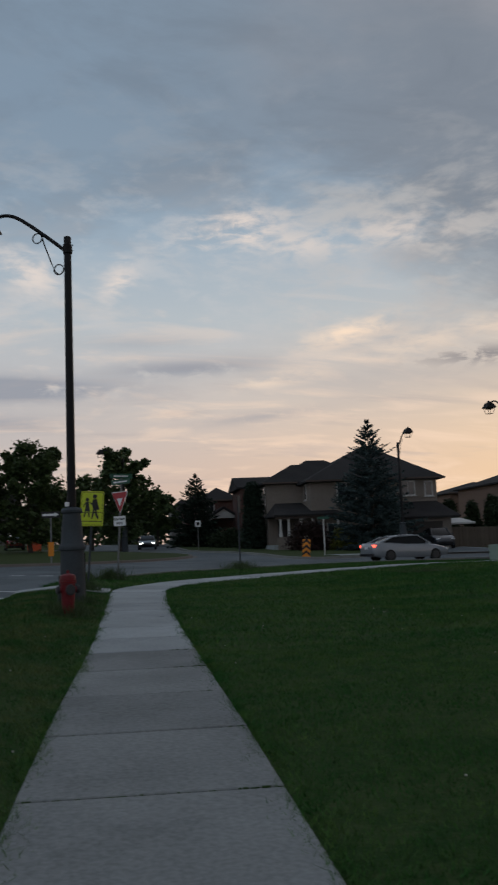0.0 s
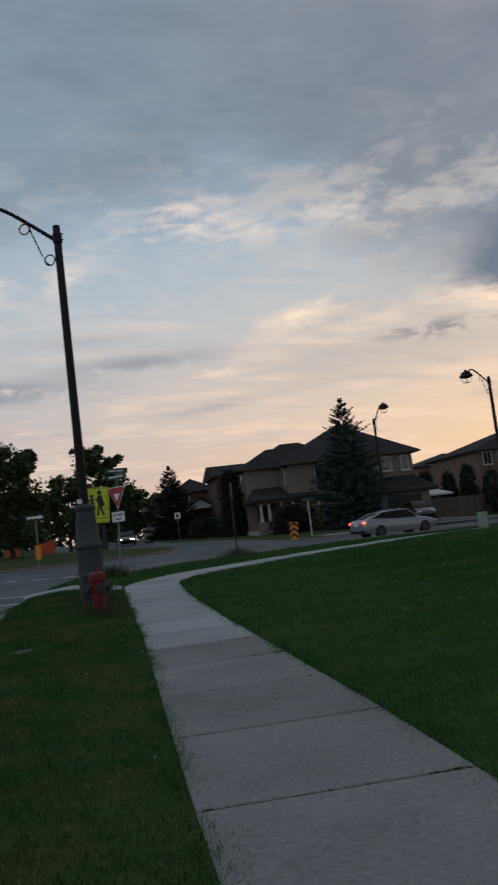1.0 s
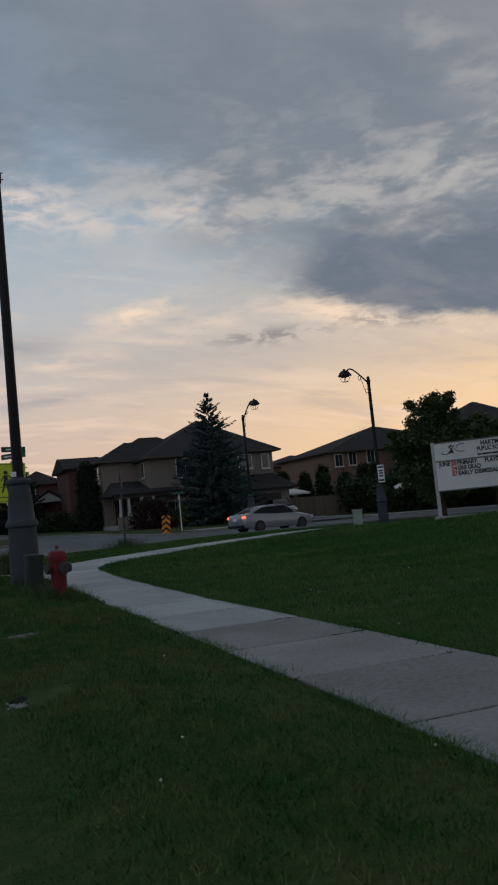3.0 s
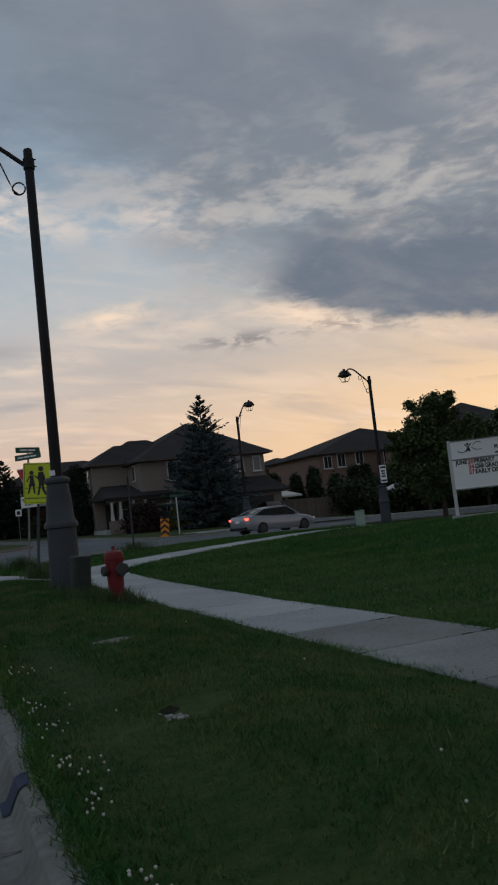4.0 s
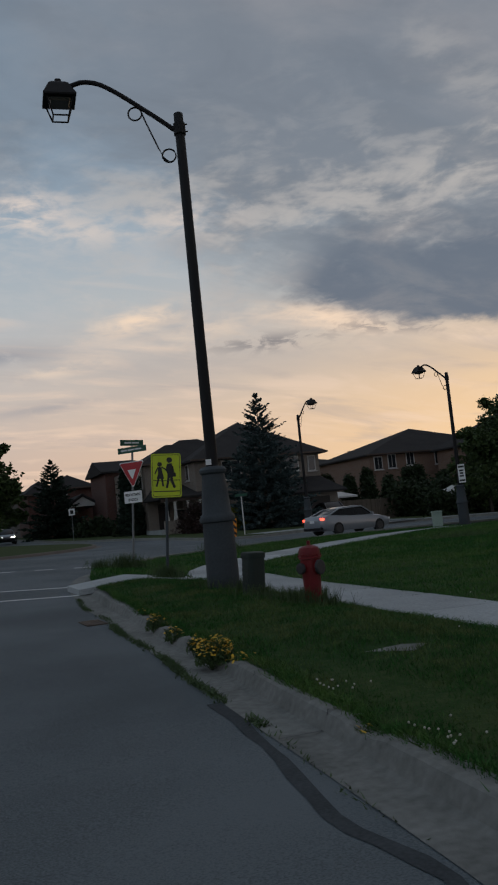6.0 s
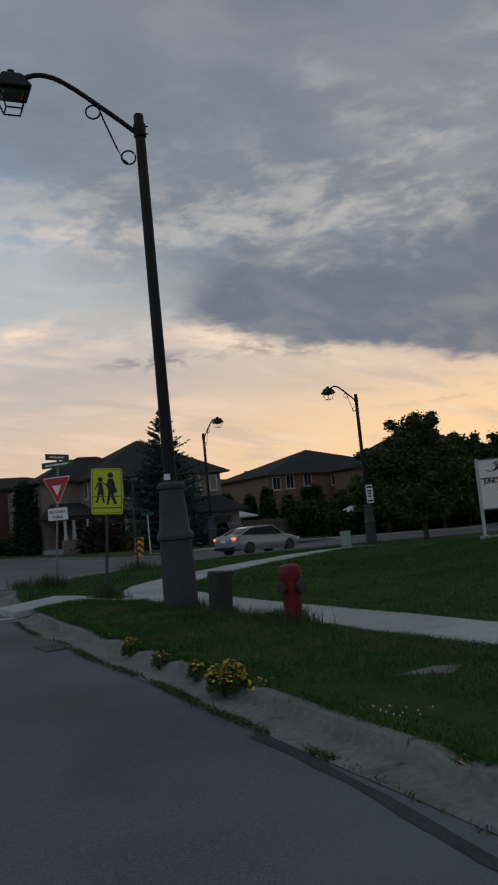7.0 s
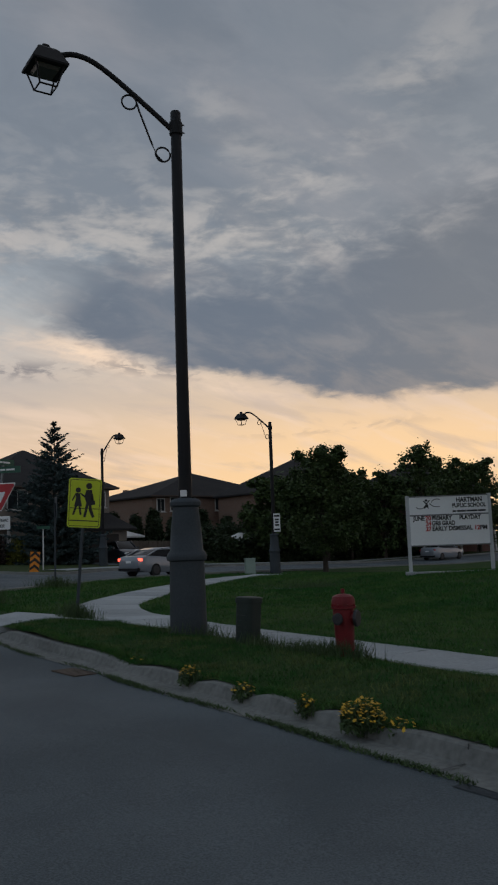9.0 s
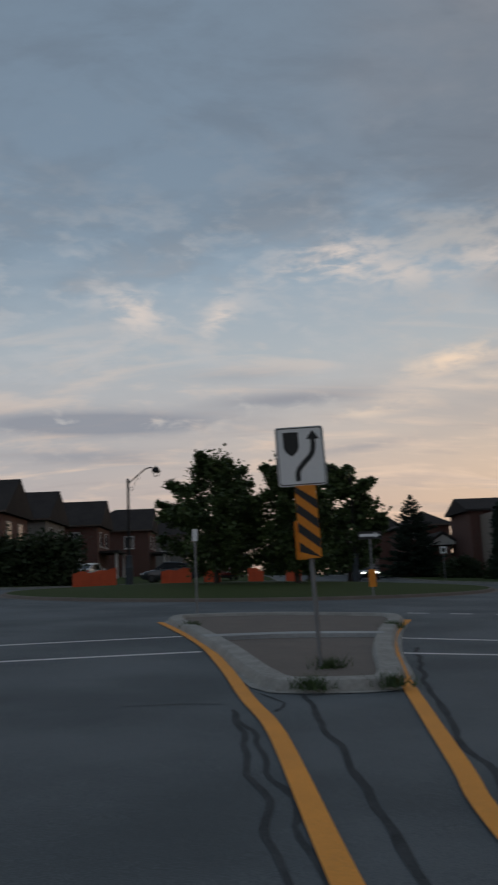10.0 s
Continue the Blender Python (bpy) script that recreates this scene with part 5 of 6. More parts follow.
def house(x0, x1, y0, y1, eave, ridge, material, label, gable="", wins=(), side_wins=(), chimney=None, porch=None, side="w", run=None):
    """A plain two-storey house with hipped or gabled roof."""
    ob = thing("house", label, "house", Matrix.Identity(4))
    z0 = R((x0 + x1) / 2, y0) - 0.5
    wall_block(ob, x0, x1, y0, y1, z0, eave, material)
    part("roof", hip_roof(bmesh.new(), x0, x1, y0, y1, eave + 0.1, ridge, 0.45, gable, run), M_ROOF, ob, "dark shingled roof")
    gutter(ob, x0 - 0.45, x1 + 0.45, y0 - 0.5, eave + 0.03)
    if "e" in gable:
        bm = bmesh.new()
        v = [bm.verts.new(p) for p in ((x1 + 0.4, y0, eave), (x1 + 0.4, y1, eave), (x1 + 0.4, (y0 + y1) / 2, ridge - 0.2), (x1 + 0.2, y0, eave), (x1 + 0.2, y1, eave), (x1 + 0.2, (y0 + y1) / 2, ridge - 0.2))]
        for f in ((0, 1, 2), (5, 4, 3), (0, 3, 4, 1), (1, 4, 5, 2), (2, 5, 3, 0)):
            bm.faces.new([v[i] for i in f])
        part("gable_trim", bm, M_TRIM, ob, "pale gable end")
    for cx, cz, w, h in wins:
        window(ob, cx, cz, w, h, y0)
    for cy, cz, w, h in side_wins:
        window(ob, cy, cz, w, h, y0, side, x0 if side == "w" else x1)
    if chimney:
        cx, cy, ch = chimney
        part("chimney", quad_box(bmesh.new(), (cx, cy, ch - 1.0), (0.6, 0.6, 2.2)), material, ob)
    if porch:
        px0, px1, pz = porch
        part("porch_roof", shed_roof(bmesh.new(), px0, px1, y0 - 2.2, y0, pz, pz + 0.9), M_ROOF, ob)
        for x in np.linspace(px0 + 0.3, px1 - 0.3, 4):
            column(ob, float(x), y0 - 1.9, z0 + 0.6, pz - 0.1, 0.12)
    return ob


house(38.9, 58, 83, 96, 7.0, 10.25, M_BROWN, "brown brick two-storey house with a dark hipped roof", wins=((39.9, 6.1, 0.9, 1.3), (41.6, 6.2, 0.9, 1.4), (43.9, 6.3, 0.9, 1.3), (47.6, 6.2, 1.0, 1.3), (51, 6.2, 1.0, 1.3), (54.4, 6.2, 0.8, 1.3)), run=10.0)
house(41, 52.5, 104, 116, 7.1, 8.9, M_BROWN, "brown brick house with a low dark roof", wins=((44.5, 6.0, 1, 1.2), (47.5, 6.0, 1, 1.2)), chimney=(49.6, 106, 9.3))
house(46, 58.5, 69, 81, 6.8, 10.7, M_BROWN, "brown brick house with a steep dark roof and white porch", wins=((48.5, 5.4, 1.2, 1.3), (52, 5.4, 1.0, 1.3), (56, 5.4, 1.2, 1.3), (49, 2.0, 1.2, 1.4), (54, 2.0, 1.4, 1.4)), porch=(46.5, 58, 2.7))
house(61, 74, 66, 78, 6.8, 10.3, M_REDBR, "red brick house with a dark roof behind trees", wins=((63, 5.2, 1.2, 1.3), (67, 5.2, 1.2, 1.3), (71, 5.2, 1.2, 1.3)), porch=(62, 72, 2.6))
house(60, 74, 84, 98, 7.0, 11.8, M_BROWN, "large brown brick house with a high dark roof")
# houses up the road, stepping down
hN = house(8.0, 12.6, 98.6, 108, 6.9, 8.6, M_REDBR, "brick house with a pale gabled porch", wins=((9.2, 6.2, 1, 1.2),))
gz = R(9, 92) + 0.15
bm = bmesh.new()
rings(bm, [[(8.2, y, 4.7), (10.1, y, 5.9), (12.0, y, 4.7), (11.8, y, 4.55), (10.1, y, 5.6), (8.4, y, 4.55)] for y in (91.6, 98.6)])
part("porch_gable_roof", bm, M_ROOF, hN)
part("porch_gable", plate(bmesh.new(), [(8.5, 4.6), (11.7, 4.6), (10.1, 5.62)], 91.75, 91.9), M_TRIM, hN, "pale gable over the porch")
for x in (8.6, 11.6):
    column(hN, x, 91.9, gz, 4.6, 0.16)
house(7.2, 10.6, 112, 122, 7.2, 9.0, M_REDBR, "brick house further up the road")
house(6.0, 9.5, 126, 136, 7.2, 9.0, M_GREYBR, "grey house far up the road")
# brick houses across the circle
k = 0
for cxh, cyh, mt, lab in ((-28.4, 76, M_REDBR, "red brick house with a pale gable end"), (-27.6, 88, M_GREYBR, "grey brick house with a pale gable end"), (-24.9, 101, M_REDBR, "red brick house with a white gable"), (-20.8, 115, M_REDBR, "red brick house with a porch"), (-17.5, 129, M_GREYBR, "small grey house far up the road")):
    gzz = R(cxh, cyh) + 0.1
    hh = house(cxh - 9, cxh, cyh, cyh + 8.5, gzz + 5.7, gzz + 8.8, mt, lab, gable="e", wins=((cxh - 2.5, gzz + 4.3, 1.1, 1.4), (cxh - 6, gzz + 4.3, 1.1, 1.4)), side_wins=((2.2, gzz + 4.3, 1.2, 1.5), (5.8, gzz + 4.3, 1.2, 1.5)), side="e")
    part("porch_roof", quad_box(bmesh.new(), (cxh + 1.0, cyh + 4.2, gzz + 2.9), (2.2, 7, 0.25)), M_ROOF, hh)
    for dy in (1.2, 7.2):
        column(hh, cxh + 1.8, cyh + dy, gzz, gzz + 2.8, 0.14)


# ---- plants ----
def leaf_cloud(name, centres, radii, per, size, material, seed, flat=0.5):
    """Small leaf quads gathered in clumps."""
    g = np.random.default_rng(seed)
    centres, radii = np.asarray(centres, float), np.asarray(radii, float)
    n = len(centres) * per
    c = np.repeat(centres, per, 0)
    r = np.repeat(radii, per)
    p = c + g.normal(size=(n, 3)) * (0.62 * r)[:, None] * np.array((1, 1, 0.85))
    u = g.normal(size=(n, 3))
    u[:, 2] *= flat
    u /= np.linalg.norm(u, axis=1)[:, None]
    w = np.cross(u, g.normal(size=(n, 3)))
    w /= np.linalg.norm(w, axis=1)[:, None]
    s = size * (0.6 + 0.8 * g.random(n))[:, None]
    v = np.stack((p - u * s * 0.6, p + w * s * 0.38, p + u * s * 0.6, p - w * s * 0.38), 1).reshape(-1, 3)
    return np_mesh(name, v, 4, material)


def tree(x, y, z, h, r, clear_h, label, seed, clumps=150, per=60, leaf=0.22, material=None, shape=1.0, cr=0.42, trunk_r=None):
    """Tapered trunk with limbs, and a ragged crown of leaf clumps."""
    g = np.random.default_rng(seed)
    ob = thing("tree", label, "tree", pose(x, y, z), "trees")
    tr = trunk_r or 0.02 * h
    ch = h - clear_h
    lean = g.normal(0, 0.12, 2)
    bm = bmesh.new()
    tube(bm, [(0, 0, -0.3), (0, 0, 0.1), (lean[0] * 0.3, lean[1] * 0.3, clear_h), (lean[0], lean[1], clear_h + ch * 0.5), (lean[0] * 1.4, lean[1] * 1.4, h * 0.93)], [tr * 1.5, tr * 1.1, tr * 0.85, tr * 0.5, tr * 0.12], 8)
    cs, rs = [], []
    for k in range(16):
        f = (k + 0.5) / 16
        a = k * 2.4 + g.normal(0, 0.3)
        zz = clear_h * 0.9 + ch * f * 0.8
        ll = r * (0.45 + 0.5 * math.sin(math.pi * min(1, 0.18 + 0.8 * f)) ** 0.8)
        e = Vector((math.cos(a) * ll * 0.85, math.sin(a) * ll * 0.85, zz + ll * 0.5))
        mid = Vector((math.cos(a) * ll * 0.4, math.sin(a) * ll * 0.4, zz + ll * 0.16))
        tube(bm, [(lean[0] * f, lean[1] * f, zz), mid, e], [tr * 0.4 * (1.1 - f), tr * 0.25 * (1.1 - f), tr * 0.06], 5)
    part("trunk", bm, M_BARK, ob, "grey-brown trunk and limbs", True)
    while len(cs) < clumps:
        f = g.random()
        prof = math.sin(math.pi * (0.10 + 0.86 * f ** (0.8 * shape))) ** 0.7
        a = g.random() * 2 * math.pi
        bump_ = 0.88 + 0.62 * noise.noise((math.cos(a) * 1.9 + seed, math.sin(a) * 1.9, f * 5.5))
        rad = r * prof * bump_ * math.sqrt(0.12 + 0.88 * g.random())
        if len(cs) % 2:
            # sprays that reach out and up past the body of the crown
            j = len(cs) // 2 % max(9, clumps // 20)
            gj = np.random.default_rng(seed * 100 + j)
            fj, aj, ext = 0.12 + 0.86 * gj.random(), gj.random() * 6.283, 0.90 + 0.25 * gj.random()
            pj = r * math.sin(math.pi * (0.10 + 0.86 * fj ** (0.8 * shape))) ** 0.7 * ext
            t = 0.45 + 0.55 * g.random() ** 0.7
            jit = g.normal(0, 0.10 * r * (1.15 - t), 3)
            cs.append((pj * t * math.cos(aj) + jit[0], pj * t * math.sin(aj) + jit[1], clear_h + ch * (fj - 0.16 + 0.20 * t * ext) + jit[2]))
            rs.append(cr * (1.05 - 0.6 * t) * (0.6 + 0.6 * g.random()) * r / 2.6)
            continue
        rad *= 0.9
        cs.append((lean[0] * f + rad * math.cos(a), lean[1] * f + rad * math.sin(a), clear_h - 0.1 * ch * (rad / r) + ch * f * 0.94))
        rs.append(cr * (0.4 + 1.0 * g.random() ** 1.5) * r / 2.6)
    o2 = new("crown", leaf_cloud("crown", cs, rs, per, leaf, material or M_LEAF, seed))
    o2.parent = ob
    tagged(o2, "dark green leafy crown")
    return ob


def conifer(x, y, z, h, r, label, seed, material, levels=34, base=0.25, per_branch=22, leaf=0.30):
    """Spruce: whorls of drooping boughs clothed in needle sprays."""
    g = np.random.default_rng(seed)
    ob = thing("spruce_tree", label, "tree", pose(x, y, z), "spruces")
    bm = bmesh.new()
    tube(bm, [(0, 0, -0.3), (0, 0, h * 0.5), (0, 0, h * 0.985)], [0.02 * h, 0.012 * h, 0.012], 8)
    part("trunk", bm, M_BARK, ob)
    P, U, S = [], [], []
    for k in range(levels):
        f = k / (levels - 1)
        zz = base + (h - base) * min(1.0, max(0.0, f ** 0.93 + g.normal(0, 0.006))) * 0.985
        rr = r * (1 - f) ** 0.86 * (0.93 + 0.22 * (k % 2)) * (0.9 + 0.2 * g.random()) + 0.10
        nb_ = max(5, int(17 * (1 - f) + 4))
        for j in range(nb_):
            a = 2 * math.pi * (j + 0.5 * (k % 2)) / nb_ + g.normal(0, 0.35)
            l2 = rr * (0.68 + 0.46 * g.random())
            lift = g.normal(0, 0.10)
            d = np.array((math.cos(a), math.sin(a), 0))
            droop = -0.16 * l2 + 0.62 * f * l2 + lift
            tip = np.array((0, 0, zz)) + d * l2 + np.array((0, 0, droop))
            n = int(per_branch * (0.35 + 0.65 * (1 - f)))
            for q in range(n):
                t = 0.22 + 0.78 * (q + g.random()) / n
                c = np.array((0, 0, zz)) * (1 - t) + tip * t + np.array((0, 0, 0.14 * l2 * t * t + lift * (1 - t)))
                side = np.array((-d[1], d[0], 0)) * g.normal(0, 0.9)
                u = d * 0.75 + side + np.array((0, 0, g.normal(-0.02, 0.45)))
                P.append(c + g.normal(0, 0.055, 3) * (1 - 0.6 * f))
                U.append(u / np.linalg.norm(u))
                S.append(leaf * (0.55 + 0.5 * g.random()) * (1 - 0.45 * f))
    P, U, S = np.array(P), np.array(U), np.array(S)[:, None]
    W = np.cross(U, g.normal(size=U.shape))
    W /= np.linalg.norm(W, axis=1)[:, None]
    v = np.stack((P - U * S * 0.5, P + W * S * 0.24, P + U * S * 0.8, P - W * S * 0.24), 1).reshape(-1, 3)
    o2 = new("needle_crown", np_mesh("needle_crown", v, 4, material))
    o2.parent = ob
    tagged(o2, "drooping needle-covered boughs")
    return ob


def shrub(x, y, z, rx, ry, h, label, seed, material, clumps=40, per=60, leaf=0.12, name="shrub", square=False, pointed=False):
    g = np.random.default_rng(seed)
    cs, rs = [], []
    for _ in range(clumps):
        a, f = g.random() * 6.283, g.random()
        q = math.sqrt(0.2 + 0.8 * g.random()) * (1.0 if square else max(0.06, 1 - f) ** 0.6 if pointed else math.sqrt(max(0.08, 1 - (f * 0.95) ** 2.2)))
        if square:
            cs.append((rx * (2 * g.random() - 1), ry * (2 * g.random() - 1), h * f))
        else:
            cs.append((rx * 0.85 * q * math.cos(a), ry * 0.85 * q * math.sin(a), h * 0.92 * f))
        rs.append(0.22 * min(rx, h) * (0.7 + 0.6 * g.random()) + 0.05)
    ob = thing(name, label, name.replace("_", " "), pose(x, y, z))
    o2 = new("foliage", leaf_cloud("foliage", cs, rs, per, leaf, material, seed))
    o2.parent = ob
    bm = bmesh.new()
    for k in range(5):
        a = 1.25 * k
        tube(bm, [(0.05 * math.cos(a), 0.05 * math.sin(a), -0.1), (rx * 0.4 * math.cos(a), ry * 0.4 * math.sin(a), h * 0.6)], [0.03, 0.012], 5)
    part("stem", bm, M_BARK, ob)
    return ob


conifer(19.4, 66.2, R(19.4, 66.2) + 0.1, 11.36 - R(19.4, 66.2) - 0.1, 3.75, "tall blue spruce in front of the corner house", 3, M_SPRUCE, 44, 0.1, 75, 0.36)
conifer(7.0, 91.0, R(7, 91) + 0.1, 7.9, 3.0, "dark spruce beside the road", 4, M_SPRUCED, 28, 0.1, 60, 0.42)
conifer(9.6, 99, R(9.6, 99) + 0.1, 5.4, 1.0, "slim dark young spruce", 5, M_SPRUCED, 18, 0.2, 12, 0.35)
# clipped column cedar and shrubs at the corner house
shrub(11.1, 76.0, R(11.1, 76) + 0.05, 1.0, 1.0, 6.3, "tall dark column-shaped cedar", 11, M_SPRUCED, 300, 130, 0.2, "cedar")
shrub(14.3, 67.6, R(14.3, 67.6) + 0.05, 1.9, 1.5, 2.2, "rounded dark red shrub", 12, M_LEAFR, 90, 70, 0.16)
shrub(17.2, 67.0, R(17.2, 67) + 0.05, 1.3, 1.2, 1.9, "yellow-green shrub beside the porch", 13, M_LEAFY, 70, 70, 0.15)
shrub(9.6, 84, R(9.6, 84) + 0.05, 2.4, 1.5, 1.7, "low dark shrub by the road", 14, M_LEAFD, 70, 60, 0.2)
shrub(11.0, 78, R(11, 78) + 0.05, 1.2, 1.2, 1.5, "low dark shrub by the wall", 15, M_LEAFD, 50, 60, 0.18)
# trees of the circle and up the road
tree(-11.3, 58.4, mound(-11.3, 58.4), 7.5, 3.3, 0.9, "broad dark leafy tree on the grass island", 21, 380, 60, 0.2)
tree(-6.7, 58.0, mound(-6.7, 58), 7.6, 2.9, 0.9, "dark leafy tree on the grass island", 22, 360, 60, 0.2)
tree(-0.9, 79, R(-0.9, 79) + 0.1, 9.4, 3.6, 1.4, "dark leafy tree beside the road", 23, 240, 50, 0.34)
tree(-3.8, 84, R(-3.8, 84) + 0.1, 7.6, 3.0, 1.8, "dark leafy tree beside the road", 24, 130, 50, 0.36)
tree(3.2, 104, R(3, 104) + 0.1, 7.0, 3.2, 1.6, "dark leafy tree up the road", 25, 110, 50, 0.42)
tree(1.0, 116, R(1, 116) + 0.1, 6.5, 3.4, 1.2, "dark leafy tree up the road", 26, 110, 50, 0.45)
tree(-9.5, 104, R(-9.5, 104) + 0.1, 7.5, 3.6, 1.4, "dark leafy tree up the road", 27, 110, 50, 0.45)
tree(-12.5, 122, R(-12, 120) + 0.1, 7.5, 3.6, 1.4, "dark leafy tree far up the road", 28, 100, 50, 0.5)
# young tree by the side road, the row behind it, the big maple on the lawn
tree(25.6, 44.2, R(25.6, 44.2) + 0.05, 7.4, 2.6, 1.5, "young leafy street tree beside the side road", 31, 460, 75, 0.14)
for k, (x, y, h, r) in enumerate(((37, 61.5, 7.2, 3.0), (40.5, 64, 7.6, 3.0), (43.5, 62, 7.8, 3.2), (47.5, 63, 8.2, 3.2), (51, 62, 8.6, 3.2), (56, 61.5, 11.4, 3.9), (62, 62.5, 9.8, 3.6), (68, 63.5, 10, 3.6))):
    tree(x, y, R(x, y) + 0.1, h, r, 1.5, "dark leafy tree behind the side road", 40 + k, 260, 60, 0.25)
tree(17.95, 20.0, L(17.95, 20.0), 12.5, 3.7, 1.6, "large dark maple on the school lawn", 60, 1500, 80, 0.115, shape=0.75, cr=0.36)
# far woods along the skyline
g = np.random.default_rng(77)
fw, fr = [], []
for k in range(420):
    a = radians(-60 + 150 * k / 419)
    d = 175 + g.normal(0, 7)
    for j in range(3):
        fw.append((d * math.sin(a) + g.normal(0, 2), d * math.cos(a), R(d * math.sin(a), 120) + (0.5 + 2.6 * j) * (0.7 + 0.5 * g.random())))
        fr.append(1.6 + g.random())
tagged(new("far_trees", leaf_cloud("far_trees", fw, fr, 26, 1.1, M_LEAFD, 78)), "dark line of far trees along the skyline", "woods", kind="stuff")
# hedges
for k, (x, y, lx, ly, h) in enumerate(((-27.5, 72.2, 5.5, 1.0, 3.2), (-38, 72.6, 5.5, 1.2, 3.2))):
    shrub(x, y, R(x, y) + 0.1, lx, ly, h, "long dark clipped hedge", 70 + k, M_LEAFD, 330, 60, 0.28, "hedge", True)
for k, (x, y, h) in enumerate(((31.2, 74, 4.4), (33.4, 74.4, 5.0), (36.0, 75, 4.2), (29.4, 75, 4.6), (38.2, 75, 4.6), (40.2, 76, 5.2), (34.8, 73, 3.6), (32.4, 72.6, 3.9), (37.2, 73.4, 4.8), (42.4, 75.0, 4.6))):
    shrub(x, y, R(x, y), 1.1, 1.1, h, "dark pointed cedar beside the fence", 80 + k, M_LEAFD, 110, 70, 0.22, "cedar", False, True)
for k, (x, y, lx, h) in enumerate(((37, 64.2, 4.0, 1.9), (46, 64.8, 4.5, 1.8), (56, 65.5, 5, 1.8), (38, 70, 5.0, 3.0))):
    shrub(x, y, R(x, y) + 0.1, lx, 0.9, h, "low dark hedge in front of the houses", 90 + k, M_LEAFD, 150, 60, 0.24, "hedge", True)

# wooden fence beside the garage
fn = thing("board_fence", "weathered grey-brown board fence beside the driveway", "fence", Matrix.Identity(4))
bd_mesh = finish(quad_box(bmesh.new(), (0, 0, 0.9), (0.14, 0.03, 1.8)), "board", M_WOOD)
for k in range(52):
    x = 27.6 + k * 0.15
    b_o = new("board", bd_mesh)
    b_o.parent, b_o.location = fn, (x, 70.4 + 0.02 * math.sin(k * 2.0), R(x, 70.4) + 0.1)
part("gate_roof", shed_roof(bmesh.new(), 27.4, 30.0, 70.6, 72.4, 2.75, 3.2), M_TRIM, fn, "pale lean-to roof over the gate")

# white canopy in a far yard
cn = thing("garden_canopy", "white fabric garden canopy on four posts", "canopy", pose(36.6, 65.7, R(36.6, 65.7)))
part("fabric", rings(bmesh.new(), [[(a * 0.9, b * 0.9, 2.05) for a, b in ((-1, -1), (1, -1), (1, 1), (-1, 1))], [(a * 0.9, b * 0.9, 2.15) for a, b in ((-1, -1), (1, -1), (1, 1), (-1, 1))], [(a * 0.1, b * 0.1, 2.6) for a, b in ((-1, -1), (1, -1), (1, 1), (-1, 1))]]), M_TRIM, cn)
for a, b in ((-1, -1), (1, -1), (1, 1), (-1, 1)):
    part("post", tube(bmesh.new(), [(a * 0.84, b * 0.84, 0), (a * 0.84, b * 0.84, 2.1)], 0.04, 6), M_TRIM, cn)


# orange barriers
def barrier(x, y, w, rz, seed):
    ob = thing("plastic_barrier", "sagging orange plastic barrier fence", "barrier", pose(x, y, R(x, y) + 0.1, 0, 0, rz), "orange barriers")
    g = np.random.default_rng(seed)
    n = max(4, int(w / 0.5))
    rows = []
    for k in range(n + 1):
        xx = -w / 2 + w * k / n
        t = 1.05 + g.normal(0, 0.10)
        yy = g.normal(0, 0.05)
        rows.append([(xx, yy - 0.02, 0.0), (xx, yy - 0.02, t), (xx, yy + 0.02, t), (xx, yy + 0.02, 0.0)])
    part("mesh_panel", rings(bmesh.new(), rows), M_NET, ob)
    for xx in (-w / 2, 0, w / 2):
        part("stake", tube(bmesh.new(), [(xx, 0.05, -0.2), (xx, 0.05, 1.25)], 0.025, 6), M_WOOD, ob)
    return ob


for k, (x, y, w) in enumerate(((-19.6, 66.6, 2.9), (-14.6, 68.8, 2.2), (-12.0, 71.0, 1.3), (-8.6, 73.4, 1.2), (-5.6, 73.6, 1.2))):
    barrier(x, y + 4 if k else y, w, 0, 100 + k)


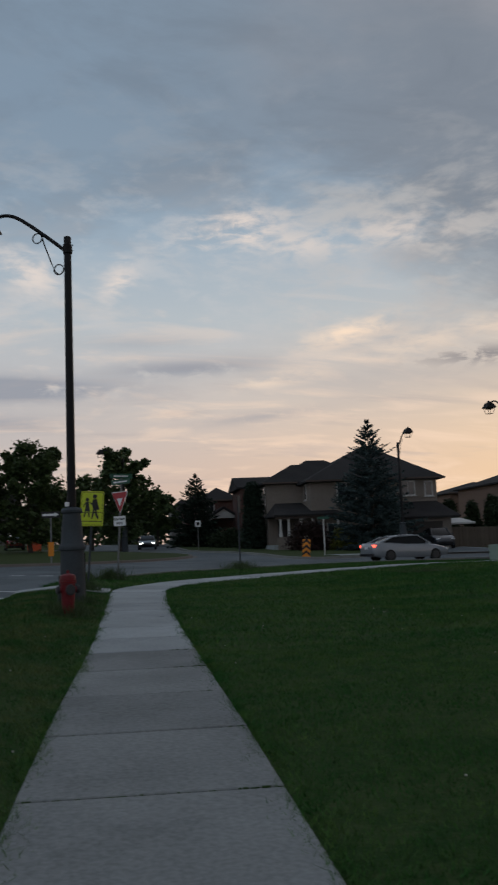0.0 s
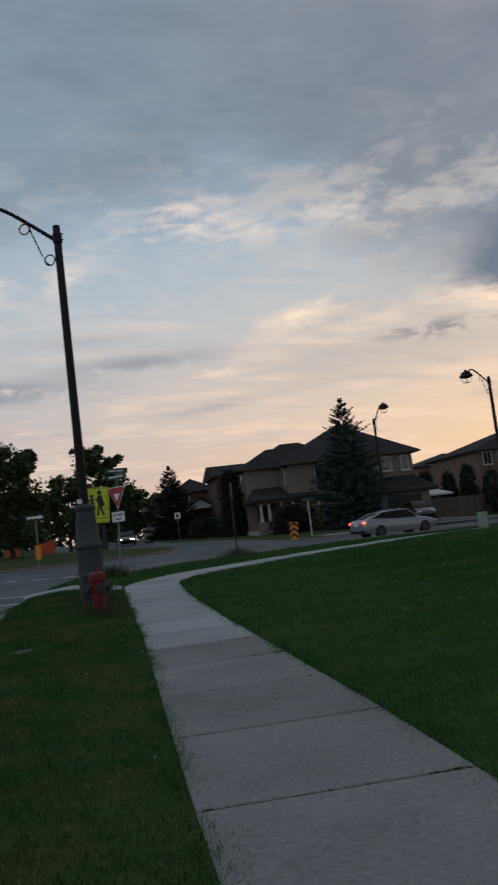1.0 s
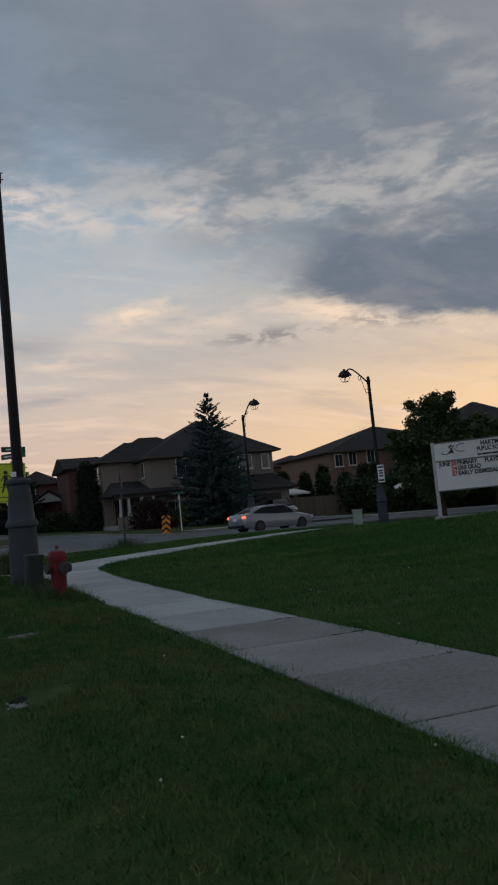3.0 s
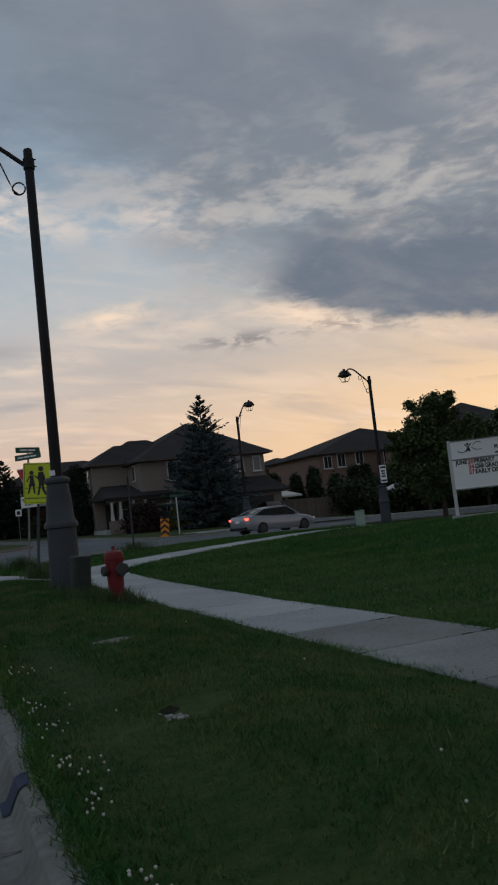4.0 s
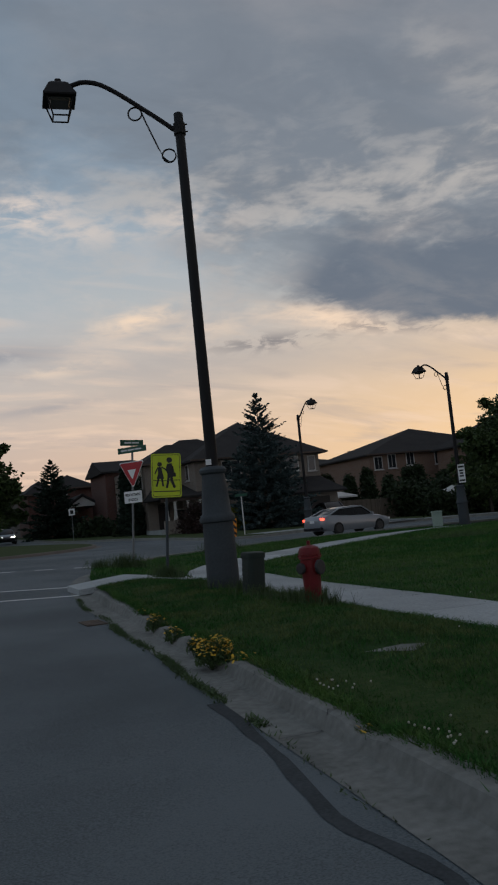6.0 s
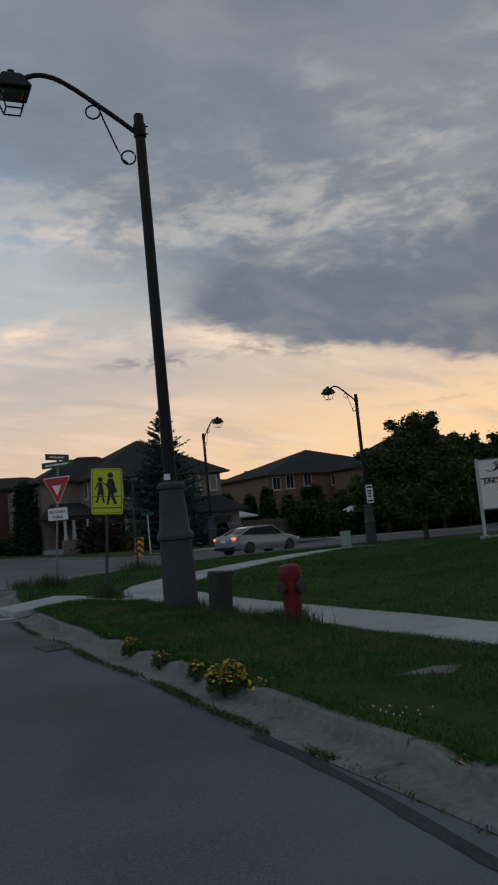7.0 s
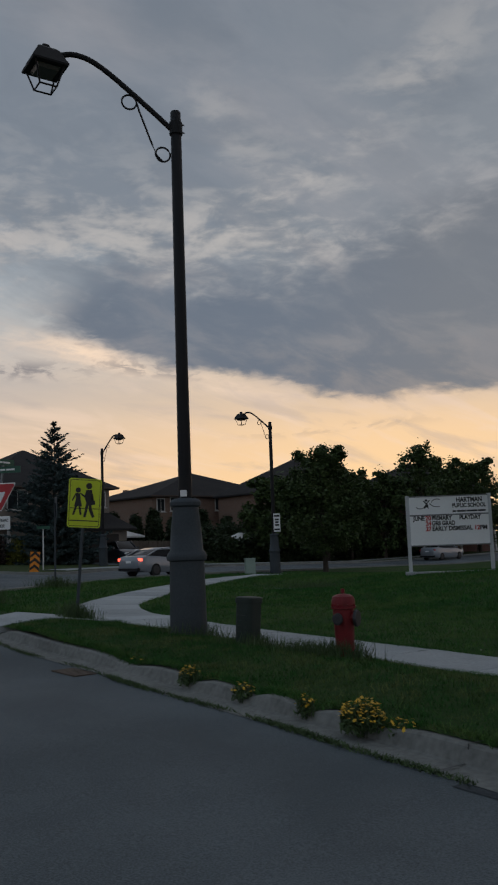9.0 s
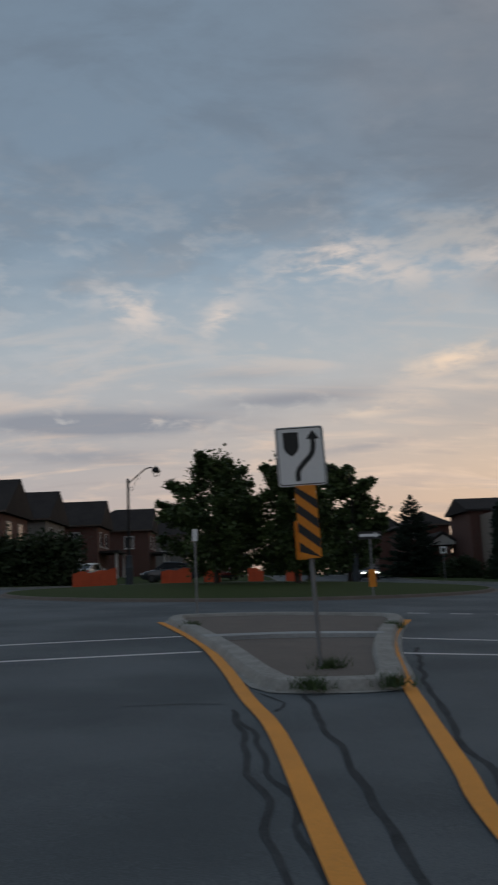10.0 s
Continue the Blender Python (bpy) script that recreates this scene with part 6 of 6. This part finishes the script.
# ---- vehicles ----
def car(m, paint, label, lit=None, tall=1.44, length=4.8, width=1.82, group="cars"):
    """A saloon or estate, nose towards +x."""
    ob = thing("car", label, "car", m, group)
    hl, hw = length / 2, width / 2
    s = tall / 1.44
    # side outline stations: x, sill z, belt z, half width
    st = [(-hl, 0.42, 0.86, 0.74), (-hl + 0.10, 0.30, 0.98, 0.86), (-hl + 0.5, 0.22, 1.03, 0.97), (-1.35, 0.20, 1.00, 1.0), (-0.5, 0.20, 0.95, 1.0), (0.5, 0.20, 0.93, 1.0), (1.05, 0.20, 0.93, 0.99), (1.6, 0.22, 0.86, 0.97), (hl - 0.25, 0.28, 0.74, 0.88), (hl - 0.06, 0.36, 0.66, 0.76), (hl, 0.44, 0.58, 0.66)]
    rows = []
    for x, z0, z1, w in st:
        z1 *= s
        b = hw * w
        rows.append([(x, -b * 0.92, z0), (x, -b, z0 + 0.12), (x, -b, (z0 + z1) / 2 + 0.05), (x, -b * 0.94, z1 - 0.05), (x, -b * 0.82, z1), (x, b * 0.82, z1), (x, b * 0.94, z1 - 0.05), (x, b, (z0 + z1) / 2 + 0.05), (x, b, z0 + 0.12), (x, b * 0.92, z0)])
    part("body", rings(bmesh.new(), rows), paint, ob, smooth=True)
    gs = [(-1.85, 1.0, 0.80), (-1.15, 1.30, 0.72), (-0.7, 1.395, 0.68), (0.0, 1.43, 0.67), (0.45, 1.38, 0.68), (1.15, 0.93, 0.80)]
    rows = [[(x, -hw * 0.86, 0.90 * s), (x, -hw * w, z * s - 0.02), (x, -hw * w * 0.9, z * s), (x, hw * w * 0.9, z * s), (x, hw * w, z * s - 0.02), (x, hw * 0.86, 0.90 * s)] for x, z, w in gs]
    part("glasshouse", rings(bmesh.new(), rows), M_DGLASS, ob, "dark tinted windows", True)
    rows = [[(x, -hw * w * 0.95, z * s - 0.015), (x, -hw * w * 0.9, z * s + 0.008), (x, hw * w * 0.9, z * s + 0.008), (x, hw * w * 0.95, z * s - 0.015)] for x, z, w in ((-1.12, 1.315, 0.73), (-0.7, 1.40, 0.69), (0.0, 1.435, 0.68), (0.42, 1.39, 0.69))]
    part("roof", rings(bmesh.new(), rows), paint, ob, smooth=True)
    for sy_ in (-1, 1):
        part("pillar", tube(bmesh.new(), [(-1.9, sy_ * hw * 0.83, 1.0 * s), (-1.12, sy_ * hw * 0.745, 1.31 * s), (0.44, sy_ * hw * 0.70, 1.385 * s), (1.2, sy_ * hw * 0.83, 0.93 * s)], 0.035, 6), paint, ob)
        part("mirror", quad_box(bmesh.new(), (0.85, sy_ * (hw + 0.09), 0.98 * s), (0.12, 0.2, 0.14)), paint, ob, bevel=0.03)
        part("tail_lamp", quad_box(bmesh.new(), (-hl + 0.10, sy_ * hw * 0.66, 0.83 * s), (0.16, 0.42, 0.13)), M_TAIL if lit == "tail" else M_SIGNR, ob, "lit red tail lamp" if lit == "tail" else "red tail lamp", bevel=0.02)
        part("head_lamp", quad_box(bmesh.new(), (hl - 0.14, sy_ * hw * 0.62, 0.64 * s), (0.18, 0.36, 0.12)), M_HEAD if lit == "head" else M_SIGNW, ob, "lit white head lamp" if lit == "head" else "clear head lamp", bevel=0.02)
        for x in (-1.38, 1.42):
            w_ = part("wheel", tube(bmesh.new(), [(x, sy_ * (hw - 0.22), 0.33), (x, sy_ * (hw - 0.20), 0.33), (x, sy_ * (hw - 0.02), 0.33), (x, sy_ * (hw + 0.005), 0.33)], [0.29, 0.335, 0.335, 0.29], 20), M_TYRE, ob)
            part("rim", tube(bmesh.new(), [(x, sy_ * (hw - 0.01), 0.33), (x, sy_ * (hw + 0.012), 0.33)], [0.235, 0.20], 10), M_RIM, w_)
    part("number_plate", quad_box(bmesh.new(), (-hl - 0.005, 0, 0.72 * s), (0.02, 0.36, 0.12)), M_SIGNW, ob, "plain pale plate")
    part("bumper", quad_box(bmesh.new(), (-hl + 0.05, 0, 0.36), (0.14, width * 0.82, 0.16)), M_BLACK, ob, bevel=0.03)
    part("grille", quad_box(bmesh.new(), (hl - 0.02, 0, 0.45), (0.10, width * 0.6, 0.16)), M_BLACK, ob, bevel=0.02)
    return ob


car(pose(15.0, 45.3, R(15, 45.3) + 0.005, 0, 1.2, 12), M_CARW, "silver saloon car with lit red tail lamps on the side road", "tail")
car(pose(24.4, 65.2, R(24.4, 65.2) + 0.16, 0, 0, -95), M_CARD, "dark sport-utility car parked on the driveway", None, 1.70, 4.6)
car(pose(1.6, 86, R(1.6, 86) + 0.005, 0, 1.2, -92), M_CARD, "dark car with lit head lamps coming down the road", "head")
car(pose(-15.5, 79.5, R(-15.5, 79.5) + 0.14, 0, 0, 175), M_CARD, "dark car parked before the brick houses", None, 1.65)
car(pose(-22.0, 78.5, R(-22, 78.5) + 0.14, 0, 0, 80), M_CARLT, "white car parked before the brick houses", None, 1.6)
car(pose(-11.2, 84, R(-11.2, 84) + 0.14, 0, 0, 100), M_CARR, "dark red car parked before the brick houses")
car(pose(53.0, 57.0, R(53, 57) + 0.005, 0, 0, 5), M_CARW, "pale silver car parked on the side road beyond the notice board", None, 1.6)

# ---- kerbside weeds, flowers and grass ----
def blades(name, pts, zs, h, w, material, seed, lean=0.5, label="", category="grass", kind="stuff"):
    """Upright blades, one triangle each."""
    g = np.random.default_rng(seed)
    n = len(pts)
    a = g.random(n) * 2 * math.pi
    d = np.stack((np.cos(a), np.sin(a), np.zeros(n)), 1)
    base = np.column_stack((pts, zs))
    hh = h * (0.55 + 0.8 * g.random(n))
    ln = (g.normal(0, lean, (n, 2)) * hh[:, None])
    tip = base + np.column_stack((ln, hh))
    ww = (w * (0.7 + 0.6 * g.random(n)))[:, None]
    v = np.stack((base - d * ww, base + d * ww, tip), 1).reshape(-1, 3)
    ob = new(name, np_mesh(name, v, 3, material))
    return tagged(ob, label, category, kind=kind)


def lawn_level(xs, ys):
    return np.array([L(float(a), float(b)) for a, b in zip(xs, ys)])


corner_poly = [tuple(p) for p in offset_line(CORNER, -0.14)] + [(70.0, -24.0)]
walk_poly = [tuple(p) for p in ca] + [tuple(p) for p in cb2[::-1]]


def scatter(x0, x1, y0, y1, density, seed):
    g = np.random.default_rng(seed)
    n = int((x1 - x0) * (y1 - y0) * density)
    xs, ys = x0 + (x1 - x0) * g.random(n), y0 + (y1 - y0) * g.random(n)
    patch = np.sin(xs * 2.1 + 1.3 * np.sin(ys * 1.7)) * np.sin(ys * 2.6 + xs) * 0.25 + 0.8
    ed = 0.05 * np.sin(ys * 9.0) + 0.035 * np.sin(ys * 23.0 + 1.0) + 0.02 * np.sin(ys * 51.0)
    on_walk = (xs > np.interp(ys, (6.0, 9.0, 13.0, 23.4), (-0.75, -0.70, -0.62, -0.60)) + 0.02 + ed) & (xs < np.interp(ys, (6.0, 9.0, 13.0, 20.0, 23.4), (0.93, 0.88, 0.84, 0.80, 0.90)) - 0.02 - ed) & (ys < 23.4) | inside(walk_poly, xs, ys) | (xs > -3.0) & (xs < -0.6) & (ys > 23.5) & (ys < 25)
    ux, uy = (xs + 2.36) * math.cos(radians(62)) - (ys - 12.84) * math.sin(radians(62)), (xs + 2.36) * math.sin(radians(62)) + (ys - 12.84) * math.cos(radians(62))
    cover = (np.abs(ux) < 0.28) & (np.abs(uy) < 0.09)
    bare = np.hypot((xs + 2.55) / 0.26, (ys - 9.48) / 0.34) < 0.9
    keep = inside(corner_poly, xs, ys) & ~on_walk & ~cover & (g.random(n) < patch) & (~bare | (g.random(n) < 0.3))
    return xs[keep], ys[keep]


for k, (x0, x1, y0, y1, dens, h, w) in enumerate(((-4.1, -0.4, 2.5, 12, 2600, 0.042, 0.0035), (-3.9, -0.4, 12, 25, 1700, 0.052, 0.0045), (0.7, 5, 3.0, 12, 2100, 0.042, 0.0035), (0.7, 7, 12, 26, 700, 0.06, 0.006),
                                                  (5, 12, 6, 26, 420, 0.06, 0.007), (-3.5, 16, 25, 44, 260, 0.08, 0.010), (7, 24, 18, 45, 160, 0.09, 0.012))):
    xs, ys = scatter(x0, x1, y0, y1, dens, 200 + k)
    blades("grass", np.column_stack((xs, ys)), lawn_level(xs, ys) - 0.005, h, w, M_VERGE if k < 2 else M_GRASS, 220 + k, label="patchy short grass of the verge" if k < 2 else "short mown green grass of the lawn")

# weeds in the seam between gutter and asphalt
g = np.random.default_rng(15)
sm = []
for _ in range(22000):
    yy = 4 + 19 * g.random()
    if g.random() < (0.45 + 0.55 * math.sin(yy * 2.9) * math.sin(yy * 1.13 + 0.4)) * (0.06 if yy < 11.8 else 1.0 if yy < 18.4 else 0.25):
        sm.append((kerb_x(yy) - 0.33 + 0.03 * math.sin(yy * 1.7) + g.normal(0, 0.03), yy))
sm = np.array(sm)
blades("gutter_weeds", sm, np.array([R(float(a), float(b)) + 0.008 for a, b in sm]), 0.03, 0.007, M_WEED, 303, 0.9, "low weeds in the seam of the gutter", "weeds")
# ragged tufts along the walk, the kerb and round the posts
g = np.random.default_rng(5)
tp = []
for _ in range(30000):
    yy = 2.5 + 21 * g.random()
    if g.random() < 0.5 * (1 + math.sin(yy * 3.1) * math.sin(yy * 1.3)):
        sp_ = 0.035 + 0.065 * abs(math.sin(yy * 2.3) * math.sin(yy * 0.7 + 1))
        tp.append((walk_w(yy) + g.normal(0, sp_), yy) if g.random() < 0.5 else (walk_e(yy) + 0.02 + g.normal(0, sp_), yy))
for _ in range(20000):
    yy = 4 + 19 * g.random()
    if g.random() < 0.35 + 0.65 * math.sin(yy * 2.7) * math.sin(yy * 1.1):
        tp.append((kerb_x(yy) + 0.20 + g.normal(0, 0.05), yy))
    elif g.random() < 0.3:
        tp.append((kerb_x(yy) + 0.24 + g.normal(0, 0.03), yy))
tp = np.array(tp)
blades("edge_grass", tp, lawn_level(tp[:, 0], tp[:, 1]), 0.055, 0.004, M_GRASS, 301, 0.8, "longer ragged grass along the edges of walk and kerb")
for nm, (px, py), rad, n, h in (("long_grass", (-1.3, 19.9), 0.5, 900, 0.20), ("long_grass", (-1.25, 16.65), 0.38, 700, 0.22), ("long_grass", (-1.36, 18.3), 0.4, 500, 0.18), ("long_grass", (-1.2, 23.9), 0.35, 700, 0.28),
                                ("long_grass", (-0.7, 29.8), 0.6, 900, 0.40), ("long_grass", (-1.5, 29.4), 0.4, 400, 0.25), ("long_grass", (4.7, 36.6), 0.9, 800, 0.35), ("long_grass", (10.6, 29.6), 1.1, 1400, 0.34), ("long_grass", (-1.05, 17.5), 0.7, 700, 0.16)):
    a, q = g.random(n) * 6.283, np.abs(g.normal(0, 0.5, n)) * rad + 0.06
    pts = np.column_stack((px + q * np.cos(a), py + q * np.sin(a)))
    pts = pts[(pts[:, 0] < -0.66) | (py > 25)]
    blades(nm, pts, lawn_level(pts[:, 0], pts[:, 1]), h, 0.007, M_WEED, int(n + px * 10), 0.35, "unmown long grass round the foot of a post", "grass")


def flower_clump(x, y, r, h, n, seed, petal=None, label="clump of yellow wild flowers growing on the kerb"):
    g = np.random.default_rng(seed)
    ob = thing("flower_clump", label, "flowers", pose(x, y, R(x, y) + 0.03), "kerb flowers")
    a, q = g.random(n * 6) * 6.283, np.sqrt(g.random(n * 6)) * r
    P = np.column_stack((q * np.cos(a), q * np.sin(a), h * (0.2 + 0.7 * g.random(n * 6)) * (1 - 0.4 * (q / r) ** 2)))
    U = g.normal(size=P.shape)
    U[:, 2] = np.abs(U[:, 2]) + 0.4
    U /= np.linalg.norm(U, axis=1)[:, None]
    W = np.cross(U, g.normal(size=P.shape))
    W /= np.linalg.norm(W, axis=1)[:, None]
    v = np.stack((P - U * 0.035, P + W * 0.009, P + U * 0.035, P - W * 0.009), 1).reshape(-1, 3)
    o2 = new("leaf_tuft", np_mesh("leaf_tuft", v, 4, M_WEED))
    o2.parent = ob
    bm = bmesh.new()
    for k in range(n):
        aa, qq = g.random() * 6.283, math.sqrt(g.random()) * r * 1.05
        cx_, cy_, cz_ = qq * math.cos(aa), qq * math.sin(aa), h * (0.75 + 0.4 * g.random()) * (1 - 0.35 * (qq / r) ** 2)
        t1, t2 = g.normal(0, 0.35, 2)
        rad = 0.014 + 0.009 * g.random()
        c = bm.verts.new((cx_, cy_, cz_ + 0.004))
        ring_ = []
        for j in range(12):
            an, rr = 2 * math.pi * j / 12, rad * (1.0 if j % 2 else 0.6)
            ring_.append(bm.verts.new((cx_ + rr * math.cos(an), cy_ + rr * math.sin(an), cz_ + rr * (t1 * math.cos(an) + t2 * math.sin(an)))))
        for j in range(12):
            bm.faces.new((c, ring_[j], ring_[(j + 1) % 12]))
    tagged(part("blossom_cluster", bm, petal or M_PETAL, ob), "small yellow blossoms", kind="stuff")
    bm = bmesh.new()
    for k in range(min(n, 40)):
        aa, qq = g.random() * 6.283, math.sqrt(g.random()) * r
        tube(bm, [(qq * 0.3 * math.cos(aa), qq * 0.3 * math.sin(aa), -0.03), (qq * math.cos(aa), qq * math.sin(aa), h * 0.85)], 0.003, 3)
    tagged(part("stem_tuft", bm, M_WEED, ob), kind="stuff")
    return ob


for k, (off, y, r, h, n) in enumerate(((0.0, 14.15, 0.20, 0.28, 150), (0.2, 13.85, 0.18, 0.14, 26), (0.02, 14.95, 0.11, 0.20, 26), (0.03, 15.95, 0.12, 0.20, 30), (0.04, 17.0, 0.13, 0.23, 44), (0.14, 10.95, 0.10, 0.10, 8), (0.2, 18.5, 0.14, 0.22, 3))):
    x = kerb_x(y) + off
    flower_clump(x, y, r, h, n, 400 + k)
# white clover heads, sown through the verge
cp_, g = [], np.random.default_rng(9)
for _ in range(110):
    if g.random() < 0.8:
        yy = float(g.choice((5.6, 6.9, 7.9, 8.6, 9.6, 10.4, 11.9))) + g.normal(0, 0.16)
        cp_.append((kerb_x(yy) + 0.26 + abs(g.normal(0, 0.14)), yy))
    else:
        cp_.append((-3.3 + 9 * g.random(), 4.5 + 12 * g.random()))
bm = bmesh.new()
for x, y in cp_:
    if -0.62 < x < 0.88:
        continue
    lathe(bm, [(0.003, L(x, y) + 0.043), (0.007, L(x, y) + 0.048), (0.008, L(x, y) + 0.054), (0.003, L(x, y) + 0.059)], 6, (x, y))
solo("clover_heads", bm, M_CLOVER, "small white clover heads in the grass", "flowers", kind="stuff")
# bare soil beside the small cover
bm = bmesh.new()
ring0 = [(-2.55 + 0.22 * math.cos(a) * (1 + 0.2 * math.sin(3 * a)), 9.48 + 0.28 * math.sin(a) * (1 + 0.2 * math.cos(2 * a))) for a in np.linspace(0, 2 * math.pi, 25)[:-1]]
rings(bm, [[(x, y, L(x, y) + 0.004) for x, y in ring0], [(-2.55 + (x + 2.55) * 0.6, 9.48 + (y - 9.48) * 0.6, L(-2.55 + (x + 2.55) * 0.6, 9.48 + (y - 9.48) * 0.6) + 0.006) for x, y in ring0]])
solo("bare_soil", bm, M_HOLE, "dark bare patch of soil in the lawn", "soil", kind="stuff")
# crumbs of pale concrete at the rim of the bare patch
bm, g = bmesh.new(), np.random.default_rng(31)
for _ in range(22):
    x, y, q = -2.74 + g.normal(0, 0.05), 9.36 + g.normal(0, 0.09), 0.012 + 0.03 * g.random()
    quad_box(bm, (0, 0, 0), (q, q * 1.5, q * 0.6), pose(x, y, L(x, y) + 0.012, g.normal(0, 15), g.normal(0, 15), 360 * g.random()))
solo("rubble", bm, M_KERB2, "pale crumbs of concrete beside a bare patch of lawn", "rubble", kind="stuff")
# weeds on the median
for k, (x, y) in enumerate(((-8.85, 22.95), (-8.2, 21.2), (-9.3, 21.1), (-6.6, 29.8), (-11.3, 30.5))):
    n = 160
    a, q = g.random(n) * 6.283, np.abs(g.normal(0, 0.14, n))
    pts = np.column_stack((x + q * np.cos(a), y + q * np.sin(a)))
    blades("weeds", pts, np.array([R(float(p), float(q_)) + 0.06 for p, q_ in pts]), 0.16, 0.012, M_WEED, 500 + k, 0.6, "green weeds in the cracks of the median", "weeds")
